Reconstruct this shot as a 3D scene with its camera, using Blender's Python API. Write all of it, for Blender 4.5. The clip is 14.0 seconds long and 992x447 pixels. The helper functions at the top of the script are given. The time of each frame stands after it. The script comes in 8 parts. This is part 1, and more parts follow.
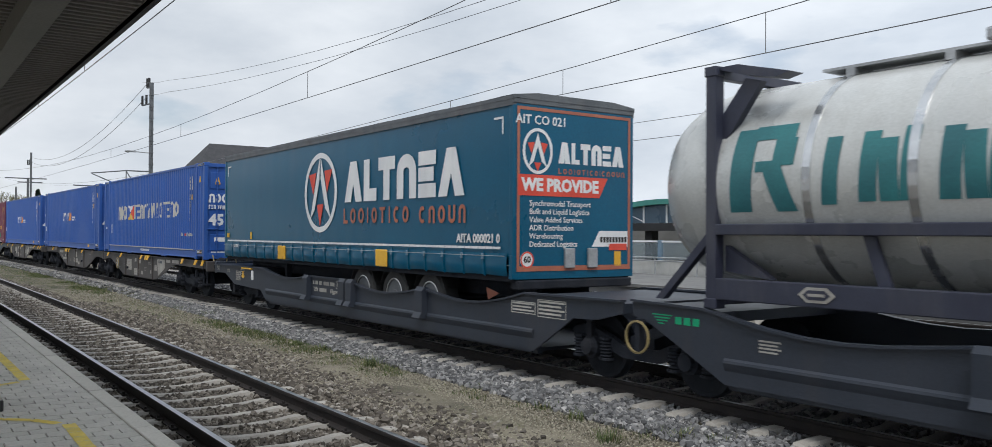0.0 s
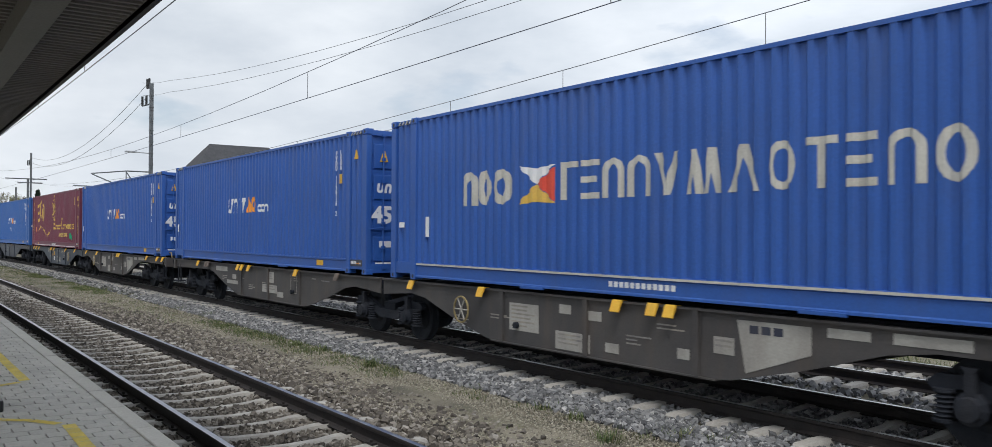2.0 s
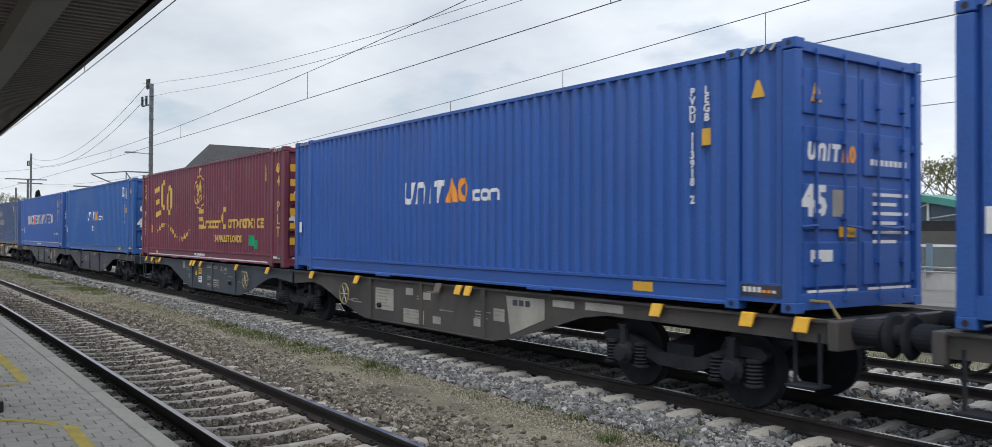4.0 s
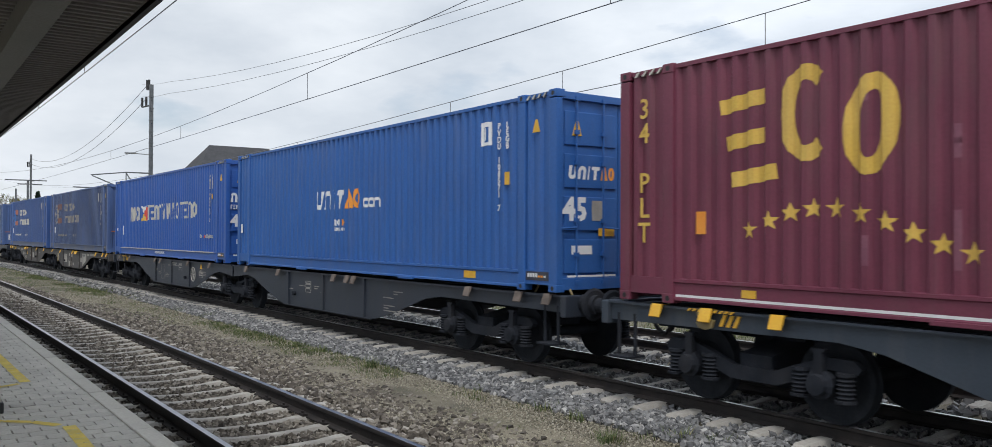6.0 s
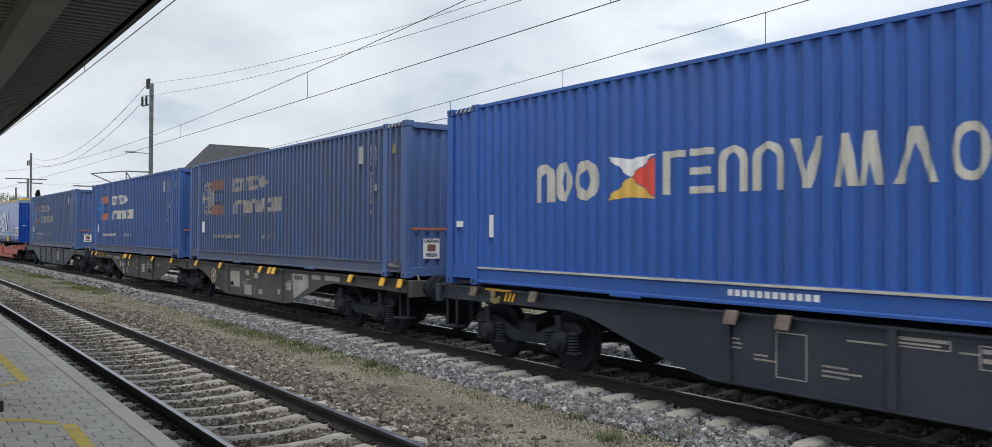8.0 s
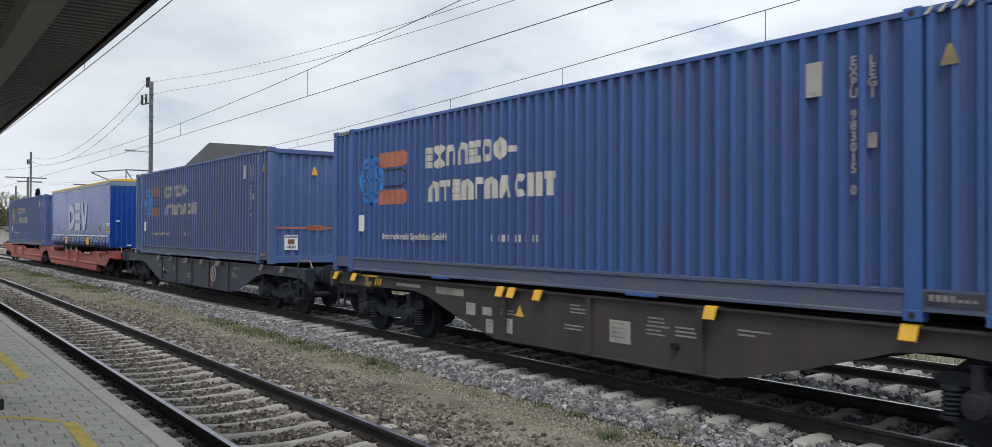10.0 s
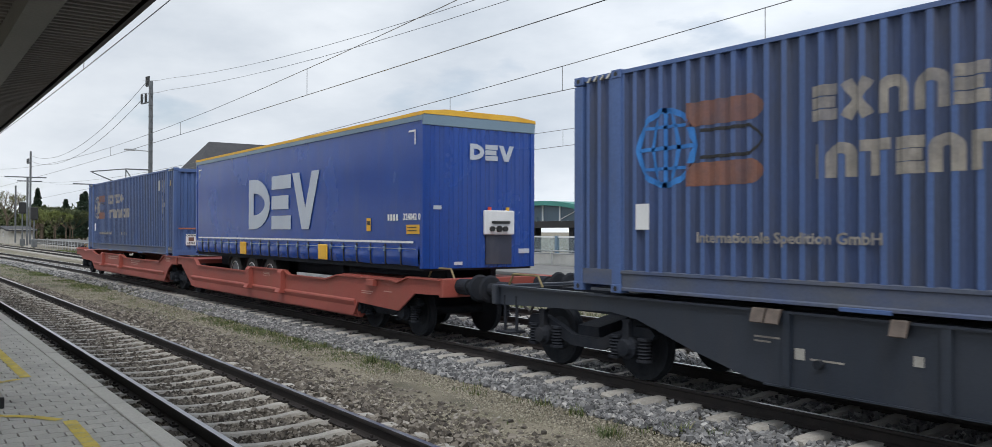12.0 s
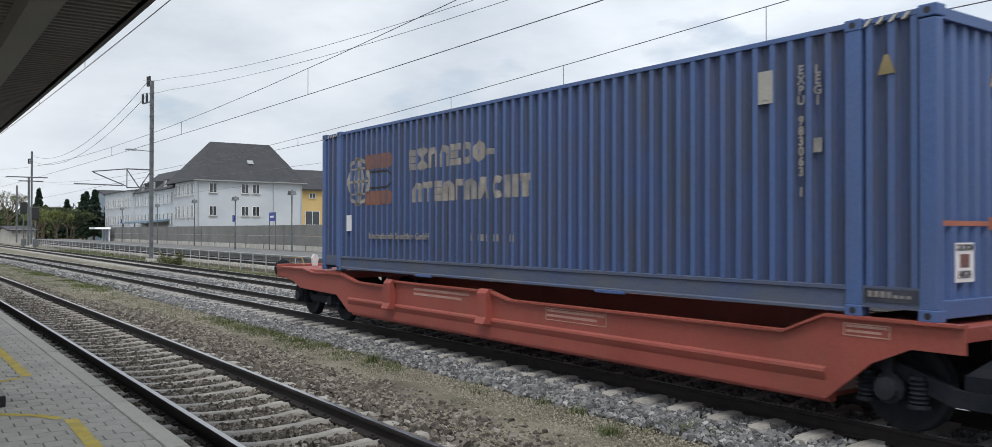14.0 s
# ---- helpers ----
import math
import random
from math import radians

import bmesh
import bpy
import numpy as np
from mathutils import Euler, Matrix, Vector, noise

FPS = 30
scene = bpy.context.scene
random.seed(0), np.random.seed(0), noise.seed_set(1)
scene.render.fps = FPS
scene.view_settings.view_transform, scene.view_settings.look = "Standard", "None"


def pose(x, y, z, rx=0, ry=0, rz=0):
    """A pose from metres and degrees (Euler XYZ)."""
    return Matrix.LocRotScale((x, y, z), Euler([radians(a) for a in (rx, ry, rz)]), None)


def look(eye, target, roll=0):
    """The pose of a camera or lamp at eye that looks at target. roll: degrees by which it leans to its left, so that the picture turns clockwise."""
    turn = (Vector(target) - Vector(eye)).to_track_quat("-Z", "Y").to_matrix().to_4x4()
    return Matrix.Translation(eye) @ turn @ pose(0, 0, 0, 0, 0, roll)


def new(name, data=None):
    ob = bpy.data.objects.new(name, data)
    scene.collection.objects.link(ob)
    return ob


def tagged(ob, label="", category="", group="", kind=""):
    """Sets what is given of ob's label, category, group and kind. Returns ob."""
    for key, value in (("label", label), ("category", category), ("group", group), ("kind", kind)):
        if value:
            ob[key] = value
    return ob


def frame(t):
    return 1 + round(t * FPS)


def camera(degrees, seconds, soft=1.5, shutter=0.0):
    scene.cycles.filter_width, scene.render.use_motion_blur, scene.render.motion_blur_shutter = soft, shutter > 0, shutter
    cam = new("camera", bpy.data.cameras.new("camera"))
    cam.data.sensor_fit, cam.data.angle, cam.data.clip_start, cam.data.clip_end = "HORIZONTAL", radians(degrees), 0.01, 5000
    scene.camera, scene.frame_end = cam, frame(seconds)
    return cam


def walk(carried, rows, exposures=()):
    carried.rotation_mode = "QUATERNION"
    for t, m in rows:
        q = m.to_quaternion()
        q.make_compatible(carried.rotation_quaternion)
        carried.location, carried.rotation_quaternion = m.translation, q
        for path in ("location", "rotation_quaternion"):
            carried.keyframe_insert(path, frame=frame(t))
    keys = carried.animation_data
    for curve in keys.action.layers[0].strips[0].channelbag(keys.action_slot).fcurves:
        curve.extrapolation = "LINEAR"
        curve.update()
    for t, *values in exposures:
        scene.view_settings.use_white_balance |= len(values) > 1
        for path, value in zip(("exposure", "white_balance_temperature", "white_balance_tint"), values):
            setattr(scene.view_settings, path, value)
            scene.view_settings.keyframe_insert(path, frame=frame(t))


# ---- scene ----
cam = camera(60.0, 14.0, soft=0.5, shutter=0.08)
EYE = (0.0, 0.0, 2.015)


def aim(yaw, pitch, roll, dz=0.0):
    """Camera pose from a heading off the +Y axis, a tilt and a lean in degrees."""
    a, b = radians(yaw), radians(pitch)
    e = Vector((EYE[0], EYE[1], EYE[2] + dz))
    return look(e, e + Vector((math.sin(a) * math.cos(b), math.cos(a) * math.cos(b), math.sin(b))), roll)


ROWS_CAM = [(0.0, -55.07, 0.715, 0.345, 0.0), (0.5, -55.07, 0.749, 0.345, 0.0), (3.1, -55.07, 0.735, 0.335, 0.0), (5.4, -55.07, 0.79, 0.24, 0.0),
            (6.1, -55.07, 0.785, 0.25, 0.0), (6.7, -55.07, 0.75, 0.33, 0.0), (8.2, -55.07, 0.735, 0.31, -0.004), (10.4, -55.07, 0.60, 0.24, -0.012),
            (11.0, -55.07, 0.575, 0.19, -0.015), (12.4, -55.07, 0.535, 0.15, -0.02), (13.0, -55.12, 0.53, 0.14, -0.024), (14.0, -55.13, 0.53, 0.13, -0.03)]
walk(cam, [(t, aim(a, b, c, d)) for t, a, b, c, d in ROWS_CAM], exposures=[(0.0, -0.02), (1.0, 0.03), (2.0, 0.06), (14.0, 0.06)])

# ---------------------------------------------------------------- light
world = bpy.data.worlds.new("overcast_sky")
scene.world = world
world.use_nodes = True
wn, wl = world.node_tree.nodes, world.node_tree.links
wn.clear()
w_out, w_bg = wn.new("ShaderNodeOutputWorld"), wn.new("ShaderNodeBackground")
w_sky = wn.new("ShaderNodeTexSky")
w_sky.sky_type, w_sky.sun_disc = "NISHITA", False
w_sky.sun_elevation, w_sky.sun_rotation = radians(57.5), radians(124)
w_co, w_map = wn.new("ShaderNodeTexCoord"), wn.new("ShaderNodeMapping")
w_map.inputs["Scale"].default_value = (1.0, 1.0, 2.6)
w_n1, w_n2 = wn.new("ShaderNodeTexNoise"), wn.new("ShaderNodeTexNoise")
w_n1.inputs["Scale"].default_value, w_n1.inputs["Detail"].default_value = 2.6, 7.0
w_n1.inputs["Roughness"].default_value = 0.55
w_n2.inputs["Scale"].default_value, w_n2.inputs["Detail"].default_value = 6.0, 8.0
w_r1, w_r2 = wn.new("ShaderNodeValToRGB"), wn.new("ShaderNodeValToRGB")
w_r1.color_ramp.elements[0].position, w_r1.color_ramp.elements[0].color = 0.34, (5.4, 6.05, 6.9, 1)
w_r1.color_ramp.elements[1].position, w_r1.color_ramp.elements[1].color = 0.64, (8.3, 8.8, 9.4, 1)
w_r2.color_ramp.elements[0].position, w_r2.color_ramp.elements[0].color = 0.22, (0.3, 0.3, 0.3, 1)
w_r2.color_ramp.elements[1].position, w_r2.color_ramp.elements[1].color = 0.40, (1, 1, 1, 1)
w_mix = wn.new("ShaderNodeMixRGB")
wl.new(w_co.outputs["Generated"], w_map.inputs["Vector"])
wl.new(w_map.outputs["Vector"], w_n1.inputs["Vector"])
wl.new(w_map.outputs["Vector"], w_n2.inputs["Vector"])
wl.new(w_n1.outputs["Fac"], w_r1.inputs["Fac"])
wl.new(w_n2.outputs["Fac"], w_r2.inputs["Fac"])
wl.new(w_r2.outputs["Color"], w_mix.inputs["Fac"])
wl.new(w_sky.outputs["Color"], w_mix.inputs["Color1"])
wl.new(w_r1.outputs["Color"], w_mix.inputs["Color2"])
# the overcast is brighter towards the sun's side
w_sep, w_grad, w_mul = wn.new("ShaderNodeSeparateXYZ"), wn.new("ShaderNodeMapRange"), wn.new("ShaderNodeVectorMath")
w_mul.operation = "SCALE"
w_grad.inputs["From Min"].default_value, w_grad.inputs["From Max"].default_value = -1.0, -0.45
w_grad.inputs["To Min"].default_value, w_grad.inputs["To Max"].default_value = 0.91, 1.17
wl.new(w_co.outputs["Generated"], w_sep.inputs["Vector"])
wl.new(w_sep.outputs["X"], w_grad.inputs["Value"])
wl.new(w_mix.outputs["Color"], w_mul.inputs["Vector"])
wl.new(w_grad.outputs["Result"], w_mul.inputs["Scale"])
wl.new(w_mul.outputs["Vector"], w_bg.inputs["Color"])
w_bg.inputs["Strength"].default_value = 0.104
wl.new(w_bg.outputs["Background"], w_out.inputs["Surface"])

sun = new("sun", bpy.data.lights.new("sun", "SUN"))
sun.data.energy, sun.data.angle, sun.data.color = 1.75, radians(18), (1.0, 0.98, 0.95)
sun.matrix_world = look((18, -12, 34), (0, 0, 0))

# ---------------------------------------------------------------- materials


def material(name, c1, c2, scale=3.0, rough=0.6, metal=0.0, bump=0.0, bump_scale=60.0, stretch=(1, 1, 1),
             dirt=None, dirt_amount=0.35, dirt_scale=(1.2, 1.2, 0.25), random_value=0.0, spec=0.5, fine=40.0, grain=0.25):
    """Two-scale paint: broad variation c1-c2, fine grain, optional dirt streaks and bump."""
    m = bpy.data.materials.new(name)
    m.use_nodes = True
    n, l = m.node_tree.nodes, m.node_tree.links
    b = n["Principled BSDF"]
    co = n.new("ShaderNodeTexCoord")
    mp = n.new("ShaderNodeMapping")
    mp.inputs["Scale"].default_value = stretch
    l.new(co.outputs["Object"], mp.inputs["Vector"])
    n1 = n.new("ShaderNodeTexNoise")
    n1.inputs["Scale"].default_value, n1.inputs["Detail"].default_value = scale, 6.0
    l.new(mp.outputs["Vector"], n1.inputs["Vector"])
    ramp = n.new("ShaderNodeValToRGB")
    ramp.color_ramp.elements[0].position, ramp.color_ramp.elements[0].color = 0.35, (*c1, 1)
    ramp.color_ramp.elements[1].position, ramp.color_ramp.elements[1].color = 0.65, (*c2, 1)
    l.new(n1.outputs["Fac"], ramp.inputs["Fac"])
    col = ramp.outputs["Color"]
    n2 = n.new("ShaderNodeTexNoise")
    n2.inputs["Scale"].default_value, n2.inputs["Detail"].default_value = fine, 3.0
    l.new(mp.outputs["Vector"], n2.inputs["Vector"])
    g = n.new("ShaderNodeMixRGB")
    g.blend_type = "OVERLAY"
    g.inputs["Fac"].default_value = grain
    l.new(col, g.inputs["Color1"])
    l.new(n2.outputs["Fac"], g.inputs["Color2"])
    col = g.outputs["Color"]
    if dirt:
        md = n.new("ShaderNodeMapping")
        md.inputs["Scale"].default_value = dirt_scale
        l.new(co.outputs["Object"], md.inputs["Vector"])
        nd = n.new("ShaderNodeTexNoise")
        nd.inputs["Scale"].default_value, nd.inputs["Detail"].default_value = 2.2, 8.0
        nd.inputs["Roughness"].default_value = 0.65
        l.new(md.outputs["Vector"], nd.inputs["Vector"])
        rd = n.new("ShaderNodeValToRGB")
        rd.color_ramp.elements[0].position, rd.color_ramp.elements[0].color = 0.48, (0, 0, 0, 1)
        rd.color_ramp.elements[1].position = 0.78
        rd.color_ramp.elements[1].color = (dirt_amount, dirt_amount, dirt_amount, 1)
        l.new(nd.outputs["Fac"], rd.inputs["Fac"])
        mx = n.new("ShaderNodeMixRGB")
        mx.inputs["Color2"].default_value = (*dirt, 1)
        l.new(rd.outputs["Color"], mx.inputs["Fac"])
        l.new(col, mx.inputs["Color1"])
        col = mx.outputs["Color"]
    if random_value:
        oi = n.new("ShaderNodeObjectInfo")
        mr = n.new("ShaderNodeMapRange")
        mr.inputs["To Min"].default_value, mr.inputs["To Max"].default_value = 1 - random_value, 1 + random_value
        l.new(oi.outputs["Random"], mr.inputs["Value"])
        hs = n.new("ShaderNodeHueSaturation")
        l.new(mr.outputs["Result"], hs.inputs["Value"])
        l.new(col, hs.inputs["Color"])
        col = hs.outputs["Color"]
    l.new(col, b.inputs["Base Color"])
    mrr = n.new("ShaderNodeMapRange")
    mrr.inputs["To Min"].default_value, mrr.inputs["To Max"].default_value = max(0.03, rough - 0.1), min(1, rough + 0.1)
    l.new(n1.outputs["Fac"], mrr.inputs["Value"])
    l.new(mrr.outputs["Result"], b.inputs["Roughness"])
    b.inputs["Metallic"].default_value = metal
    b.inputs["Specular IOR Level"].default_value = spec
    if bump:
        nb = n.new("ShaderNodeTexNoise")
        nb.inputs["Scale"].default_value, nb.inputs["Detail"].default_value = bump_scale, 4.0
        l.new(mp.outputs["Vector"], nb.inputs["Vector"])
        bp = n.new("ShaderNodeBump")
        bp.inputs["Strength"].default_value, bp.inputs["Distance"].default_value = min(1.0, bump), 0.02
        l.new(nb.outputs["Fac"], bp.inputs["Height"])
        l.new(bp.outputs["Normal"], b.inputs["Normal"])
    return m


GREY_DUST = (0.16, 0.15, 0.14)
RUST = (0.12, 0.05, 0.025)
M_BLUE = material("container_blue", (0.020, 0.088, 0.34), (0.025, 0.100, 0.38), 0.8, 0.5, dirt=(0.06, 0.09, 0.2), dirt_amount=0.4)
M_BLUE_DULL = material("container_blue_dull", (0.062, 0.112, 0.262), (0.074, 0.130, 0.300), 0.8, 0.55, dirt=(0.09, 0.095, 0.14), dirt_amount=0.5)
M_BLUE_LIGHT = material("container_blue_faded", (0.020, 0.100, 0.335), (0.025, 0.114, 0.37), 0.8, 0.55, dirt=(0.08, 0.12, 0.24), dirt_amount=0.45)
# for troughs and slopes: groove grime, with fold shading painted in on top
M_BLUE_GRIME_SHADE = material("grimy_shaded_blue", (0.040, 0.054, 0.100), (0.038, 0.066, 0.165), 1.6, 0.7, stretch=(1, 1, 0.35), dirt=(0.072, 0.066, 0.064), dirt_amount=0.6)
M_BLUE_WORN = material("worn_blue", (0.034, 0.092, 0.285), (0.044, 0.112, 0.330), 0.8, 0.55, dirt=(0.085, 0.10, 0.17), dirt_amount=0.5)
# fold shading painted as a deeper blue, for the cleaner container
M_BLUE_WORN_SHADE = material("worn_blue_shaded", (0.030, 0.060, 0.165), (0.030, 0.074, 0.225), 1.6, 0.65, stretch=(1, 1, 0.35), dirt=(0.062, 0.064, 0.085), dirt_amount=0.5)
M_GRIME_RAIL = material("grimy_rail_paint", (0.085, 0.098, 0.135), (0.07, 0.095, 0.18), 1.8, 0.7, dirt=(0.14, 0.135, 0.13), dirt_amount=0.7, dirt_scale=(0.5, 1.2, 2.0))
M_MAROON = material("container_maroon", (0.135, 0.026, 0.052), (0.17, 0.036, 0.066), 0.8, 0.55, dirt=(0.14, 0.08, 0.08), dirt_amount=0.5)
M_TEAL = material("tarpaulin_teal", (0.0, 0.078, 0.150), (0.0, 0.094, 0.178), 0.6, 0.30, dirt=(0.02, 0.10, 0.15), dirt_amount=0.25, bump=0.05, bump_scale=3, spec=0.32)
M_TARP_BLUE = material("tarpaulin_blue", (0.004, 0.042, 0.25), (0.006, 0.054, 0.30), 0.6, 0.26, dirt=(0.06, 0.09, 0.18), dirt_amount=0.3, bump=0.05, bump_scale=3)
M_TANK = material("tank_cladding", (0.49, 0.50, 0.49), (0.57, 0.58, 0.565), 0.9, 0.28, metal=0.2, dirt=(0.35, 0.34, 0.31), dirt_amount=0.4)
M_STEEL_BAND = material("stainless_band", (0.55, 0.56, 0.57), (0.65, 0.66, 0.67), 3, 0.25, metal=0.9)
M_NAVY = material("frame_navy", (0.025, 0.028, 0.05), (0.035, 0.04, 0.065), 2, 0.5, dirt=GREY_DUST, dirt_amount=0.3)
M_WAGON = material("wagon_grey", (0.046, 0.044, 0.046), (0.076, 0.070, 0.068), 1.0, 0.65, dirt=(0.11, 0.085, 0.065), dirt_amount=0.6, bump=0.1)
M_WAGON_DARK = material("wagon_dark", (0.019, 0.026, 0.040), (0.030, 0.037, 0.052), 1.0, 0.5, dirt=(0.055, 0.05, 0.048), dirt_amount=0.4, bump=0.1)
M_WAGON_BROWN = material("wagon_brown", (0.030, 0.027, 0.027), (0.052, 0.045, 0.041), 1.0, 0.65, dirt=(0.085, 0.065, 0.05), dirt_amount=0.5, bump=0.1)
M_WAGON_SLATE = material("wagon_slate_blue", (0.03, 0.042, 0.06), (0.042, 0.055, 0.075), 1.0, 0.55, dirt=GREY_DUST, dirt_amount=0.3)
M_RED = material("wagon_red", (0.27, 0.058, 0.043), (0.325, 0.074, 0.055), 0.9, 0.6, dirt=(0.22, 0.09, 0.06), dirt_amount=0.5, bump=0.08)
M_GEAR = material("running_gear", (0.014, 0.017, 0.024), (0.024, 0.027, 0.035), 4, 0.85, dirt=(0.045, 0.04, 0.037), dirt_amount=0.4, bump=0.3, spec=0.2)
M_WHEEL = material("wheel_steel", (0.016, 0.019, 0.025), (0.026, 0.029, 0.035), 5, 0.8, spec=0.2)
M_FADED = material("faded_marking", (0.20, 0.185, 0.17), (0.33, 0.30, 0.26), 4, 0.65, dirt=(0.09, 0.10, 0.16), dirt_amount=0.8)
M_LOWWALL = material("pale_low_wall", (0.45, 0.45, 0.43), (0.54, 0.535, 0.51), 1.0, 0.85, dirt=(0.3, 0.3, 0.28), dirt_amount=0.5)
M_RUBBER = material("tyre_rubber", (0.018, 0.018, 0.019), (0.03, 0.03, 0.03), 6, 0.8, dirt=(0.1, 0.09, 0.08), dirt_amount=0.4)
M_ALU = material("aluminium", (0.5, 0.5, 0.5), (0.6, 0.6, 0.6), 4, 0.4, metal=0.7)
M_GALV = material("galvanised_steel", (0.33, 0.34, 0.35), (0.44, 0.45, 0.46), 5, 0.5, metal=0.5)
M_WHITE = material("white_marking", (0.70, 0.71, 0.72), (0.78, 0.78, 0.78), 2, 0.6, dirt=(0.4, 0.42, 0.45), dirt_amount=0.4)
M_CREAM = material("cream_marking", (0.46, 0.44, 0.385), (0.57, 0.55, 0.49), 2, 0.6, dirt=(0.25, 0.26, 0.3), dirt_amount=0.5)
M_ORANGE = material("orange_marking", (0.78, 0.27, 0.03), (0.85, 0.33, 0.05), 2, 0.6)
M_BROWNRED = material("faded_orange_marking", (0.34, 0.11, 0.07), (0.42, 0.15, 0.09), 2, 0.6)
M_REDMARK = material("red_marking", (0.62, 0.06, 0.035), (0.7, 0.085, 0.05), 2, 0.55)
M_YELLOW = material("yellow_marking", (0.68, 0.36, 0.025), (0.76, 0.44, 0.045), 2, 0.6, dirt=(0.3, 0.2, 0.08), dirt_amount=0.4)
M_YELLOW_LINE = material("yellow_line_paint", (0.62, 0.46, 0.07), (0.72, 0.56, 0.12), 6, 0.8, dirt=(0.30, 0.27, 0.2), dirt_amount=0.6, dirt_scale=(3, 3, 3))
M_GOLD = material("gold_lettering", (0.62, 0.40, 0.07), (0.7, 0.46, 0.1), 2, 0.6, dirt=(0.3, 0.18, 0.1), dirt_amount=0.4)
M_TEALMARK = material("tank_teal_marking", (0.02, 0.12, 0.14), (0.03, 0.19, 0.20), 1.2, 0.45)
M_EMBER = material("worn_emblem", (0.15, 0.08, 0.07), (0.24, 0.10, 0.065), 3, 0.65, dirt=(0.06, 0.07, 0.12), dirt_amount=0.6)
M_DULL_YELLOW = material("dull_yellow_paint", (0.20, 0.155, 0.07), (0.29, 0.225, 0.10), 4, 0.65, dirt=(0.12, 0.10, 0.08), dirt_amount=0.5)
M_GREENMARK = material("green_marking", (0.0, 0.28, 0.12), (0.0, 0.35, 0.16), 2, 0.6)
M_BLACK = material("black_paint", (0.012, 0.012, 0.013), (0.02, 0.02, 0.021), 4, 0.5)
M_SKYBLUE = material("emblem_blue", (0.02, 0.15, 0.45), (0.03, 0.2, 0.55), 2, 0.5)
M_RAIL_SIDE = material("rail_rust", (0.020, 0.017, 0.017), (0.036, 0.029, 0.027), 6, 0.8, metal=0.2, bump=0.2)
M_RAIL_TOP = material("rail_head", (0.42, 0.42, 0.42), (0.54, 0.54, 0.54), 3, 0.32, metal=1.0, grain=0.1)
M_SLEEPER = material("sleeper_concrete", (0.31, 0.295, 0.27), (0.42, 0.40, 0.365), 3, 0.85, dirt=(0.2, 0.16, 0.12), dirt_amount=0.5, bump=0.3, random_value=0.12)
M_ASPHALT = material("platform_asphalt", (0.13, 0.13, 0.13), (0.18, 0.178, 0.172), 1.5, 0.9, bump=0.2, bump_scale=80)
M_STONE_BROWN = material("ballast_stone_rusty", (0.13, 0.10, 0.08), (0.26, 0.22, 0.18), 9, 0.9, bump=0.3)
M_CONCRETE = material("concrete", (0.40, 0.38, 0.345), (0.50, 0.475, 0.43), 1.2, 0.85, dirt=(0.2, 0.19, 0.17), dirt_amount=0.5, bump=0.15)
M_KERB = material("kerb_concrete", (0.50, 0.475, 0.42), (0.60, 0.57, 0.51), 1.2, 0.85, dirt=(0.3, 0.28, 0.25), dirt_amount=0.5, bump=0.15, random_value=0.06)
M_PAVER = material("concrete_paver", (0.45, 0.43, 0.385), (0.54, 0.515, 0.465), 2.5, 0.85, dirt=(0.24, 0.225, 0.21), dirt_amount=0.5, bump=0.25, random_value=0.08)
M_CANOPY = material("canopy_sheet", (0.17, 0.165, 0.155), (0.21, 0.205, 0.195), 1.5, 0.6)
M_CANOPY_BEAM = material("canopy_beam", (0.16, 0.165, 0.15), (0.2, 0.2, 0.185), 1.5, 0.6)
M_WIRE = material("wire", (0.14, 0.14, 0.145), (0.2, 0.2, 0.205), 5, 0.5, metal=0.6)
M_MAST = material("mast_steel", (0.10, 0.11, 0.12), (0.15, 0.16, 0.17), 3, 0.6, metal=0.3, dirt=RUST, dirt_amount=0.2)
M_PLASTER = material("white_plaster", (0.48, 0.51, 0.55), (0.55, 0.58, 0.61), 0.3, 0.85, dirt=(0.5, 0.52, 0.53), dirt_amount=0.3)
M_YELLOW_PLASTER = material("yellow_plaster", (0.60, 0.42, 0.17), (0.66, 0.47, 0.21), 0.4, 0.85)
M_ROOF = material("slate_roof", (0.030, 0.031, 0.036), (0.050, 0.050, 0.056), 1.0, 0.8, dirt=(0.085, 0.085, 0.085), dirt_amount=0.4, bump=0.3, bump_scale=8)
M_GLASS_DARK = material("window_glass", (0.02, 0.025, 0.03), (0.04, 0.045, 0.05), 1, 0.08, spec=0.8)
M_BARRIER = material("noise_barrier", (0.15, 0.148, 0.142), (0.21, 0.205, 0.195), 0.5, 0.9, dirt=(0.13, 0.125, 0.115), dirt_amount=0.6, dirt_scale=(0.3, 0.3, 1.5), bump=0.3, bump_scale=12)
M_GREEN_ROOF = material("green_copper_roof", (0.04, 0.2, 0.17), (0.06, 0.26, 0.22), 0.6, 0.5)
M_BLUEGREY = material("blue_grey_panel", (0.13, 0.2, 0.27), (0.18, 0.26, 0.33), 0.6, 0.35)
M_SPANDREL = material("spandrel_glazing", (0.055, 0.095, 0.13), (0.075, 0.12, 0.16), 0.6, 0.3)
M_BLUE_SIGN = material("sign_blue", (0.01, 0.03, 0.25), (0.015, 0.04, 0.3), 3, 0.4)
M_BARK = material("bark", (0.07, 0.05, 0.035), (0.12, 0.09, 0.065), 4, 0.9, bump=0.5, bump_scale=15)
M_LEAF_SPRING = material("spring_leaves", (0.10, 0.13, 0.025), (0.17, 0.19, 0.05), 1.5, 0.6)
M_LEAF_DARK = material("conifer_needles", (0.012, 0.028, 0.016), (0.025, 0.05, 0.025), 1.5, 0.7)
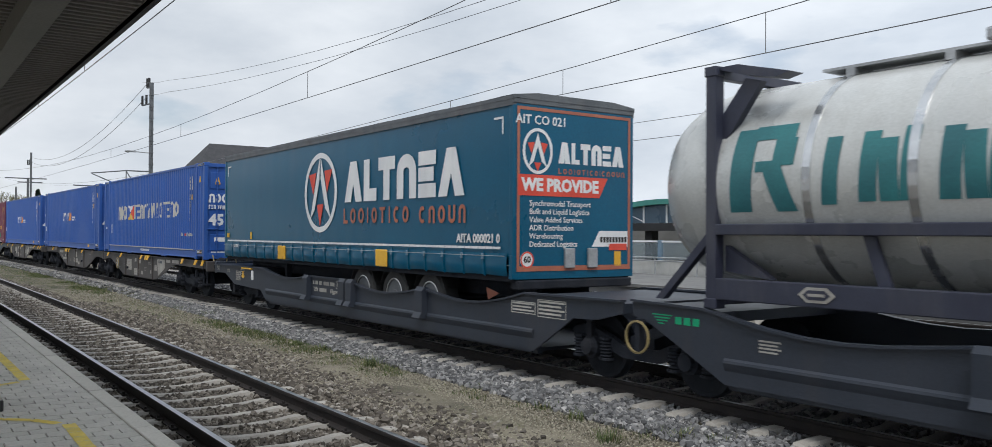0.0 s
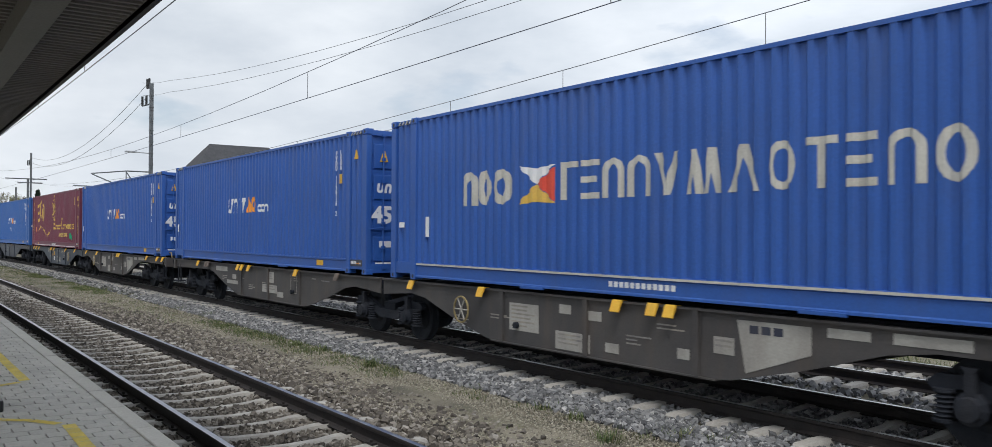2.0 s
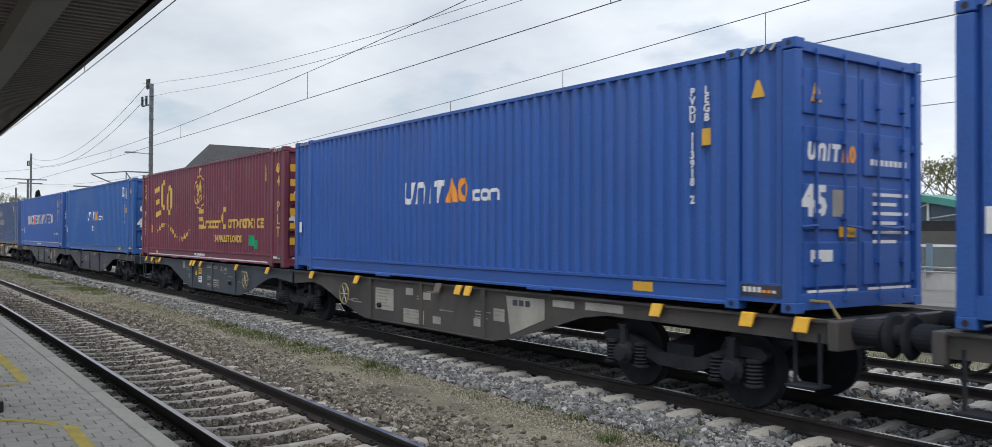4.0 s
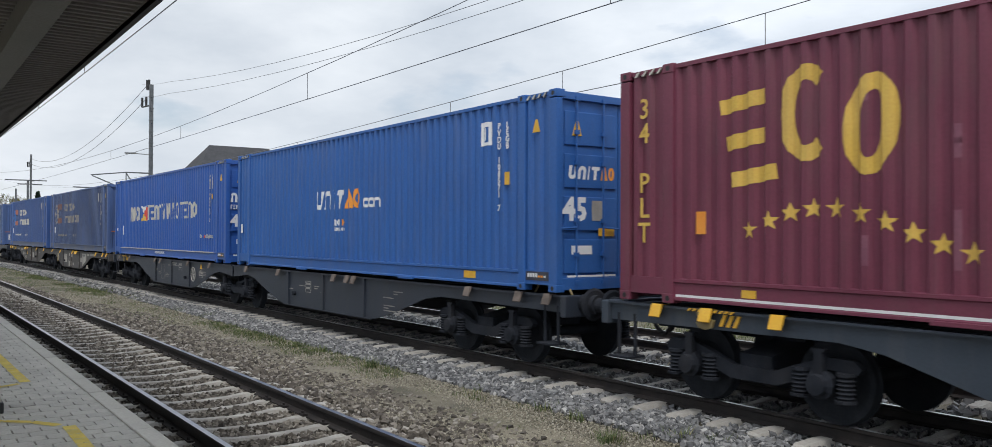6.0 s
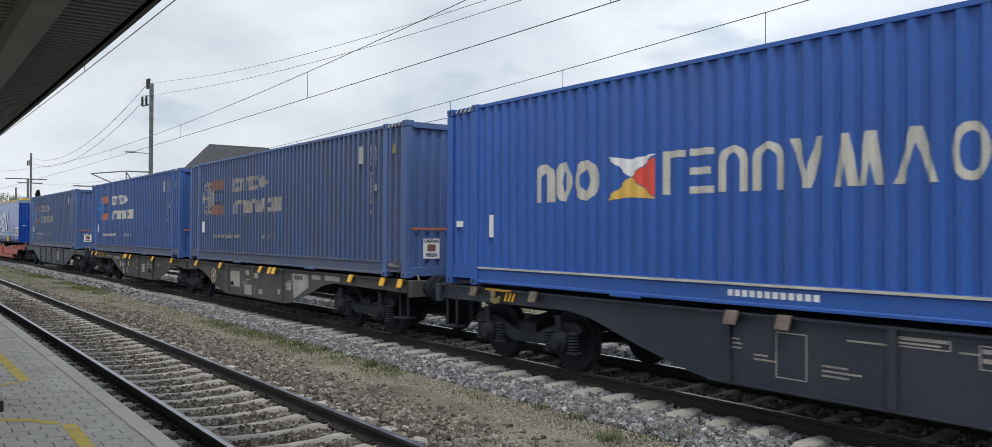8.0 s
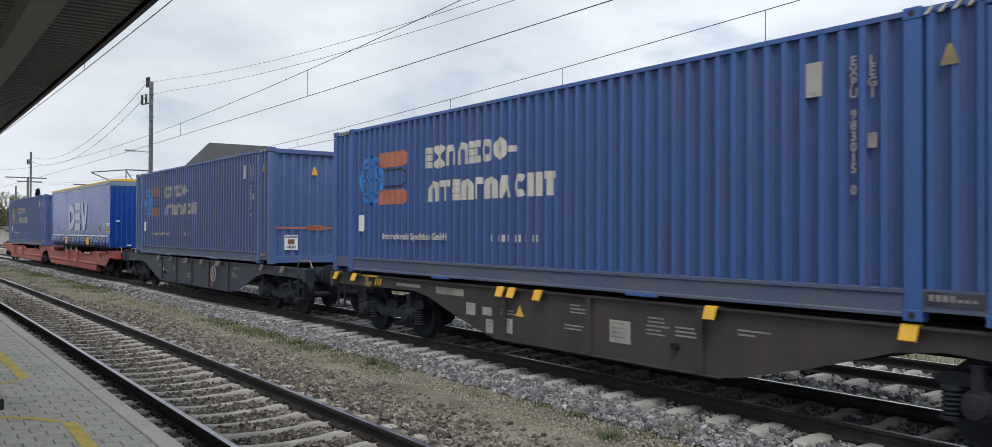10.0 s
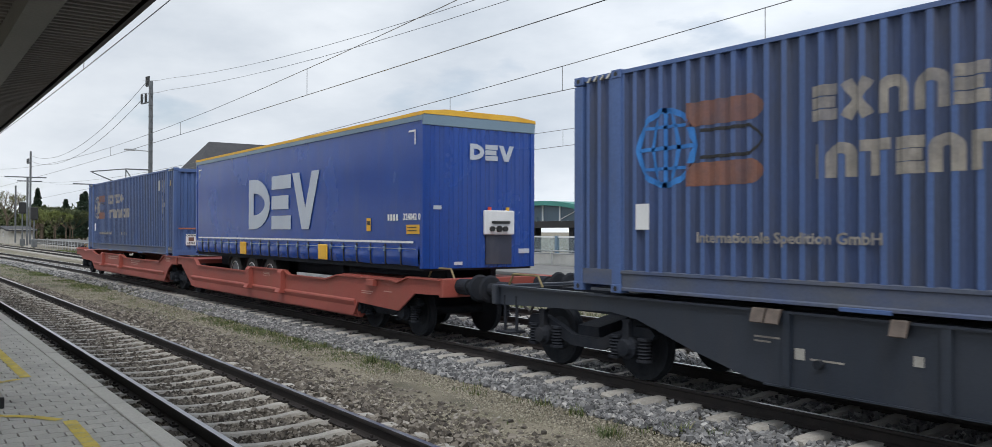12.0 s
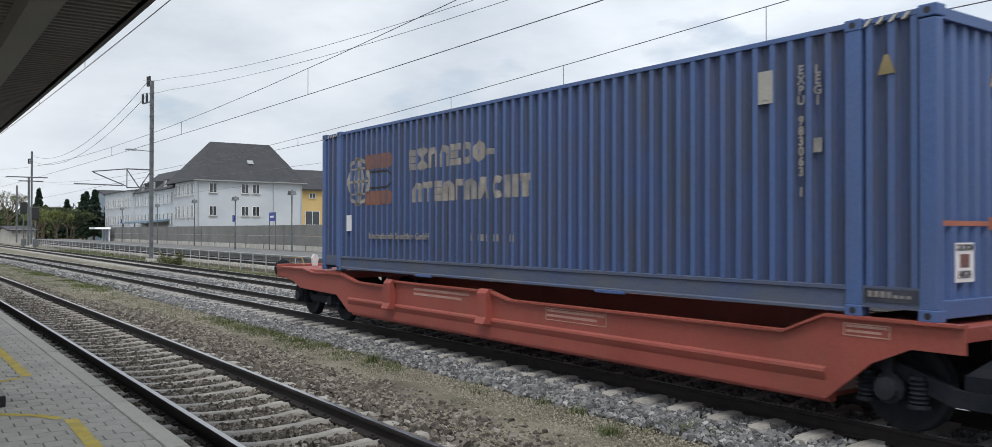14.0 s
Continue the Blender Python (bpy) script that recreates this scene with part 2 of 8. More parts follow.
M_GRASS = material("dry_grass", (0.075, 0.10, 0.03), (0.19, 0.185, 0.075), 3, 0.8, random_value=0.2)
M_MAROON_PALE = material("faded_maroon", (0.19, 0.062, 0.098), (0.23, 0.085, 0.12), 2.0, 0.6, dirt=(0.15, 0.05, 0.08), dirt_amount=0.6)
M_PINK_MARK = material("pale_red_marking", (0.42, 0.23, 0.19), (0.52, 0.31, 0.26), 3, 0.65, dirt=(0.32, 0.12, 0.09), dirt_amount=0.5)
M_RUST_PLATE = material("rusty_plate", (0.095, 0.075, 0.065), (0.165, 0.13, 0.11), 6, 0.8, dirt=(0.22, 0.18, 0.15), dirt_amount=0.4)
M_SILVER = material("pale_grey_marking", (0.42, 0.46, 0.53), (0.48, 0.52, 0.58), 1.2, 0.45, dirt=(0.3, 0.34, 0.42), dirt_amount=0.3)
M_DIRTY_PLATE = material("weathered_plate", (0.30, 0.285, 0.26), (0.4, 0.385, 0.35), 2, 0.7, dirt=(0.15, 0.12, 0.1), dirt_amount=0.5)


def glass_material():
    m = bpy.data.materials.new("clear_glass")
    m.use_nodes = True
    b = m.node_tree.nodes["Principled BSDF"]
    b.inputs["Base Color"].default_value = (0.75, 0.85, 0.9, 1)
    b.inputs["Roughness"].default_value = 0.05
    b.inputs["Transmission Weight"].default_value = 0.9
    b.inputs["IOR"].default_value = 1.1
    return m


M_GLASS = glass_material()


def ground_material():
    """Sand, dirt, gravel and moss, mixed by broad noise."""
    m = material("trackside_ground", (0.108, 0.096, 0.073), (0.25, 0.224, 0.168), 1.1, 0.95, bump=1.0, bump_scale=60, fine=85.0, grain=0.8,
                 dirt=(0.095, 0.10, 0.045), dirt_amount=0.75, dirt_scale=(0.35, 0.6, 1))
    return m


M_GROUND = ground_material()

# ---------------------------------------------------------------- mesh helpers


def box(bm, x0, x1, y0, y1, z0, z1, bev=0.0):
    v = [bm.verts.new((x, y, z)) for x in (x0, x1) for y in (y0, y1) for z in (z0, z1)]
    fs = [bm.faces.new([v[i] for i in q]) for q in ((0, 1, 3, 2), (4, 6, 7, 5), (0, 4, 5, 1), (2, 3, 7, 6), (0, 2, 6, 4), (1, 5, 7, 3))]
    if bev:
        es = {e for f in fs for e in f.edges}
        bmesh.ops.bevel(bm, geom=list(es), offset=bev, segments=2, affect="EDGES", profile=0.5)


def prism(bm, pts, axis, a, b):
    """A polygon in the plane across axis, drawn out from a to b."""
    def place(p, d):
        return (d, p[0], p[1]) if axis == "x" else (p[0], d, p[1]) if axis == "y" else (p[0], p[1], d)
    lo, hi = [bm.verts.new(place(p, a)) for p in pts], [bm.verts.new(place(p, b)) for p in pts]
    bm.faces.new(lo), bm.faces.new(hi[::-1])
    for i in range(len(pts)):
        j = (i + 1) % len(pts)
        bm.faces.new((lo[i], hi[i], hi[j], lo[j]))


def cyl(bm, p0, p1, r, seg=12, r1=None):
    p0, p1 = Vector(p0), Vector(p1)
    d = (p1 - p0).normalized()
    a = d.orthogonal().normalized()
    c = d.cross(a)
    r1 = r if r1 is None else r1
    rings = []
    for p, q in ((p0, r), (p1, r1)):
        rings.append([bm.verts.new(p + (a * math.cos(2 * math.pi * i / seg) + c * math.sin(2 * math.pi * i / seg)) * q) for i in range(seg)])
    for i in range(seg):
        j = (i + 1) % seg
        bm.faces.new((rings[0][i], rings[0][j], rings[1][j], rings[1][i]))
    bm.faces.new(rings[0][::-1]), bm.faces.new(rings[1])


def tube(bm, pts, r, seg=6):
    """One continuous round tube through the points."""
    pts = [Vector(p) for p in pts]
    rings, up = [], None
    for i, p in enumerate(pts):
        d = (pts[min(i + 1, len(pts) - 1)] - pts[max(i - 1, 0)]).normalized()
        a = d.orthogonal().normalized() if up is None else (up - d * up.dot(d)).normalized()
        up = a
        c = d.cross(a)
        rings.append([bm.verts.new(p + (a * math.cos(2 * math.pi * k / seg) + c * math.sin(2 * math.pi * k / seg)) * r) for k in range(seg)])
    for p, q in zip(rings, rings[1:]):
        for k in range(seg):
            j = (k + 1) % seg
            bm.faces.new((p[k], p[j], q[j], q[k]))
    bm.faces.new(rings[0][::-1]), bm.faces.new(rings[-1])


def lathe(bm, prof, axis="y", seg=24, centre=(0, 0, 0), caps=True):
    """Rings of (distance along the axis, radius)."""
    rings = []
    for d, r in prof:
        ring = []
        for i in range(seg):
            c, s = math.cos(2 * math.pi * i / seg) * r, math.sin(2 * math.pi * i / seg) * r
            p = (c, d, s) if axis == "y" else (d, c, s) if axis == "x" else (c, s, d)
            ring.append(bm.verts.new(Vector(p) + Vector(centre)))
        rings.append(ring)
    for a, b in zip(rings, rings[1:]):
        for i in range(seg):
            j = (i + 1) % seg
            bm.faces.new((a[i], a[j], b[j], b[i]))
    if caps:
        bm.faces.new(rings[0][::-1]), bm.faces.new(rings[-1])


def part(name, bm, mat, parent=None, label="", smooth=False, at=None):
    """Links a bmesh as one mesh object under a thing or a part."""
    bmesh.ops.recalc_face_normals(bm, faces=bm.faces)
    me = bpy.data.meshes.new(name)
    bm.to_mesh(me)
    bm.free()
    me.materials.append(mat)
    if smooth:
        for p in me.polygons:
            p.use_smooth = True
    ob = new(name, me)
    if parent is not None:
        ob.parent = parent
    if at is not None:
        ob.matrix_local = at
    return tagged(ob, label)


def share(name, ob, parent, m):
    """Another object on the same mesh."""
    o = new(name, ob.data)
    o.parent = parent
    o.matrix_local = m
    return o


def bmn():
    return bmesh.new()


def thing(name, label, category, group="", at=None, kind=""):
    ob = new(name)
    ob.empty_display_size = 0.3
    if at is not None:
        ob.matrix_world = at
    return tagged(ob, label, category, group, kind)


def lettering(body, size, mat, parent, m, bold=0.0, name="lettering", align="CENTER", squeeze=1.0, label=""):
    """Readable words as thin raised text."""
    c = bpy.data.curves.new(name, "FONT")
    c.body, c.size, c.offset, c.align_x, c.align_y = body, size, bold, align, "CENTER"
    c.extrude, c.resolution_u = 0.002, 2
    tmp = new("tmp", c)
    bpy.context.view_layer.update()
    me = bpy.data.meshes.new_from_object(tmp.evaluated_get(bpy.context.evaluated_depsgraph_get()))
    bpy.data.objects.remove(tmp)
    me.materials.clear()
    me.materials.append(mat)
    for v in me.vertices:
        v.co.x *= squeeze
    ob = new(name, me)
    ob.parent = parent
    ob.matrix_local = m
    return tagged(ob, label)


# text planes: facing the near side (-Y) and facing the leading end (+X)
def on_side(x, y, z, roll=0):
    return Matrix.Translation((x, y, z)) @ Euler((radians(90), 0, 0)).to_matrix().to_4x4() @ pose(0, 0, 0, 0, 0, roll)


def on_end(x, y, z, roll=0):
    return Matrix.Translation((x, y, z)) @ Euler((radians(90), 0, radians(90))).to_matrix().to_4x4() @ pose(0, 0, 0, 0, 0, roll)


# ---------------------------------------------------------------- the line of the tracks
YC, YN, Y3, Y1 = 9.086, 3.39, 12.7, 19.7      # track centres abreast of the camera
KB, K3 = 2.88e-4, 6e-5                        # bend of the main lines, and of the straighter ones


def line(x, y0, k=KB):
    return y0 - k * x * x if x < 40 else y0 - k * 1600 - 80 * k * (x - 40)


def bent(x, y0, z=0.0, k=KB):
    """Pose on the bent line at x, at the offset y0, facing along it."""
    return pose(x, line(x, y0, k), z, 0, 0, math.degrees(math.atan(-2 * k * min(x, 40))))


def sweep(bm, section, y0, k, xs):
    """Draws a section of (across, up) points along the line; open section."""
    rows = []
    for x in xs:
        rows.append([bm.verts.new((x, line(x, y0 + a, k), z)) for a, z in section])
    for p, q in zip(rows, rows[1:]):
        for i in range(len(section) - 1):
            bm.faces.new((p[i], p[i + 1], q[i + 1], q[i]))
    return rows


XS = [-230 + 4 * i for i in range(72)]

# ---------------------------------------------------------------- ground and tracks
bm = bmn()
G = 40
for i in range(G + 1):
    for j in range(G + 1):
        bm.verts.new((-2600 + 4000 * i / G, -1200 + 3800 * j / G, -0.55))
bm.verts.ensure_lookup_table()
for i in range(G):
    for j in range(G):
        a = i * (G + 1) + j
        bm.faces.new((bm.verts[a], bm.verts[a + G + 1], bm.verts[a + G + 2], bm.verts[a + 1]))
tagged(part("ground", bm, M_GROUND), "sandy trackside ground running to the horizon", "ground", kind="structure")

# the formation under the tracks, raised over the ground, with uneven height
bm = bmn()
ROWS = [(0.9, -0.5), (1.7, -0.30), (2.1, -0.22), (2.6, -0.24), (2.8, -0.275), (3.39, -0.275), (4.0, -0.275), (4.2, -0.235), (4.6, -0.215), (4.95, -0.25), (5.3, -0.25), (5.7, -0.235), (6.1, -0.235),
        (6.5, -0.25), (6.9, -0.27), (7.2, -0.27), (7.55, -0.235), (7.9, -0.25), (9.09, -0.25), (10.3, -0.25), (10.9, -0.30),
        (11.3, -0.25), (12.7, -0.255), (14.2, -0.25), (14.9, -0.36), (15.8, -0.48), (17.5, -0.56)]
grid = []
for i in range(420):
    x = 12 - 0.5 * i if i < 160 else -68 - (i - 160) * 0.7
    grid.append([bm.verts.new((x, line(x, a, KB if a < 10.8 else K3 + (KB - K3) * max(0, (12.0 - a) / 1.2)), z + 0.012 * noise.noise(Vector((x * 0.7, a * 0.9, 0))))) for a, z in ROWS])
for p, q in zip(grid, grid[1:]):
    for i in range(len(ROWS) - 1):
        bm.faces.new((p[i], p[i + 1], q[i + 1], q[i]))
tagged(part("trackbed", bm, M_GROUND, smooth=True), "sandy gravel strip with moss between the tracks", "ground", kind="structure")


def rail_mesh(y0, k, xs):
    bm = bmn()
    half = [(0.0, 0.0), (0.030, -0.002), (0.036, -0.012), (0.036, -0.038), (0.010, -0.055), (0.010, -0.135), (0.035, -0.15), (0.075, -0.162), (0.075, -0.172)]
    sec = half + [(-a, z) for a, z in half[::-1][:-1]]
    rows = []
    for x in xs:
        rows.append([bm.verts.new((x, line(x, y0 + a, k), z)) for a, z in sec])
    n = len(sec)
    for p, q in zip(rows, rows[1:]):
        for i in range(n):
            j = (i + 1) % n
            f = bm.faces.new((p[i], p[j], q[j], q[i]))
            f.material_index = 1 if i in (0, n - 1) else 0
    return bm


def sleeper_mesh():
    """A prestressed concrete sleeper, waisted and lower between the rails."""
    bm = bmn()
    rows = []
    for a, w, z in ((-1.3, 0.10, -0.19), (-1.27, 0.115, -0.165), (-0.95, 0.12, -0.150), (-0.55, 0.115, -0.160), (-0.35, 0.10, -0.180), (0, 0.095, -0.190),
                    (0.35, 0.10, -0.180), (0.55, 0.115, -0.160), (0.95, 0.12, -0.150), (1.27, 0.115, -0.165), (1.3, 0.10, -0.19)):
        rows.append([bm.verts.new(p) for p in ((-w - 0.02, a, -0.34), (-w + 0.02, a, z - 0.035), (-w + 0.045, a, z), (w - 0.045, a, z), (w - 0.02, a, z - 0.035), (w + 0.02, a, -0.34))])
    for p, q in zip(rows, rows[1:]):
        for i in range(5):
            bm.faces.new((p[i], p[i + 1], q[i + 1], q[i]))
    bm.faces.new(rows[0]), bm.faces.new(rows[-1][::-1])
    return bm


def fastening_mesh():
    bm = bmn()
    for s in (-1, 1):
        box(bm, -0.06, 0.06, s * 0.08 - 0.03, s * 0.08 + 0.03, -0.165, -0.13)
        cyl(bm, (0, s * 0.09, -0.14), (0, s * 0.09, -0.10), 0.018, 6)
    return bm


SLEEPER = None
FASTENER = None


def railway(name, label, y0, k, x0, x1, clips):
    global SLEEPER, FASTENER
    t = thing(name, label, "railway track", kind="structure")
    xs = [x0 + (x1 - x0) * i / 90 for i in range(91)]
    for s in (-0.7535, 0.7535):
        r = part("rail", rail_mesh(y0 + s, k, xs), M_RAIL_SIDE, t)
        r.data.materials.append(M_RAIL_TOP)
    i, x = 0, min(x1, 3.0) - 0.2
    while x > x0 and i < 295:
        if SLEEPER is None:
            SLEEPER = part("sleeper", sleeper_mesh(), M_SLEEPER, t, at=bent(x, y0, 0, k))
        else:
            share("sleeper", SLEEPER, t, bent(x, y0, random.uniform(-0.006, 0.004), k) @ pose(0, random.uniform(-0.015, 0.015), 0, 0, 0, random.uniform(-0.5, 0.5)))
        if i < clips:
            for s in (-0.7535, 0.7535):
                m = bent(x, y0, 0, k) @ pose(0, s, 0)
                if FASTENER is None:
                    FASTENER = part("rail_fastening", fastening_mesh(), M_RAIL_SIDE, t, at=m)
                else:
                    share("rail_fastening", FASTENER, t, m)
        x -= 0.6
        i += 1


def island_material(name, stops, rough=0.9, bump=0.4):
    """Each loose piece takes its own tone."""
    m = bpy.data.materials.new(name)
    m.use_nodes = True
    n, l = m.node_tree.nodes, m.node_tree.links
    b = n["Principled BSDF"]
    g = n.new("ShaderNodeNewGeometry")
    r = n.new("ShaderNodeValToRGB")
    els = r.color_ramp.elements
    while len(els) < len(stops):
        els.new(0.5)
    for e, (p, c) in zip(els, stops):
        e.position, e.color = p, (*c, 1)
    l.new(g.outputs["Random Per Island"], r.inputs["Fac"])
    no = n.new("ShaderNodeTexNoise")
    no.inputs["Scale"].default_value = 30
    mx = n.new("ShaderNodeMixRGB")
    mx.blend_type, mx.inputs["Fac"].default_value = "OVERLAY", 0.4
    l.new(r.outputs["Color"], mx.inputs["Color1"])
    l.new(no.outputs["Fac"], mx.inputs["Color2"])
    l.new(mx.outputs["Color"], b.inputs["Base Color"])
    b.inputs["Roughness"].default_value = rough
    bp = n.new("ShaderNodeBump")
    bp.inputs["Strength"].default_value, bp.inputs["Distance"].default_value = bump, 0.01
    l.new(no.outputs["Fac"], bp.inputs["Height"])
    l.new(bp.outputs["Normal"], b.inputs["Normal"])
    return m


M_BALLAST_GREY = island_material("grey_ballast", ((0.0, (0.06, 0.061, 0.065)), (0.4, (0.145, 0.146, 0.15)), (0.8, (0.245, 0.244, 0.244)), (1.0, (0.40, 0.392, 0.38))))
M_PEBBLE = island_material("pebble", ((0.0, (0.12, 0.108, 0.088)), (0.5, (0.25, 0.226, 0.172)), (1.0, (0.39, 0.36, 0.29))))
M_BALLAST_RUST = island_material("brown_ballast", ((0.0, (0.045, 0.038, 0.032)), (0.5, (0.125, 0.108, 0.09)), (0.85, (0.22, 0.196, 0.165)), (1.0, (0.34, 0.315, 0.28))))

CUBE = np.array([(x, y, z) for x in (-1, 1) for y in (-1, 1) for z in (-1, 1)], float)
CUBE_F = np.array([(0, 1, 3, 2), (4, 6, 7, 5), (0, 4, 5, 1), (2, 3, 7, 6), (0, 2, 6, 4), (1, 5, 7, 3)])


def stones(name, label, mat, bands, seed):
    """Loose broken stones. bands: offset from, to, x from, to, number, size, height, bend, half width of a bed."""
    rng = np.random.default_rng(seed)
    V = []
    for a0, a1, x0, x1, n, size, z, k, *beds in bands:
        x = x0 + (x1 - x0) * rng.random(n) ** 0.8
        if beds:
            # stones lie in the beds between the sleepers
            x = 2.5 - 0.6 * np.round((2.5 - x) / 0.6) + rng.uniform(-beds[0], beds[0], n)
        y = a0 + (a1 - a0) * rng.random(n) - k * x * x
        sc = size * (0.55 + 0.9 * rng.random((n, 1, 1)) ** 1.5) * (0.6 + 0.8 * rng.random((n, 1, 3)))
        v = CUBE[None] * sc * (0.6 + 0.55 * rng.random((n, 8, 3)))
        q = rng.normal(size=(n, 4))
        q /= np.linalg.norm(q, axis=1)[:, None]
        w, i, j, kk = q.T
        R = np.stack([1 - 2 * (j * j + kk * kk), 2 * (i * j - kk * w), 2 * (i * kk + j * w), 2 * (i * j + kk * w), 1 - 2 * (i * i + kk * kk), 2 * (j * kk - i * w),
                      2 * (i * kk - j * w), 2 * (j * kk + i * w), 1 - 2 * (i * i + j * j)], 1).reshape(n, 3, 3)
        v = np.einsum("nij,nvj->nvi", R, v)
        v += np.stack([x, y, z + size * 0.5 * (rng.random(n) - 0.35)], 1)[:, None]
        V.append(v.reshape(-1, 3))
    V = np.concatenate(V)
    n = len(V) // 8
    F = (np.arange(n)[:, None, None] * 8 + CUBE_F[None]).reshape(-1, 4)
    me = bpy.data.meshes.new(name)
    me.from_pydata(V.tolist(), [], F.tolist())
    me.materials.append(mat)
    return tagged(new(name, me), label, "ballast", kind="stuff")


# ---------------------------------------------------------------- platform in front
def platform():
    t = thing("platform", "concrete block paved station platform with yellow markings", "platform", kind="structure")
    xs = [6 - 1.5 * i for i in range(70)]
    bm = bmn()
    sec = [(-7.0, -0.5), (-7.0, 0.388), (1.635, 0.388), (1.635, 0.30), (1.70, 0.30), (1.70, -0.5)]
    sweep(bm, sec, 0.0, KB, xs)
    part("platform_body", bm, M_STONE_BROWN, t)
    x = 4.0
    first = None
    while x > -90:
        if first is None:
            bm = bmn()
            box(bm, -0.496, 0.496, -0.075, 0.075, -0.10, 0.0, 0.010)
            first = part("kerb_slab", bm, M_KERB, t, "pale concrete edge slab", at=bent(x, 1.716, 0.405))
        else:
            share("kerb_slab", first, t, bent(x, 1.716, 0.405 + random.uniform(-0.003, 0.003)))
        x -= 1.0
    # interlocking blocks
    bm = bmn()
    w, h, j = 0.1015, 0.0845, 0.006
    half = [(-w, h - j), (-w * 0.6, h - j), (-w * 0.4, h + j), (w * 0.4, h + j), (w * 0.6, h - j), (w, h - j)]
    out = [(a, -b) for a, b in half] + half[::-1]
    lo = [bm.verts.new((b * 0.99, a * 0.99, -0.03)) for a, b in out]
    mid = [bm.verts.new((b * 0.975, a * 0.98, -0.006)) for a, b in out]
    hi = [bm.verts.new((b * 0.93, a * 0.945, 0.0)) for a, b in out]
    for p, q in ((lo, mid), (mid, hi)):
        for i in range(12):
            bm.faces.new((p[i], p[(i + 1) % 12], q[(i + 1) % 12], q[i]))
    bm.faces.new(hi)
    paver, n = None, 0
    rest = []
    for r in range(9):
        y0 = 1.635 - 0.103 - r * 0.206
        for c in range(210):
            x = -4.2 - c * 0.172
            y = y0 - (0.103 if c % 2 else 0)
            if r == 0 and c % 2:
                rest.append((x, 1.635 - 0.052, 0.49))
            if n < 290 and -9.5 < x < -4.6 and 0.25 < y:
                n += 1
                m = bent(x, y, 0.40 + random.uniform(-0.002, 0.002))
                if paver is None:
                    paver = part("paving_block", bm, M_PAVER, t, at=m)
                else:
                    share("paving_block", paver, t, m)
            else:
                rest.append((x, y, 1.0))
    base = [v.co.copy() for v in paver.data.vertices]
    polys = [tuple(p.vertices) for p in paver.data.polygons]
    V, F = [], []
    for x, y, sc in rest:
        o = len(V)
        dz = 0.40 + random.uniform(-0.002, 0.002)
        V += [(x + c.x, line(x, y) + c.y * sc, dz + c.z) for c in base]
        F += [tuple(o + i for i in p) for p in polys]
    me = bpy.data.meshes.new("paving_blocks")
    me.from_pydata(V, [], F)
    me.materials.append(M_PAVER)
    o = new("paving_blocks", me)
    o.parent = t
    tagged(o, kind="stuff")
    # yellow safety markings
    def stripe(pts, wd):
        bm = bmn()
        for (xa, ya), (xb, yb) in zip(pts, pts[1:]):
            d = Vector((xb - xa, yb - ya)).normalized() * 0.0
            nx, ny = -(yb - ya), xb - xa
            q = wd / 2 / math.hypot(nx, ny)
            nx, ny = nx * q, ny * q
            n = max(1, int(math.hypot(xb - xa, yb - ya) / 0.172))
            for i in range(n):
                u0, u1 = i / n, (i + 0.955) / n
                p0, p1 = (xa + (xb - xa) * u0, ya + (yb - ya) * u0), (xa + (xb - xa) * u1, ya + (yb - ya) * u1)
                r0, r1 = random.uniform(0.92, 1), random.uniform(0.92, 1)
                vs = [bm.verts.new((px, py, 0.4055)) for px, py in ((p0[0] - nx * r0, p0[1] - ny * r0), (p1[0] - nx * r0, p1[1] - ny * r0), (p1[0] + nx * r1, p1[1] + ny * r1), (p0[0] + nx * r1, p0[1] + ny * r1))]
                bm.faces.new(vs)
        part("yellow_line", bm, M_YELLOW_LINE, t, "worn yellow painted line")
    for pts, w in YELLOW:
        stripe(pts, w)
    return t


YELLOW = [([(-15.5, 1.06), (-10.55, 1.165)], 0.11), ([(-10.47, 1.10), (-10.20, 0.62)], 0.09), ([(-8.62, 0.58), (-8.30, 0.97), (-8.02, 1.15)], 0.09), ([(-7.96, 1.205), (-6.0, 1.19)], 0.11)]
platform()


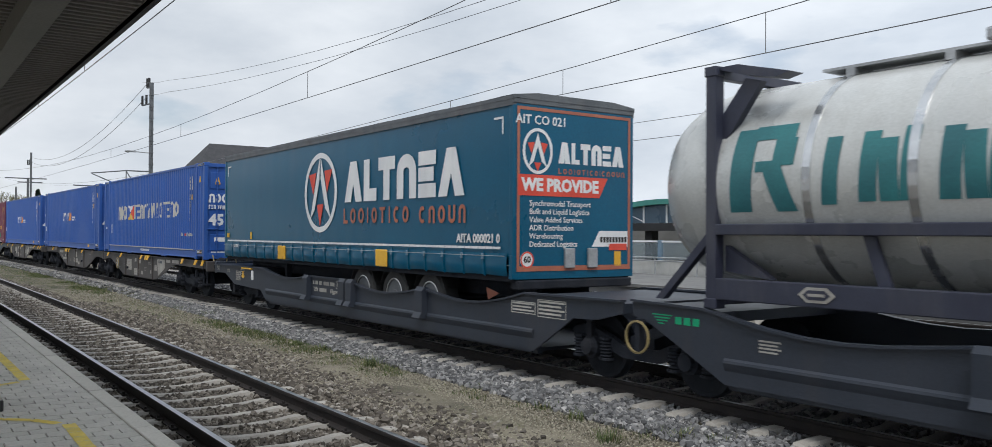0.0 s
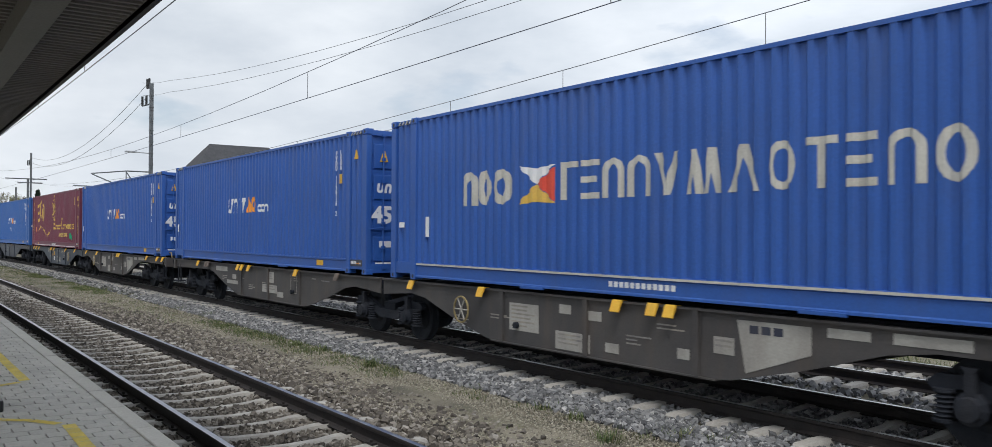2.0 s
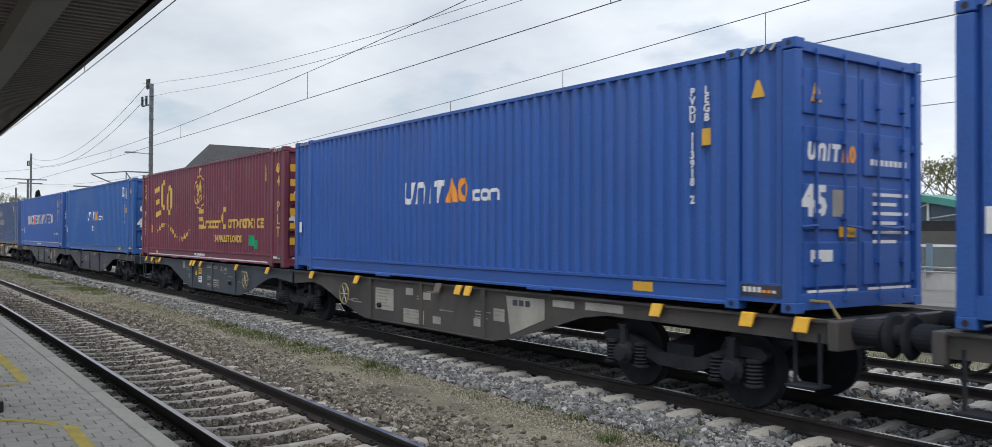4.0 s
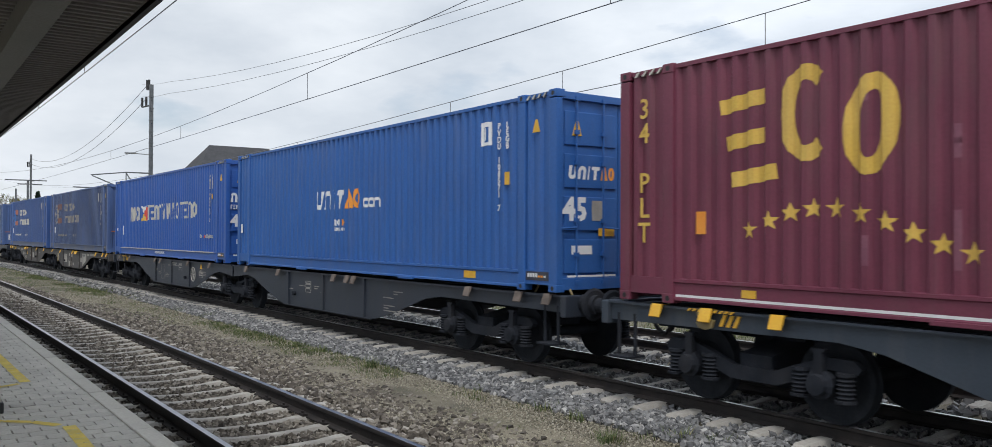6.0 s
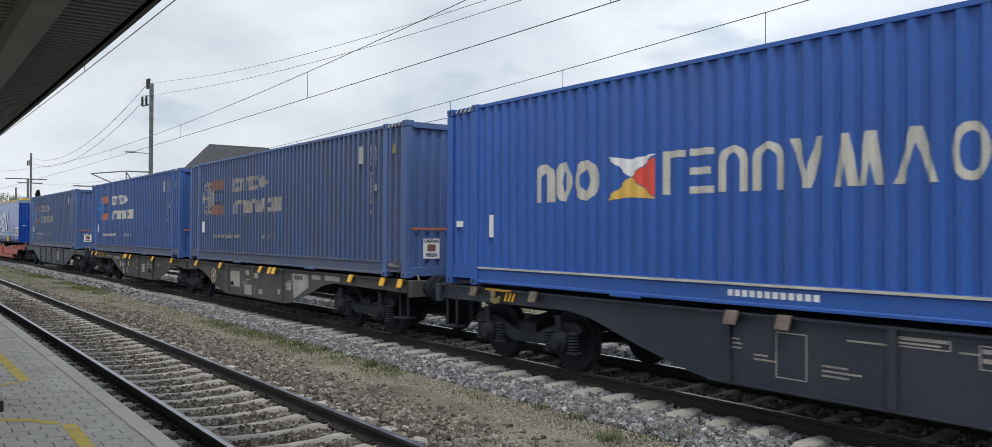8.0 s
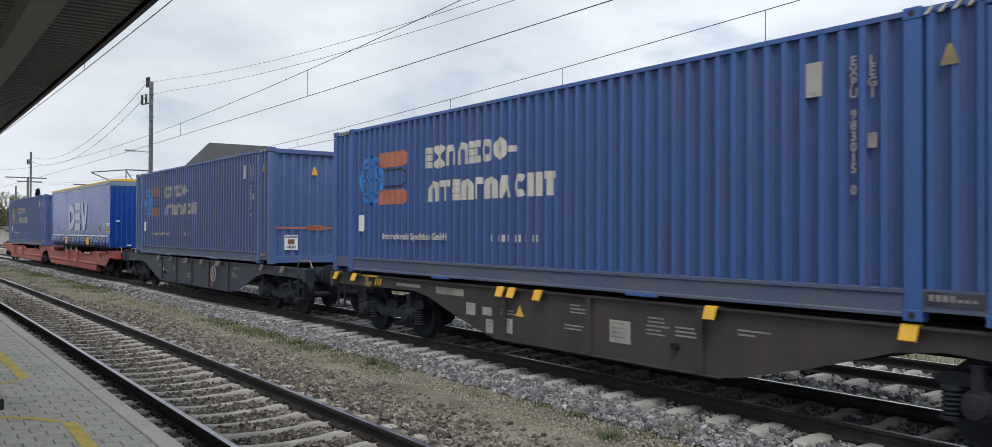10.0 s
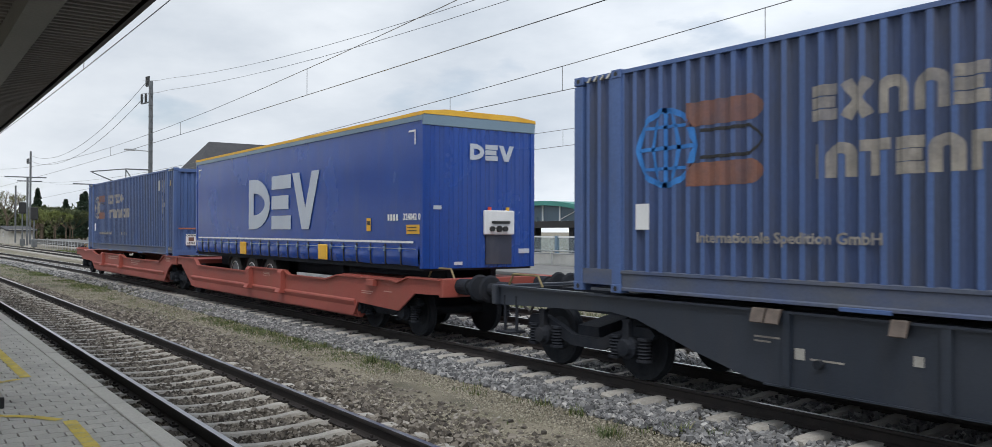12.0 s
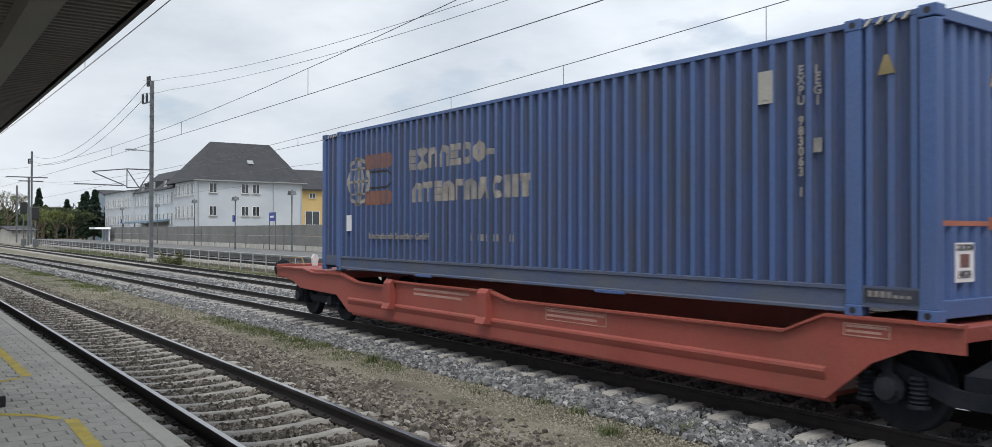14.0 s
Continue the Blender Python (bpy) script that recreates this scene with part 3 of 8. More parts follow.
def canopy():
    t = thing("platform_canopy", "dark ribbed metal canopy roof over the platform", "canopy")
    bm = bmn()
    xs = [14 - 1.5 * i for i in range(48)]
    sweep(bm, [(1.775, 4.02), (-3.2, 4.06), (-3.2, 4.28), (1.775, 4.28)], 0.0, KB, xs)
    part("roof_deck", bm, M_CANOPY, t)
    bm = bmn()
    x = -3.0
    while x > -52:
        y1 = line(x, 1.74)
        prism(bm, [(x - 0.012, 4.05), (x - 0.03, 3.985), (x - 0.085, 3.985), (x - 0.10, 4.05)], "y", -3.0, y1)
        x -= 0.145
    tagged(part("soffit_ribs", bm, M_CANOPY, t), kind="stuff")
    bm = bmn()
    sweep(bm, [(1.77, 3.96), (1.82, 3.96), (1.84, 3.98), (1.84, 4.30), (1.77, 4.30)], 0.0, KB, xs)
    part("fascia", bm, M_BLACK, t, "dark edge trim")
    for yb in (0.97, -2.2):
        bm = bmn()
        sweep(bm, [(yb - 0.12, 4.0), (yb - 0.12, 3.78), (yb + 0.12, 3.78), (yb + 0.12, 4.0)], 0.0, KB, xs)
        part("beam", bm, M_CANOPY_BEAM, t, "painted steel beam")
    bm = bmn()
    cyl(bm, (6, -2.2, 0.4), (6, -2.2, 3.85), 0.12, 16)
    part("column", bm, M_CANOPY_BEAM, t)
    for x in (-12, -30):
        bm = bmn()
        cyl(bm, (x, line(x, -2.2), 0.4), (x, line(x, -2.2), 3.85), 0.12, 16)
        part("column", bm, M_CANOPY_BEAM, t)


canopy()


# ---------------------------------------------------------------- overhead line
def catenary(y0, k, z_contact, z_mess, x_drops, name, label):
    t = thing(name, label, "overhead line")
    bm = bmn()
    tube(bm, [(x, line(x, y0, k), z_contact) for x in range(20, -151, -5)], 0.0095, 5)
    part("contact_wire", bm, M_WIRE, t)
    bm = bmn()
    def mz(x):
        return z_mess(x)
    tube(bm, [(x, line(x, y0, k), mz(x)) for x in range(20, -151, -5)], 0.009, 5)
    part("messenger_wire", bm, M_WIRE, t)
    for x in x_drops:
        bm = bmn()
        cyl(bm, (x, line(x, y0, k), z_contact), (x, line(x, y0, k), mz(x)), 0.008, 5)
        part("dropper", bm, M_WIRE, t)


def mast(x, y, top, name="catenary_mast", arms=()):
    t = thing(name, "grey steel catenary mast with side brackets and insulators", "catenary mast", "catenary masts")
    bm = bmn()
    prism(bm, [(x - 0.14, y - 0.13), (x + 0.14, y - 0.13), (x + 0.14, y + 0.13), (x - 0.14, y + 0.13)], "z", -0.6, top)
    for z in np.arange(1.0, top - 0.5, 0.9):
        box(bm, x - 0.17, x + 0.17, y - 0.15, y + 0.15, z, z + 0.06)
    part("post", bm, M_MAST, t)
    bm = bmn()
    box(bm, x - 0.35, x + 0.35, y - 0.35, y + 0.35, -0.7, -0.2, 0.03)
    part("footing", bm, M_CONCRETE, t)
    for z in np.arange(top * 0.45, top - 1, 0.9):
        bm = bmn()
        cyl(bm, (x + 0.14, y, z), (x + 0.42, y, z + 0.05), 0.03, 6)
        part("climbing_peg", bm, M_MAST, t)
    for z, l in arms:
        bm = bmn()
        tube(bm, [(x, y, z), (x - l, y - l * 0.2, z)], 0.06, 6)
        part("bracket", bm, M_MAST, t)
        for u in (l, l * 0.55):
            bm = bmn()
            cyl(bm, (x - u, y - u * 0.2, z), (x - u, y - u * 0.2, z + 0.75), 0.09, 8)
            part("insulator", bm, M_BLACK, t)
    return t


TUFTS = [(-13.14, 6.65, 70, 0.17), (-7.01, 6.43, 60, 0.13), (-10.22, 6.66, 30, 0.08), (-9.83, 6.57, 25, 0.08), (-8.75, 6.88, 35, 0.1), (-8.08, 6.86, 45, 0.1), (-6.63, 7.15, 50, 0.12), (-6.31, 7.31, 30, 0.1), (-16.4, 6.61, 60, 0.12), (-15.51, 6.77, 60, 0.11), (-17.59, 6.66, 50, 0.1), (-10.45, 7.03, 25, 0.08), (-23.7, 7.01, 40, 0.12), (-25.89, 6.83, 40, 0.12), (-31.14, 6.75, 40, 0.12), (-6.9, 6.85, 20, 0.07), (-9.1, 6.73, 20, 0.06)]

# ---------------------------------------------------------------- the train
DECK = 1.188            # height of the wagon deck over the rails
CL, CW, CH = 13.716, 2.53, 2.945
SPEED = 12.72
MOVERS = []             # thing, place along the line at 0 s


def bogie(parent, x):
    """A two-axle bogie: side frames, springs, axle boxes, bolster, wheelsets."""
    b = new("bogie")
    b.parent = parent
    b.matrix_local = pose(x, 0, 0)
    for s in (-1, 1):
        bm = bmn()
        prism(bm, [(-1.35, 0.66), (-1.25, 0.74), (-0.95, 0.75), (-0.55, 0.62), (-0.3, 0.52), (0.3, 0.52), (0.55, 0.62), (0.95, 0.75), (1.25, 0.74), (1.35, 0.66),
                   (1.3, 0.60), (0.98, 0.62), (0.6, 0.46), (0.32, 0.36), (-0.32, 0.36), (-0.6, 0.46), (-0.98, 0.62), (-1.3, 0.60)], "y", s * 1.0 - 0.05, s * 1.0 + 0.05)
        part("side_frame", bm, M_GEAR, b)
        for a in (-0.9, 0.9):
            bm = bmn()
            lathe(bm, [(s * 0.90, 0.02), (s * 0.90, 0.16), (s * 1.12, 0.16), (s * 1.14, 0.12), (s * 1.20, 0.11), (s * 1.21, 0.02)], "y", 12, (a, 0, 0.46))
            part("axle_box", bm, M_GEAR, b)
            bm = bmn()
            prism(bm, [(a - 0.05, 0.58), (a + 0.05, 0.58), (a + 0.05, 0.80), (a + 0.09, 0.84), (a - 0.09, 0.84), (a - 0.05, 0.80)], "y", s * 1.10 - 0.04, s * 1.10 + 0.04)
            part("damper", bm, M_GEAR, b)
            for sp in (a - 0.27, a + 0.27):
                bm = bmn()
                lathe(bm, [(0.30, 0.11), (0.33, 0.11)] + [(0.335 + 0.022 * i, 0.10 if i % 2 else 0.07) for i in range(12)] + [(0.61, 0.10)], "z", 10, (sp, s * 1.05, 0))
                part("spring", bm, M_GEAR, b)
    bm = bmn()
    prism(bm, [(-1.0, 0.45), (1.0, 0.45), (1.0, 0.66), (0.4, 0.78), (0.35, 0.92), (-0.35, 0.92), (-0.4, 0.78), (-1.0, 0.66)], "x", -0.22, 0.22)
    part("bolster", bm, M_GEAR, b)
    for a in (-0.9, 0.9):
        bm = bmn()
        half = [(0.0, 0.08), (0.64, 0.08), (0.65, 0.12), (0.67, 0.25), (0.69, 0.40), (0.69, 0.475), (0.72, 0.475), (0.735, 0.46), (0.82, 0.455), (0.82, 0.40), (0.77, 0.26), (0.80, 0.12), (0.81, 0.08), (1.0, 0.07)]
        lathe(bm, [(-d, r) for d, r in half[:0:-1]] + half, "y", 28)
        w = part("wheelset", bm, M_WHEEL, b, at=pose(a, 0, 0.46))
        WHEELSETS.append((w, a))
    return b


WHEELSETS = []


def buffers(parent, x, s, mat):
    """Two buffers, a draw hook and hoses at a wagon end."""
    for y in (-0.875, 0.875):
        bm = bmn()
        lathe(bm, [(x, 0.14), (x + s * 0.30, 0.14), (x + s * 0.30, 0.105), (x + s * 0.54, 0.105), (x + s * 0.55, 0.2), (x + s * 0.575, 0.235), (x + s * 0.60, 0.20), (x + s * 0.605, 0.0)], "x", 20, (0, y, 1.03))
        part("buffer", bm, M_GEAR, parent, smooth=False)
    bm = bmn()
    box(bm, x, x + s * 0.35, -0.05, 0.05, 0.95, 1.06)
    tube(bm, [(x + s * 0.3, 0, 1.0), (x + s * 0.45, 0, 0.85), (x + s * 0.55, 0, 0.9)], 0.03, 6)
    part("draw_hook", bm, M_GEAR, parent)
    bm = bmn()
    tube(bm, [(x + s * 0.05, 0.35, 0.9), (x + s * 0.25, 0.36, 0.62), (x + s * 0.42, 0.35, 0.55), (x + s * 0.55, 0.33, 0.7)], 0.028, 6)
    part("brake_hose", bm, M_RUBBER, parent)


def handrail(bm, x, s, y, z):
    tube(bm, [(x, y, z), (x + s * 0.12, y, z + 0.17), (x + s * 0.75, y, z + 0.17), (x + s * 0.87, y, z)], 0.018, 6)


def flat_wagon(name, label, body, seed, m, x_in, x_out, b_in, b_out, belly, slope, colour, n_st=3, wheel_x=None, patches=(), flaps=None):
    """A section of a container wagon. m: +1 when its buffer end leads, -1 when it trails. Places along it are given from the inner end outwards."""
    rng = random.Random(seed)
    t = thing(name, label, "container wagon", "container wagons of the train")
    lo, hi = -belly, belly
    for s in (-1, 1):
        bm = bmn()
        out = [(x_in, 0.84), (x_in, 1.15), (x_out, 1.15), (x_out, 0.90), (hi + slope + 0.5, 0.93), (hi + slope, 0.86), (hi + slope * 0.5, 0.58), (hi, 0.35), (hi - 0.2, 0.33),
               (lo + 0.2, 0.33), (lo, 0.35), (lo - slope * 0.5, 0.58), (lo - slope, 0.86), (lo - slope - 0.5, 0.92)]
        prism(bm, [(m * x, z) for x, z in out], "y", s * 1.16 - 0.012, s * 1.16 + 0.012)
        part("side_sill", bm, body, t)
        bm = bmn()
        prism(bm, [(s * 1.09, 1.12), (s * 1.215, 1.12), (s * 1.215, 1.15), (s * 1.09, 1.15)], "x", m * x_in, m * x_out)
        part("top_flange", bm, body, t)
        bm = bmn()
        prism(bm, [(s * 1.09, 0.315), (s * 1.20, 0.315), (s * 1.20, 0.335), (s * 1.09, 0.335)], "x", lo + 0.2, hi - 0.2)
        part("bottom_flange", bm, body, t)
        for i in range(n_st):
            x = lo + 0.5 + (hi - lo - 1.0) * i / max(1, n_st - 1)
            bm = bmn()
            box(bm, x - 0.045, x + 0.045, *sorted((s * 1.172, s * 1.212)), 0.34, 1.12)
            part("stiffener", bm, body, t)
    for i in range(9):
        bm = bmn()
        x = m * (x_in + 0.3 + (x_out - x_in - 0.6) * i / 8)
        box(bm, x - 0.08, x + 0.08, -1.14, 1.14, 0.93, 1.12)
        part("cross_member", bm, M_GEAR, t)
    bm = bmn()
    box(bm, *sorted((m * x_in, m * x_out)), -0.22, 0.22, 0.75, 1.10)
    part("centre_sill", bm, M_GEAR, t)
    ends = [(m, m * x_out)] if b_in is None else [(m, m * x_out), (-m, m * x_in)]
    for s, xe in ends:
        bm = bmn()
        box(bm, xe - 0.06, xe + 0.06, -1.25, 1.25, 0.84, 1.15, 0.015)
        part("headstock", bm, body, t)
        buffers(t, xe + s * 0.06, s, body)
        bm = bmn()
        handrail(bm, xe - s * 0.95, s, -1.0, 1.15)
        part("shunter_handrail", bm, M_DULL_YELLOW, t, "dull yellow tubular handrail")
        for yy in (-1.16,):
            bm = bmn()
            box(bm, xe - s * 0.35 - 0.17, xe - s * 0.35 + 0.17, yy - 0.16, yy + 0.16, 0.42, 0.45, 0.005)
            part("footstep", bm, M_GEAR, t, "dark steel step plate")
            for dx in (0.2, 0.5):
                bm = bmn()
                cyl(bm, (xe - s * dx, yy, 0.44), (xe - s * dx, yy, 1.0), 0.025, 6)
                part("step_hanger", bm, M_GEAR, t)
    for bx in ([b_out] if b_in is None else [b_in, b_out]):
        bogie(t, m * bx)
    # folding spigot flaps on the flange
    for x in flaps or (x_in + 0.4, lo - slope * 0.3, 0.2, 0.5, hi + slope + 1.9, x_out - 1.1, x_out - 0.4):
        x = m * x
        bm = bmn()
        prism(bm, [(-1.13, 1.155), (-1.23, 1.165), (-1.25, 1.15), (-1.30, 1.01), (-1.285, 1.0), (-1.225, 1.13)], "x", x - 0.085, x + 0.085)
        part("spigot_flap", bm, M_YELLOW if rng.random() < colour else M_RUST_PLATE, t, "folding container spigot flap")
    if wheel_x is not False:
        wx = m * (hi - 0.2) if wheel_x is None else wheel_x
        bm = bmn()
        lathe(bm, [(-1.245, 0.205), (-1.25, 0.23), (-1.265, 0.23), (-1.27, 0.205), (-1.245, 0.205)], "y", 24, (wx, 0, 0.76), False)
        part("brake_handwheel", bm, M_DULL_YELLOW if colour > 0.6 else M_DIRTY_PLATE, t)
        for a in (0, 60, 120):
            c, q = math.cos(radians(a)) * 0.21, math.sin(radians(a)) * 0.21
            bm = bmn()
            cyl(bm, (wx - c, -1.255, 0.76 - q), (wx + c, -1.255, 0.76 + q), 0.012, 6)
            part("handwheel_spoke", bm, M_DIRTY_PLATE, t)
    # lettering panels and stencilled lines
    for x, z, w, h, mt in patches:
        bm = bmn()
        box(bm, x - w / 2, x + w / 2, -1.1790, -1.1745, z - h / 2, z + h / 2)
        pl = part("marking_panel", bm, mt, t, "painted lettering panel")
        if h > 0.14:
            for r in range(int(h / 0.06) - 1):
                bm = bmn()
                box(bm, x - w * 0.42, x + w * rng.uniform(0.1, 0.42), -1.1815, -1.1795, z + h / 2 - 0.055 - r * 0.06, z + h / 2 - 0.03 - r * 0.06)
                part("text_bar", bm, M_FADED if mt in (M_DIRTY_PLATE, M_BLACK) else M_BLACK, pl)
    for i in range(7):
        x, z = rng.uniform(lo - slope * 0.6, hi + slope * 0.4), rng.uniform(0.62, 1.0)
        for r in range(rng.choice((1, 2, 3))):
            bm = bmn()
            box(bm, x, x + rng.uniform(0.15, 0.5), -1.1765, -1.1735, z - r * 0.05, z - r * 0.05 + 0.02)
            part("marking_bar", bm, M_FADED, t, "stencilled marking line")
    bm = bmn()
    cyl(bm, (m * (lo + 0.9), -1.15, 0.62), (m * (lo + 0.9), -1.24, 0.62), 0.05, 10)
    part("brake_valve", bm, M_GEAR, t)
    bm = bmn()
    lathe(bm, [(-0.62, 0.05), (-0.6, 0.2), (0.6, 0.2), (0.62, 0.05)], "x", 16, (0.0, -0.55, 0.62))
    part("air_reservoir", bm, M_GEAR, t)
    return t


PITCH = 0.228


def corrug(u):
    """Depth of the corrugated sheet at the distance u along it."""
    f = (u / PITCH) % 1.0
    d = 0.046
    if f < 0.30:
        return 0.0
    if f < 0.48:
        return d * (f - 0.30) / 0.18
    if f < 0.82:
        return d
    return d * (1 - (f - 0.82) / 0.18)


def breaks(a, b):
    out, n = [a], math.floor(a / PITCH)
    while n * PITCH < b:
        for f in (0.0, 0.30, 0.48, 0.82):
            u = (n + f) * PITCH
            if a + 1e-4 < u < b - 1e-4:
                out.append(u)
        n += 1
    return out + [b]


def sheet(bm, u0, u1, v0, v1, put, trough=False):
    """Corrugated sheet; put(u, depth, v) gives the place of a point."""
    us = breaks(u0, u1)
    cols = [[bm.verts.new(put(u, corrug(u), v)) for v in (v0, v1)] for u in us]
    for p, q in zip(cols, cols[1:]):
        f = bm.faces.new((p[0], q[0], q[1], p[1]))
        # slopes and troughs take the second, darker material
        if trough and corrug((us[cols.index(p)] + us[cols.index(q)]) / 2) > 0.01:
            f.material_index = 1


HL, HW = CL / 2, CW / 2
SIDE_Y = -HW + 0.03


def decal(poly_list, mat, parent, name, label="", lift=0.004):
    """Painted shapes on the corrugated near side, following the folds. Each shape: convex points (x, z), given as (x0, x1, low(x), high(x))."""
    bm = bmn()
    for x0, x1, lo, hi in poly_list:
        us = breaks(x0 + HL, x1 + HL)
        cols = []
        for u in us:
            x = u - HL
            y = SIDE_Y + corrug(u) - lift
            cols.append((bm.verts.new((x, y, lo(x))), bm.verts.new((x, y, hi(x)))))
        for p, q in zip(cols, cols[1:]):
            bm.faces.new((p[0], q[0], q[1], p[1]))
    o = part(name, bm, mat, parent, label)
    return o


def bar(x0, x1, z0, z1):
    return (x0, x1, lambda x: z0, lambda x: z1)


def wedge(xa, xb, za0, za1, zb0, zb1):
    return (xa, xb, lambda x: za0 + (zb0 - za0) * (x - xa) / (xb - xa), lambda x: za1 + (zb1 - za1) * (x - xa) / (xb - xa))


def ring(cx, cz, rx, rz, w, n=20):
    out = []
    for i in range(n):
        a, b = cx - rx + 2 * rx * i / n, cx - rx + 2 * rx * (i + 1) / n
        def hh(x, p, q):
            return q * math.sqrt(max(0, 1 - ((x - cx) / p) ** 2))
        oa, ob = hh(a, rx, rz), hh(b, rx, rz)
        ia, ib = hh(a, rx - w, rz - w), hh(b, rx - w, rz - w)
        out.append(wedge(a, b, cz + ia, cz + oa, cz + ib, cz + ob))
        out.append(wedge(a, b, cz - oa, cz - ia, cz - ob, cz - ib))
    return out


def seg(p, q, w):
    """A straight stroke of width w as four points."""
    dx, dz = q[0] - p[0], q[1] - p[1]
    k = w / 2 / math.hypot(dx, dz)
    nx, nz = -dz * k, dx * k
    return [(p[0] + nx, p[1] + nz), (q[0] + nx, q[1] + nz), (q[0] - nx, q[1] - nz), (p[0] - nx, p[1] - nz)]


def arc(cx, cz, rx, rz, w, a0, a1, n):
    """A bent stroke along an ellipse, in short convex pieces."""
    out = []
    for i in range(n):
        a, b = radians(a0 + (a1 - a0) * i / n), radians(a0 + (a1 - a0) * (i + 1) / n)
        out.append([(cx + rx * math.cos(a), cz + rz * math.sin(a)), (cx + rx * math.cos(b), cz + rz * math.sin(b)),
                    (cx + (rx - w) * math.cos(b), cz + (rz - w) * math.sin(b)), (cx + (rx - w) * math.cos(a), cz + (rz - w) * math.sin(a))])
    return out


def rect(x0, x1, z0, z1):
    return [(x0, z0), (x1, z0), (x1, z1), (x0, z1)]


def stroke_shape(kind, w, h, s):
    """Plain stroke shapes that fill a cell w wide and h high."""
    flip = lambda ps: [[(x, h - z) for x, z in p] for p in ps]
    if kind == "bar":
        return [rect(w / 2 - s / 2, w / 2 + s / 2, 0, h)]
    if kind == "dash":
        return [rect(0, w, h * 0.30, h * 0.30 + s)]
    if kind == "corner":
        return [rect(0, s, 0, h), rect(s, w, 0, s)]
    if kind == "gamma":
        return [rect(0, s, 0, h), rect(s, w, h - s, h)]
    if kind == "tee":
        return [rect(0, w, h - s, h), rect(w / 2 - s / 2, w / 2 + s / 2, 0, h - s)]
    if kind == "bars":
        return [rect(0, w, 0, s), rect(0, w * 0.88, h / 2 - s / 2, h / 2 + s / 2), rect(0, w, h - s, h)]
    if kind == "pair":
        return [rect(0, s, 0, h), rect(w - s, w, 0, h)]
    if kind == "ring":
        return arc(w / 2, h / 2, w / 2, h / 2, s, 0, 360, 20)
    if kind == "hook":
        return arc(w / 2, h / 2, w / 2, h / 2, s, 50, 310, 16)
    if kind == "half":
        return [rect(0, s, 0, h)] + arc(s, h / 2, w - s, h / 2, s, -90, 90, 12)
    if kind in ("arch", "cup"):
        r = min(w / 2, h * 0.4)
        out = [rect(0, s, 0, h - r), rect(w - s, w, 0, h - r)] + arc(w / 2, h - r, w / 2, r, s, 0, 180, 10)
        return out if kind == "arch" else flip(out)
    if kind in ("peak", "vee"):
        t = s * 1.15
        zi = (w / 2 - t) * h / (w / 2 - t / 2)
        left = [(0, 0), (t, 0), (w / 2, zi), (w / 2, h), (w / 2 - t / 2, h)]
        out = [left, [(w - x, z) for x, z in left]]
        return out if kind == "peak" else flip(out)
    if kind == "peaks":
        a = stroke_shape("peak", w / 2, h, s)
        return a + [[(x + w / 2, z) for x, z in p] for p in a]
    if kind == "cross":
        return [seg((s / 2, 0), (w - s / 2, h), s), seg((s / 2, h), (w - s / 2, 0), s)]
    raise ValueError(kind)


def shape_row(spec, x0, x1, z0, h, s, gap=0.16, lean=0.0, rise=0.0):
    """A row of stroke shapes from x0 to x1. spec: kind and relative width; yields the polygons of each."""
    total = sum(w for _, w in spec) + gap * (len(spec) - 1)
    u, x = (x1 - x0) / total, x0
    for i, (kind, w) in enumerate(spec):
        ps = stroke_shape(kind, w * u, h, min(s, w * u * 0.45))
        zz = z0 + rise * (x - x0)
        yield [[(x + px + lean * pz, zz + pz) for px, pz in p] for p in ps]
        x += (w + gap) * u


def span(poly, x):
    """Lowest and highest point of a convex polygon at x."""
    zs = []
    for (xa, za), (xb, zb) in zip(poly, poly[1:] + poly[:1]):
        if min(xa, xb) - 1e-9 <= x <= max(xa, xb) + 1e-9:
            zs += [za, zb] if abs(xb - xa) < 1e-9 else [za + (zb - za) * (x - xa) / (xb - xa)]
    return min(zs), max(zs)


def painted(polys, mat, parent, name="name_shape", label="", lift=0.004):
    """Convex polygons painted on the corrugated near side, following its folds."""
    bm = bmn()
    for k, poly in enumerate(polys):
        xs = sorted({round(x, 5) for x, _ in poly})
        for xa, xb in zip(xs, xs[1:]):
            if xb - xa < 2e-4:
                continue
            l0, h0 = span(poly, xa + 1e-5)
            l1, h1 = span(poly, xb - 1e-5)
            cols = []
            for u in breaks(xa + HL, xb + HL):
                x = u - HL
                f = (x - xa) / (xb - xa)
                y = SIDE_Y + corrug(u) - lift - (0.001 * k if len(polys) == 2 else 0)
                cols.append((bm.verts.new((x, y, l0 + (l1 - l0) * f)), bm.verts.new((x, y, h0 + (h1 - h0) * f))))
            for p, q in zip(cols, cols[1:]):
                bm.faces.new((p[0], q[0], q[1], p[1]))
    bmesh.ops.remove_doubles(bm, verts=bm.verts, dist=3e-4)
    return part(name, bm, mat, parent, label)


def paint_row(t, spec, x0, x1, z0, h, s, mat, label="", gap=0.16, lean=0.0):
    for ps in shape_row(spec, x0, x1, z0, h, s, gap, lean):
        painted(ps, mat, t, "name_shape", label)


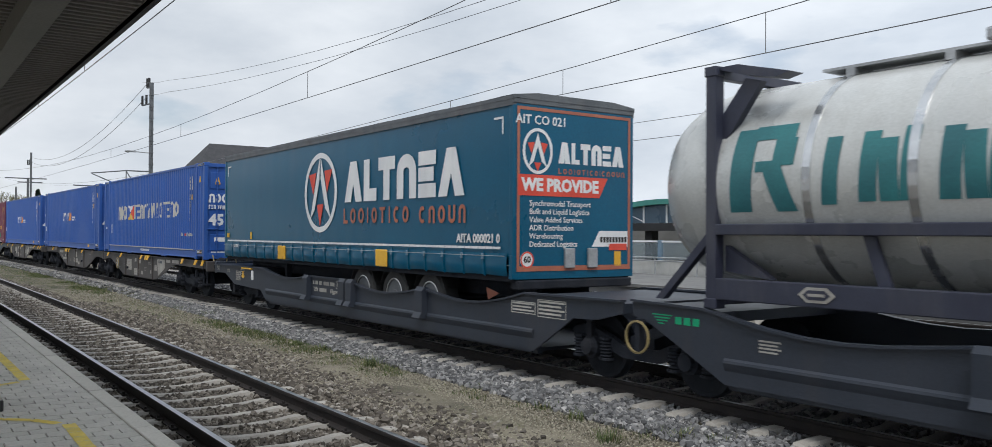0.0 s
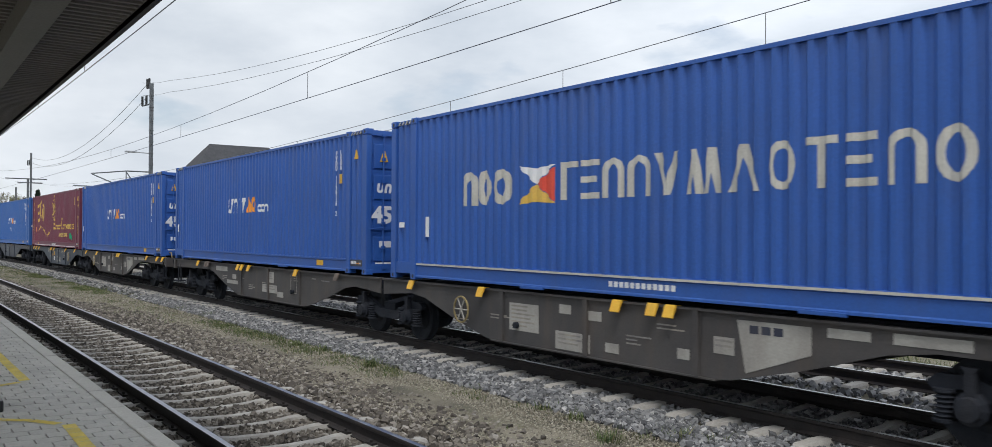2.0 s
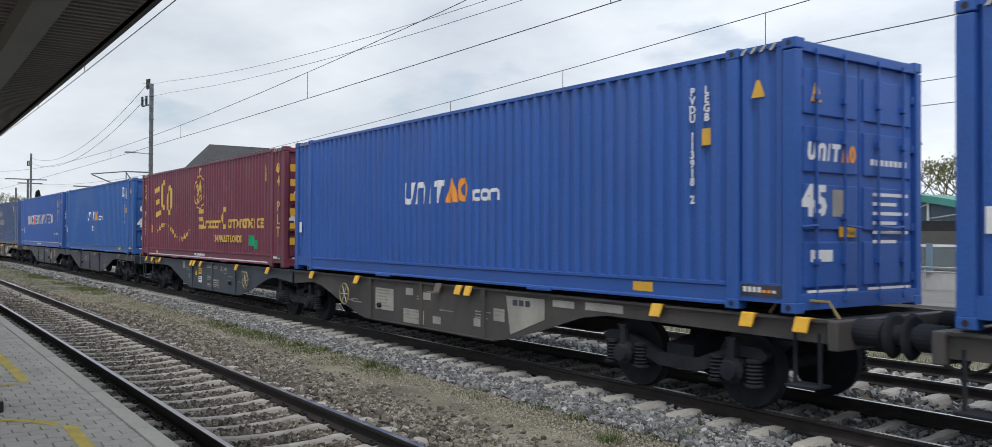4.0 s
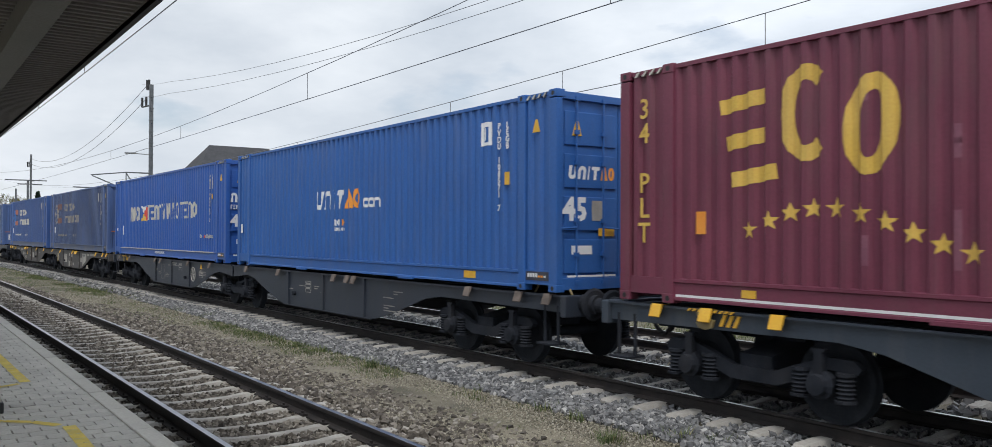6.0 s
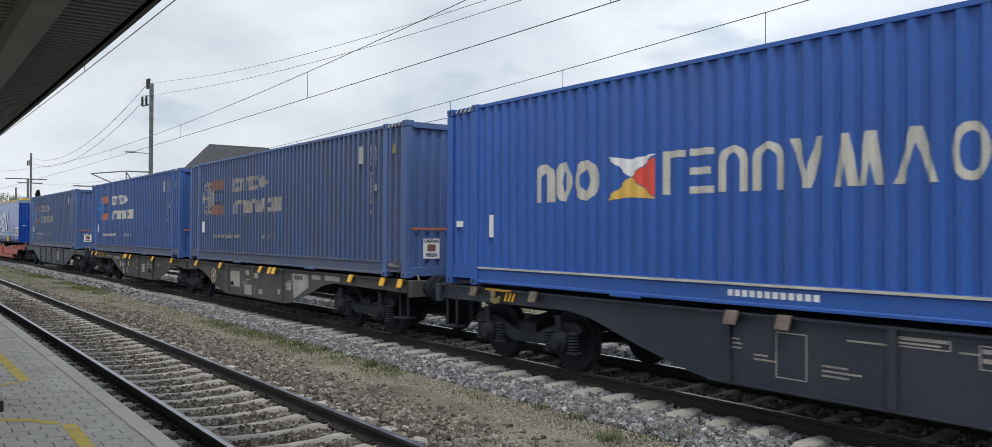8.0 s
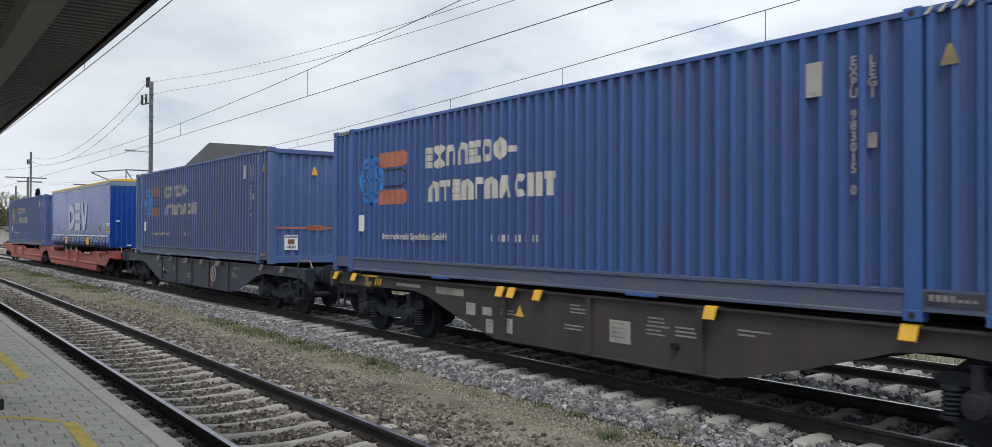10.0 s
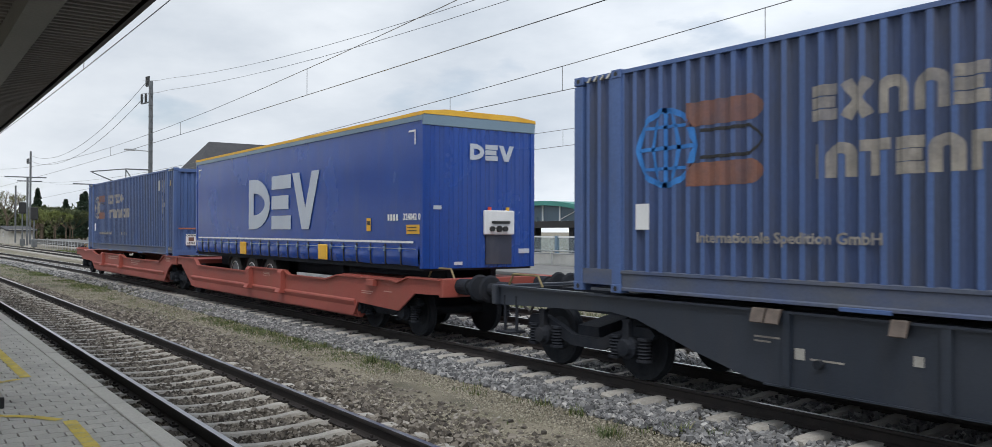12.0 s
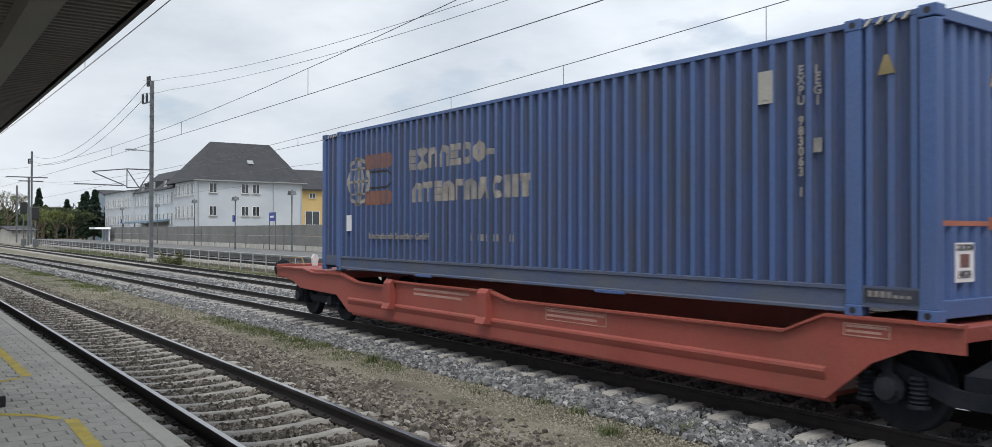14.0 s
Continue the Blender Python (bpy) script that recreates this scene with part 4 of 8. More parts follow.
def plate_row(t, spec, x0, x1, z0, h, s, mat, at, axis="y", label="", gap=0.16, lean=0.0):
    """The same shapes as thin flat film on an even face across the given axis."""
    sg = -1 if axis == "y" else 1
    for ps in shape_row(spec, x0, x1, z0, h, s, gap, lean):
        bm = bmn()
        for k, p in enumerate(ps):
            e = at + sg * (0.002 + (0.001 * k if len(ps) == 2 else 0))
            bm.faces.new([bm.verts.new((a, e, z) if axis == "y" else (e, a, z)) for a, z in p])
        bmesh.ops.remove_doubles(bm, verts=bm.verts, dist=2e-4)
        part("name_shape", bm, mat, t, label)


def star_polys(x, z, r):
    pts = [(x + (r if i % 2 == 0 else r * 0.40) * math.sin(math.pi * i / 5), z + (r if i % 2 == 0 else r * 0.40) * math.cos(math.pi * i / 5)) for i in range(10)]
    return [[(x, z), pts[i - 1], pts[i], pts[(i + 1) % 10]] for i in range(0, 10, 2)]


ROW_FERRY = [("gamma", 0.8), ("bars", 0.8), ("arch", 0.9), ("arch", 0.9), ("vee", 0.95), ("peaks", 1.3), ("peak", 1.05), ("ring", 0.85), ("tee", 0.9), ("bars", 0.8), ("arch", 0.9), ("ring", 0.85)]
ROW_PO = [("arch", 0.9), ("ring", 0.75), ("ring", 1.05)]
ROW_UNIT = [("cup", 1.0), ("arch", 1.0), ("bar", 0.4), ("tee", 1.0)]
ROW_EXPRESS = [("bars", 0.85), ("cross", 1.0), ("arch", 0.9), ("arch", 0.95), ("bars", 0.85), ("ring", 0.9), ("ring", 0.9), ("dash", 0.6)]
ROW_INTER = [("bar", 0.35), ("arch", 1.0), ("tee", 0.9), ("bars", 0.85), ("arch", 0.95), ("gamma", 0.8), ("arch", 0.95), ("peak", 1.05), ("hook", 0.95), ("pair", 0.95), ("tee", 0.9)]


def container(name, label, mat, doors=True, mid_rail=False, fold_tone=None, mark=None):
    """A 45-foot pallet-wide high-cube container: corrugated sides, posts, castings, rails, doors or bulkhead."""
    t = thing(name, label, "shipping container", "containers on the train")
    for s in (-1, 1):
        bm = bmn()
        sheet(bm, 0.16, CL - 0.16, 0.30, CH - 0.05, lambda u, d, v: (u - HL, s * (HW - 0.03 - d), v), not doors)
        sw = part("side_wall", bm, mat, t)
        # the second material paints shading into the folds, besides any grime
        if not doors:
            sw.data.materials.append(fold_tone)
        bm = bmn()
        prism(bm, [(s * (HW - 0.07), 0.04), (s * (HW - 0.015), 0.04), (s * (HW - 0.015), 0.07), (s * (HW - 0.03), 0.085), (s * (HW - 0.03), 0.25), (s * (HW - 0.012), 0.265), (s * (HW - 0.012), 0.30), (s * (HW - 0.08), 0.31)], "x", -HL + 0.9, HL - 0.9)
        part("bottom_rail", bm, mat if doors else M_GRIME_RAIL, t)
        bm = bmn()
        box(bm, -HL + 0.1, HL - 0.1, *sorted((s * (HW - 0.09), s * (HW - 0.024))), CH - 0.052, CH)
        part("top_rail", bm, mat, t)
        for e in (-1, 1):
            bm = bmn()
            xa, xb = sorted((e * (HL - 0.17), e * HL))
            ya, yb = sorted((s * (HW - 0.12), s * HW))
            box(bm, xa, xb, ya, yb, 0.11, CH - 0.11, 0.012)
            part("corner_post", bm, mat, t)
            # inner post at the 40-foot lifting points
            bm = bmn()
            x = e * 6.01
            ya, yb = sorted((s * (HW - 0.10), s * (HW - 0.004)))
            box(bm, x - 0.085, x + 0.085, ya, yb, 0.11, CH - 0.05, 0.012)
            part("lifting_post", bm, mat, t)
            bm = bmn()
            ya, yb = sorted((s * (HW - 0.06), s * (HW - 0.018)))
            xa, xb = sorted((e * 6.1, e * (HL - 0.16)))
            box(bm, xa, xb, ya, yb, 0.10, 0.31)
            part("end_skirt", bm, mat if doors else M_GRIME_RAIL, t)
            for x in (e * (HL - 0.089), e * 6.01):
                for z in (0.059, CH - 0.040):
                    bm = bmn()
                    ya, yb = sorted((s * (HW - 0.162), s * (HW + 0.004)))
                    box(bm, x - 0.092, x + 0.092, ya, yb, z - 0.059, z + 0.059, 0.012)
                    cst = part("corner_casting", bm, mat, t)
                    bm = bmn()
                    yq = s * (HW + 0.006)
                    lathe(bm, [(yq - 0.004 * s, 0.034), (yq, 0.034)], "y", 12, (x, 0, z))
                    part("casting_hole", bm, M_BLACK, cst)
    bm = bmn()
    sheet(bm, 0.16, CL - 0.16, -HW + 0.05, HW - 0.05, lambda u, d, v: (u - HL, v, CH - 0.015 - d * 0.5))
    part("roof", bm, mat, t)
    bm = bmn()
    box(bm, -HL + 0.1, HL - 0.1, -HW + 0.08, HW - 0.08, 0.13, 0.16)
    part("floor", bm, M_GEAR, t)
    # back end: corrugated bulkhead
    for e in (-1, 1):
        bm = bmn()
        box(bm, *sorted((e * (HL - 0.09), e * (HL - 0.005))), -HW + 0.1, HW - 0.1, CH - 0.12, CH - 0.01, 0.006)
        part("top_header", bm, mat, t)
        bm = bmn()
        box(bm, *sorted((e * (HL - 0.09), e * (HL - 0.005))), -HW + 0.1, HW - 0.1, 0.03, 0.20, 0.006)
        part("bottom_sill", bm, mat, t)
        if e < 0 or not doors:
            bm = bmn()
            us = [i * 0.05 for i in range(48)]
            cols = []
            for i in range(10):
                y0 = -HW + 0.12 + (CW - 0.24) * i / 10
                wd = (CW - 0.24) / 10
                for f, d in ((0.0, 0), (0.40, 0), (0.52, 0.045), (0.88, 0.045)):
                    cols.append((y0 + wd * f, d))
            cols.append((HW - 0.12, 0))
            vs = [[bm.verts.new((e * (HL - 0.045 - d), y, z)) for z in (0.2, CH - 0.12)] for y, d in cols]
            for p, q in zip(vs, vs[1:]):
                bm.faces.new((p[0], q[0], q[1], p[1]))
            part("bulkhead", bm, mat, t)
        else:
            for s in (-1, 1):
                ya, yb = sorted((s * 0.01, s * (HW - 0.13)))
                bm = bmn()
                x = HL - 0.06
                box(bm, x - 0.03, x, ya, yb, 0.20, CH - 0.12)
                d = part("door", bm, mat, t)
                for i in range(4):
                    bm = bmn()
                    za = 0.27 + i * 0.63
                    box(bm, x - 0.005, x + 0.024, ya + 0.06, yb - 0.06, za, za + 0.50, 0.012)
                    part("door_panel", bm, mat, d)
                for u in (0.28, 0.78):
                    y = s * (0.04 + u * (HW - 0.2))
                    bm = bmn()
                    cyl(bm, (x + 0.05, y, 0.12), (x + 0.05, y, CH - 0.08), 0.017, 8)
                    for z in (0.14, 0.55, 1.05, 1.9, 2.35, CH - 0.1):
                        box(bm, x + 0.02, x + 0.075, y - 0.04, y + 0.04, z - 0.03, z + 0.03)
                    part("locking_bar", bm, mat, d, "painted locking bar")
                    bm = bmn()
                    tube(bm, [(x + 0.065, y, 0.95), (x + 0.075, y + 0.3 * (1 if u < 0.5 else -1), 0.93)], 0.014, 6)
                    part("door_lever", bm, mat, d)
                for z in (0.35, 0.95, 1.9, 2.5):
                    bm = bmn()
                    y = s * (HW - 0.12)
                    box(bm, x - 0.01, x + 0.03, y - 0.06, y + 0.05, z - 0.045, z + 0.045)
                    part("hinge", bm, mat, d)
    # warning triangles near the top corners
    bm = bmn()
    x = HL - 0.50
    prism(bm, [(x - 0.09, 2.37), (x + 0.09, 2.37), (x + 0.02, 2.56), (x - 0.02, 2.56)], "y", -HW + 0.018, -HW + 0.024)
    part("warning_triangle", bm, mark or M_YELLOW, t, "worn yellow height warning triangle")
    bm = bmn()
    y = -0.85 if doors else -0.05
    prism(bm, [(y - 0.09, 2.30), (y + 0.09, 2.30), (y + 0.02, 2.52), (y - 0.02, 2.52)], "x", HL - 0.035 if doors else HL - 0.045, HL - 0.026 if doors else HL - 0.040)
    part("warning_triangle", bm, M_YELLOW, t, "yellow height warning triangle")
    bm = bmn()
    box(bm, 6.13, HL - 0.19, -HW + 0.009, -HW + 0.017, 0.16, 0.29)
    mp = part("maker_plate", bm, M_NAVY, t, "dark maker plate")
    for i in range(7):
        bm = bmn()
        box(bm, 6.17 + i * 0.065, 6.215 + i * 0.065, -HW + 0.005, -HW + 0.0085, 0.205, 0.265 if i < 4 else 0.235)
        part("maker_block", bm, (M_WHITE if i < 4 else M_ORANGE if i < 6 else M_WHITE) if doors else M_FADED, mp)
    for x in (-2.45, 2.45):
        bm = bmn()
        box(bm, x - 0.28, x + 0.28, -HW - 0.004, -HW + 0.04, 0.012, 0.058, 0.006)
        part("grapple_plate", bm, M_BROWNRED if mid_rail else mat, t)
    # hazard stripes on the raised ends of the top rail
    for e in (-1, 1):
        for i in range(4):
            bm = bmn()
            x = e * (HL - 0.30 - i * 0.13)
            prism(bm, [(x - 0.05, CH - 0.075), (x - 0.01, CH - 0.075), (x + 0.05, CH - 0.012), (x + 0.01, CH - 0.012)], "y", -HW + 0.008, -HW + 0.05)
            part("hazard_stripe", bm, M_CREAM, t, "pale hazard stripe on the top rail")
    return t


def stacked(t, word, x, z, size, mat):
    """Characters one under the other, read downwards."""
    c = bpy.data.curves.new("code", "FONT")
    c.body, c.size, c.offset, c.align_x, c.align_y = "\n".join(word), size, 0.004, "CENTER", "TOP"
    c.space_line, c.extrude, c.resolution_u = (0.88 if size > 0.3 else 0.80), 0.002, 2
    tmp = new("tmp", c)
    bpy.context.view_layer.update()
    me = bpy.data.meshes.new_from_object(tmp.evaluated_get(bpy.context.evaluated_depsgraph_get()))
    bpy.data.objects.remove(tmp)
    me.materials.clear()
    me.materials.append(mat)
    ob = new("code_lettering", me)
    ob.parent = t
    ob.matrix_local = on_side(x, SIDE_Y - 0.004, z)
    return ob


def flat(t, x0, x1, z0, z1, mat, name, label="", y=None):
    """A thin sticker or painted panel on the near side."""
    bm = bmn()
    y = SIDE_Y - 0.003 if y is None else y
    box(bm, x0, x1, y - 0.002, y, z0, z1)
    return part(name, bm, mat, t, label)


def end_flat(t, y0, y1, z0, z1, mat, name, label="", x=None):
    bm = bmn()
    x = HL - 0.030 if x is None else x
    box(bm, x, x + 0.003, y0, y1, z0, z1)
    return part(name, bm, mat, t, label)


def flag_emblem(t, x0, x1, z0, z1, put):
    """Four plain triangles: white, red, yellow, blue."""
    cx, cz = (x0 + x1) / 2, (z0 + z1) / 2
    put([wedge(x0, cx, z1 - 0.01, z1, cz, z1 - 0.06), wedge(cx, x1, cz, z1 - 0.06, z1 - 0.03, z1 - 0.02)], M_WHITE, t)
    put([wedge(cx + 0.02, x1, cz, cz + 0.01, z0 + 0.03, z1 - 0.06)], M_REDMARK, t)
    put([wedge(x0, cx, z0, z0 + 0.02, z0 + 0.03, cz), wedge(cx, x1, z0 + 0.03, cz, z0, z0 + 0.02)], M_GOLD, t)


def put_side(shapes, mat, t):
    decal(shapes, mat, t, "emblem", "painted emblem shape")


def side_words_p(t, num, leg):
    paint_row(t, ROW_PO, -4.41, -3.02, 1.30, 0.57, 0.14, M_CREAM, "cream painted company shape", 0.08)
    flag_emblem(t, -2.84, -1.97, 1.29, 1.88, put_side)
    paint_row(t, ROW_FERRY, -1.80, 3.98, 1.33, 0.54, 0.085, M_CREAM, "cream painted company shape", 0.24)
    lettering("the", 0.17, M_CREAM, t, on_side(4.50, SIDE_Y - 0.005, 0.765), 0.003, "slogan_lettering")
    lettering("of logistics", 0.17, M_CREAM, t, on_side(5.28, SIDE_Y - 0.005, 0.76), 0.003, "slogan_lettering", squeeze=0.95)
    paint_row(t, [("bar", 0.5), ("ring", 0.9), ("ring", 0.9)], 4.64, 4.86, 0.70, 0.11, 0.03, M_REDMARK, "red slogan shape")
    stacked(t, num, 5.34, 2.60, 0.135, M_CREAM)
    stacked(t, leg, 5.57, 2.60, 0.135, M_CREAM)
    flat(t, 5.50, 5.60, 1.86, 2.02, M_YELLOW, "sticker", "yellow label")
    flat(t, -5.60, -5.48, 0.78, 1.14, M_WHITE, "sticker", "white instruction label")
    flat(t, -6.55, -6.35, 0.95, 1.05, M_WHITE, "sticker", "white label", -HW + 0.012)
    flat(t, -5.9, 5.75, 0.268, 0.298, M_CREAM, "pinstripe", "cream stripe along the bottom rail", -HW + 0.010)
    for i in range(12):
        flat(t, -0.78 + i * 0.102, -0.71 + i * 0.102, 0.14, 0.215, M_WHITE, "address_bar", "", -HW + 0.028)


def side_words_u(t, num, leg, y_mark, extra):
    paint_row(t, ROW_UNIT, -1.72, -0.28, 1.38, 0.40, 0.105, M_WHITE, "white painted company shape", 0.14, 0.14)
    paint_row(t, [("peak", 1.0), ("ring", 0.9)], -0.20, 0.50, 1.38, 0.41, 0.10, M_ORANGE, "orange painted company shape", 0.1)
    paint_row(t, [("bar", 0.3), ("hook", 0.9), ("ring", 0.95), ("arch", 1.4)], 0.56, 1.42, 1.38, 0.20, 0.062, M_WHITE, "white painted company shape", 0.12)
    stacked(t, num, 5.40, 2.62, 0.135, M_WHITE)
    stacked(t, leg, 5.62, 2.62, 0.135, M_WHITE)
    flat(t, 5.55, 5.68, y_mark - 0.1, y_mark + 0.1, M_YELLOW, "sticker", "yellow label")
    flat(t, -6.60, -6.46, 0.86, 1.10, M_WHITE, "sticker", "white instruction label", -HW + 0.012)
    flat(t, 4.40, 4.75, 0.12, 0.24, M_YELLOW, "sticker", "yellow label", -HW + 0.028)
    if extra:
        paint_row(t, ROW_PO, -0.71, -0.42, 1.02, 0.14, 0.035, M_WHITE, "small white company shape", 0.08)
        painted([[(-0.38, 1.02), (-0.20, 1.08), (-0.20, 1.10), (-0.38, 1.16)]], M_ORANGE, t, "emblem", "small orange pennant")
        paint_row(t, ROW_FERRY, -0.71, -0.19, 0.91, 0.07, 0.014, M_WHITE, "small white company shape", 0.24)
        decal([bar(4.86, 5.14, 2.58, 2.66), bar(4.86, 4.92, 2.33, 2.58), bar(5.08, 5.14, 2.33, 2.58), bar(4.86, 5.14, 2.28, 2.33), bar(4.97, 5.03, 2.36, 2.56)], M_WHITE, t, "square_mark", "white square mark")


def side_words_e(t):
    stacked(t, "34 PLT", -6.44, 2.62, 0.36, M_GOLD)
    stacked(t, "34 PLT", 6.42, 2.62, 0.36, M_GOLD)
    # three large initials set on an arch, as plain stroke shapes
    for kind, x0, w, z0, h, tilt in (("bars", -5.22, 0.62, 1.42, 1.02, -0.16), ("hook", -4.40, 0.66, 1.62, 1.04, 0.0), ("ring", -3.58, 0.58, 1.44, 1.02, 0.10)):
        ps = [[(x0 + px + tilt * (1 - pz / h) * -1, z0 + pz + tilt * (px - w / 2) * -0.8) for px, pz in p] for p in stroke_shape(kind, w, h, 0.17)]
        painted(ps, M_GOLD, t, "company_initial", "golden painted initial shape")
    decal(ring(-0.01, 2.09, 0.52, 0.52, 0.04, 24), M_GOLD, t, "round_emblem", "golden ring")
    decal([wedge(-0.10, 0.0, 2.82, 2.84, 2.62, 2.84), wedge(0.0, 0.10, 2.62, 2.84, 2.82, 2.84)], M_GOLD, t, "round_emblem")
    lettering("34", 0.50, M_GOLD, t, on_side(-0.02, SIDE_Y - 0.005, 2.18, 18), 0.02, "pallet_count")
    lettering("PLTS", 0.25, M_GOLD, t, on_side(0.03, SIDE_Y - 0.005, 1.86, 18), 0.01, "pallet_count")
    for i in range(15):
        u = i / 14
        x = -4.81 + u * 3.81
        z = 0.90 + 0.235 * math.sin(u * math.pi * 2.05) - 0.035 * u
        painted(star_polys(x, z, 0.115), M_GOLD, t, "star", "golden star")
    paint_row(t, [("bars", 1)], -0.09, 0.36, 0.96, 0.60, 0.13, M_GOLD, "golden painted initial shape")
    paint_row(t, [("cup", 0.9), ("gamma", 0.7), ("ring", 0.9), ("ring", 0.95), ("ring", 0.9), ("ring", 0.85), ("arch", 0.9)], 0.42, 2.0, 0.97, 0.24, 0.07, M_GOLD, "golden painted company shape", 0.14)
    paint_row(t, [("hook", 1)], 2.10, 2.60, 0.95, 0.63, 0.13, M_GOLD, "golden painted initial shape")
    paint_row(t, [("ring", 0.95), ("arch", 0.9), ("tee", 0.6), ("ring", 0.85), ("bar", 0.35), ("arch", 0.9), ("ring", 0.9), ("gamma", 0.7), ("ring", 0.6), ("bars", 0.85), ("arch", 0.7), ("bar", 0.4), ("hook", 0.8), ("bars", 0.8)], 2.68, 5.35, 0.97, 0.26, 0.07, M_GOLD, "golden painted company shape", 0.14)
    lettering("34 PALLET LOADS", 0.26, M_GOLD, t, on_side(2.675, SIDE_Y - 0.005, 0.67), 0.012, "pallet_lettering", squeeze=1.10)
    lettering("FULL LOADS SPECIALIST", 0.10, M_WHITE, t, on_side(0.1, -HW + 0.024, 0.17), 0.003, "slogan_lettering")
    flat(t, -5.9, 5.75, 0.085, 0.115, M_WHITE, "pinstripe", "white stripe along the bottom rail", -HW + 0.028)
    flat(t, -5.57, -5.42, 0.85, 1.12, M_ORANGE, "sticker", "orange label")
    flat(t, -4.9, -4.7, 0.13, 0.22, M_YELLOW, "sticker", "yellow label", -HW + 0.028)
    decal([bar(4.35, 4.75, 0.50, 0.78), bar(4.75, 4.95, 0.42, 0.66)], M_GREENMARK, t, "emblem", "green painted emblem")
    stacked(t, "LEGB", 5.57, 2.60, 0.135, M_GOLD)
    rg = random.Random(31)
    for k in range(34):
        n = rg.randint(15, 44)
        x = (n + 0.03) * PITCH - HL
        z = rg.choice((1.75, 1.45, 2.05, 0.62, 2.2)) + rg.uniform(-0.1, 0.1)
        if abs(x) < 0.65 and z > 1.2:
            continue
        painted([rect(x, x + 0.07, z, z + rg.choice((0.18, 0.3, 0.55)))], M_MAROON_PALE, t, "film_ghost", "pale patch where film was removed", 0.0025)
    for k in range(6):
        end_flat(t, -1.10, -0.92, 0.55 + k * 0.36, 0.73 + k * 0.36, M_YELLOW, "hazard_block", "yellow hazard block")


def side_words_x(t, num, leg, bright, globe):
    c1, c2, c3 = (M_CREAM, M_BROWNRED, M_CREAM) if bright == 2 else (M_FADED, M_EMBER, M_FADED)
    paint_row(t, ROW_EXPRESS, -3.08, -0.30, 1.97, 0.37, 0.115, c1, "worn cream company shape", 0.12)
    paint_row(t, ROW_INTER, -3.07, 0.70, 1.37, 0.36, 0.115, c1, "worn cream company shape", 0.13)
    if globe:
        decal(ring(-5.16, 1.86, 0.50, 0.50, 0.07, 24) + ring(-5.16, 1.86, 0.24, 0.50, 0.05, 14) + [bar(-5.62, -4.70, 1.83, 1.88), bar(-5.55, -4.78, 2.10, 2.14), bar(-5.55, -4.78, 1.58, 1.62), bar(-5.18, -5.14, 1.38, 2.34)], M_SKYBLUE if globe == "blue" else M_FADED, t, "globe_emblem", "painted globe of rings")
        for z0, z1, m in ((2.08, 2.37, c2), (1.36, 1.64, c2)):
            decal([bar(-4.80, -3.82, z0, z1), wedge(-3.82, -3.66, z0, z1, (z0 + z1) / 2 - 0.01, (z0 + z1) / 2 + 0.01)], m, t, "arrow_emblem", "faded orange arrow")
        decal([bar(-4.62, -3.85, 2.0, 2.04), bar(-4.62, -3.85, 1.68, 1.72), wedge(-3.85, -3.70, 2.0, 2.04, 1.84, 1.88), wedge(-3.85, -3.70, 1.68, 1.72, 1.84, 1.88)], M_BLACK, t, "arrow_emblem", "dark outlined arrow")
    lettering("Internationale Spedition GmbH", 0.17, c1, t, on_side(-3.45, SIDE_Y - 0.005, 0.74), 0.004, "business_lettering", squeeze=1.1)
    paint_row(t, [("bar", 0.6)] * 10, -0.95, 0.45, 0.68, 0.11, 0.06, c1, "", 0.5)
    bm = bmn()
    box(bm, 4.85, 5.04, SIDE_Y - 0.006, SIDE_Y, 2.25, 2.61)
    f = part("vent_panel", bm, M_DIRTY_PLATE, t, "pale framed vent panel")
    bm = bmn()
    box(bm, 4.90, 4.99, SIDE_Y - 0.012, SIDE_Y - 0.007, 2.29, 2.57)
    part("vent_slot", bm, M_DIRTY_PLATE, f)
    stacked(t, num, 5.40, 2.62, 0.135, M_FADED)
    stacked(t, leg, 5.60, 2.60, 0.135, M_FADED)
    flat(t, 5.55, 5.65, 1.67, 1.82, M_FADED, "sticker", "faded label")
    flat(t, -5.66, -5.42, 0.84, 1.17, M_WHITE, "sticker", "white caution label")
    # leading end
    xb = HL - 0.043
    lettering("\n".join(num), 0.13, M_FADED, t, on_end(xb + 0.004, 0.72, 1.85), 0.003, "code_lettering").data.transform(Matrix.Identity(4))
    end_flat(t, -1.10, 1.12, 0.90, 0.95, M_BROWNRED, "painted_stripe", "faded orange stripe", xb)
    end_flat(t, -0.20, 0.20, 0.86, 0.99, M_BROWNRED, "painted_block", "faded orange block", xb)
    for y in (-0.68, 0.75):
        s = end_flat(t, y - 0.18, y + 0.18, 0.36, 0.74, M_WHITE, "caution_label", "white caution label", xb)
        lettering("CAUTION", 0.085, M_BLACK, s, on_end(xb + 0.005, y, 0.69), 0.003, "label_lettering", squeeze=0.85)
        lettering("HIGH", 0.10, M_BLACK, s, on_end(xb + 0.005, y, 0.43), 0.003, "label_lettering")
        bm = bmn()
        box(bm, xb + 0.0035, xb + 0.005, y - 0.09, y + 0.09, 0.50, 0.63)
        part("label_bar", bm, M_EMBER, s)


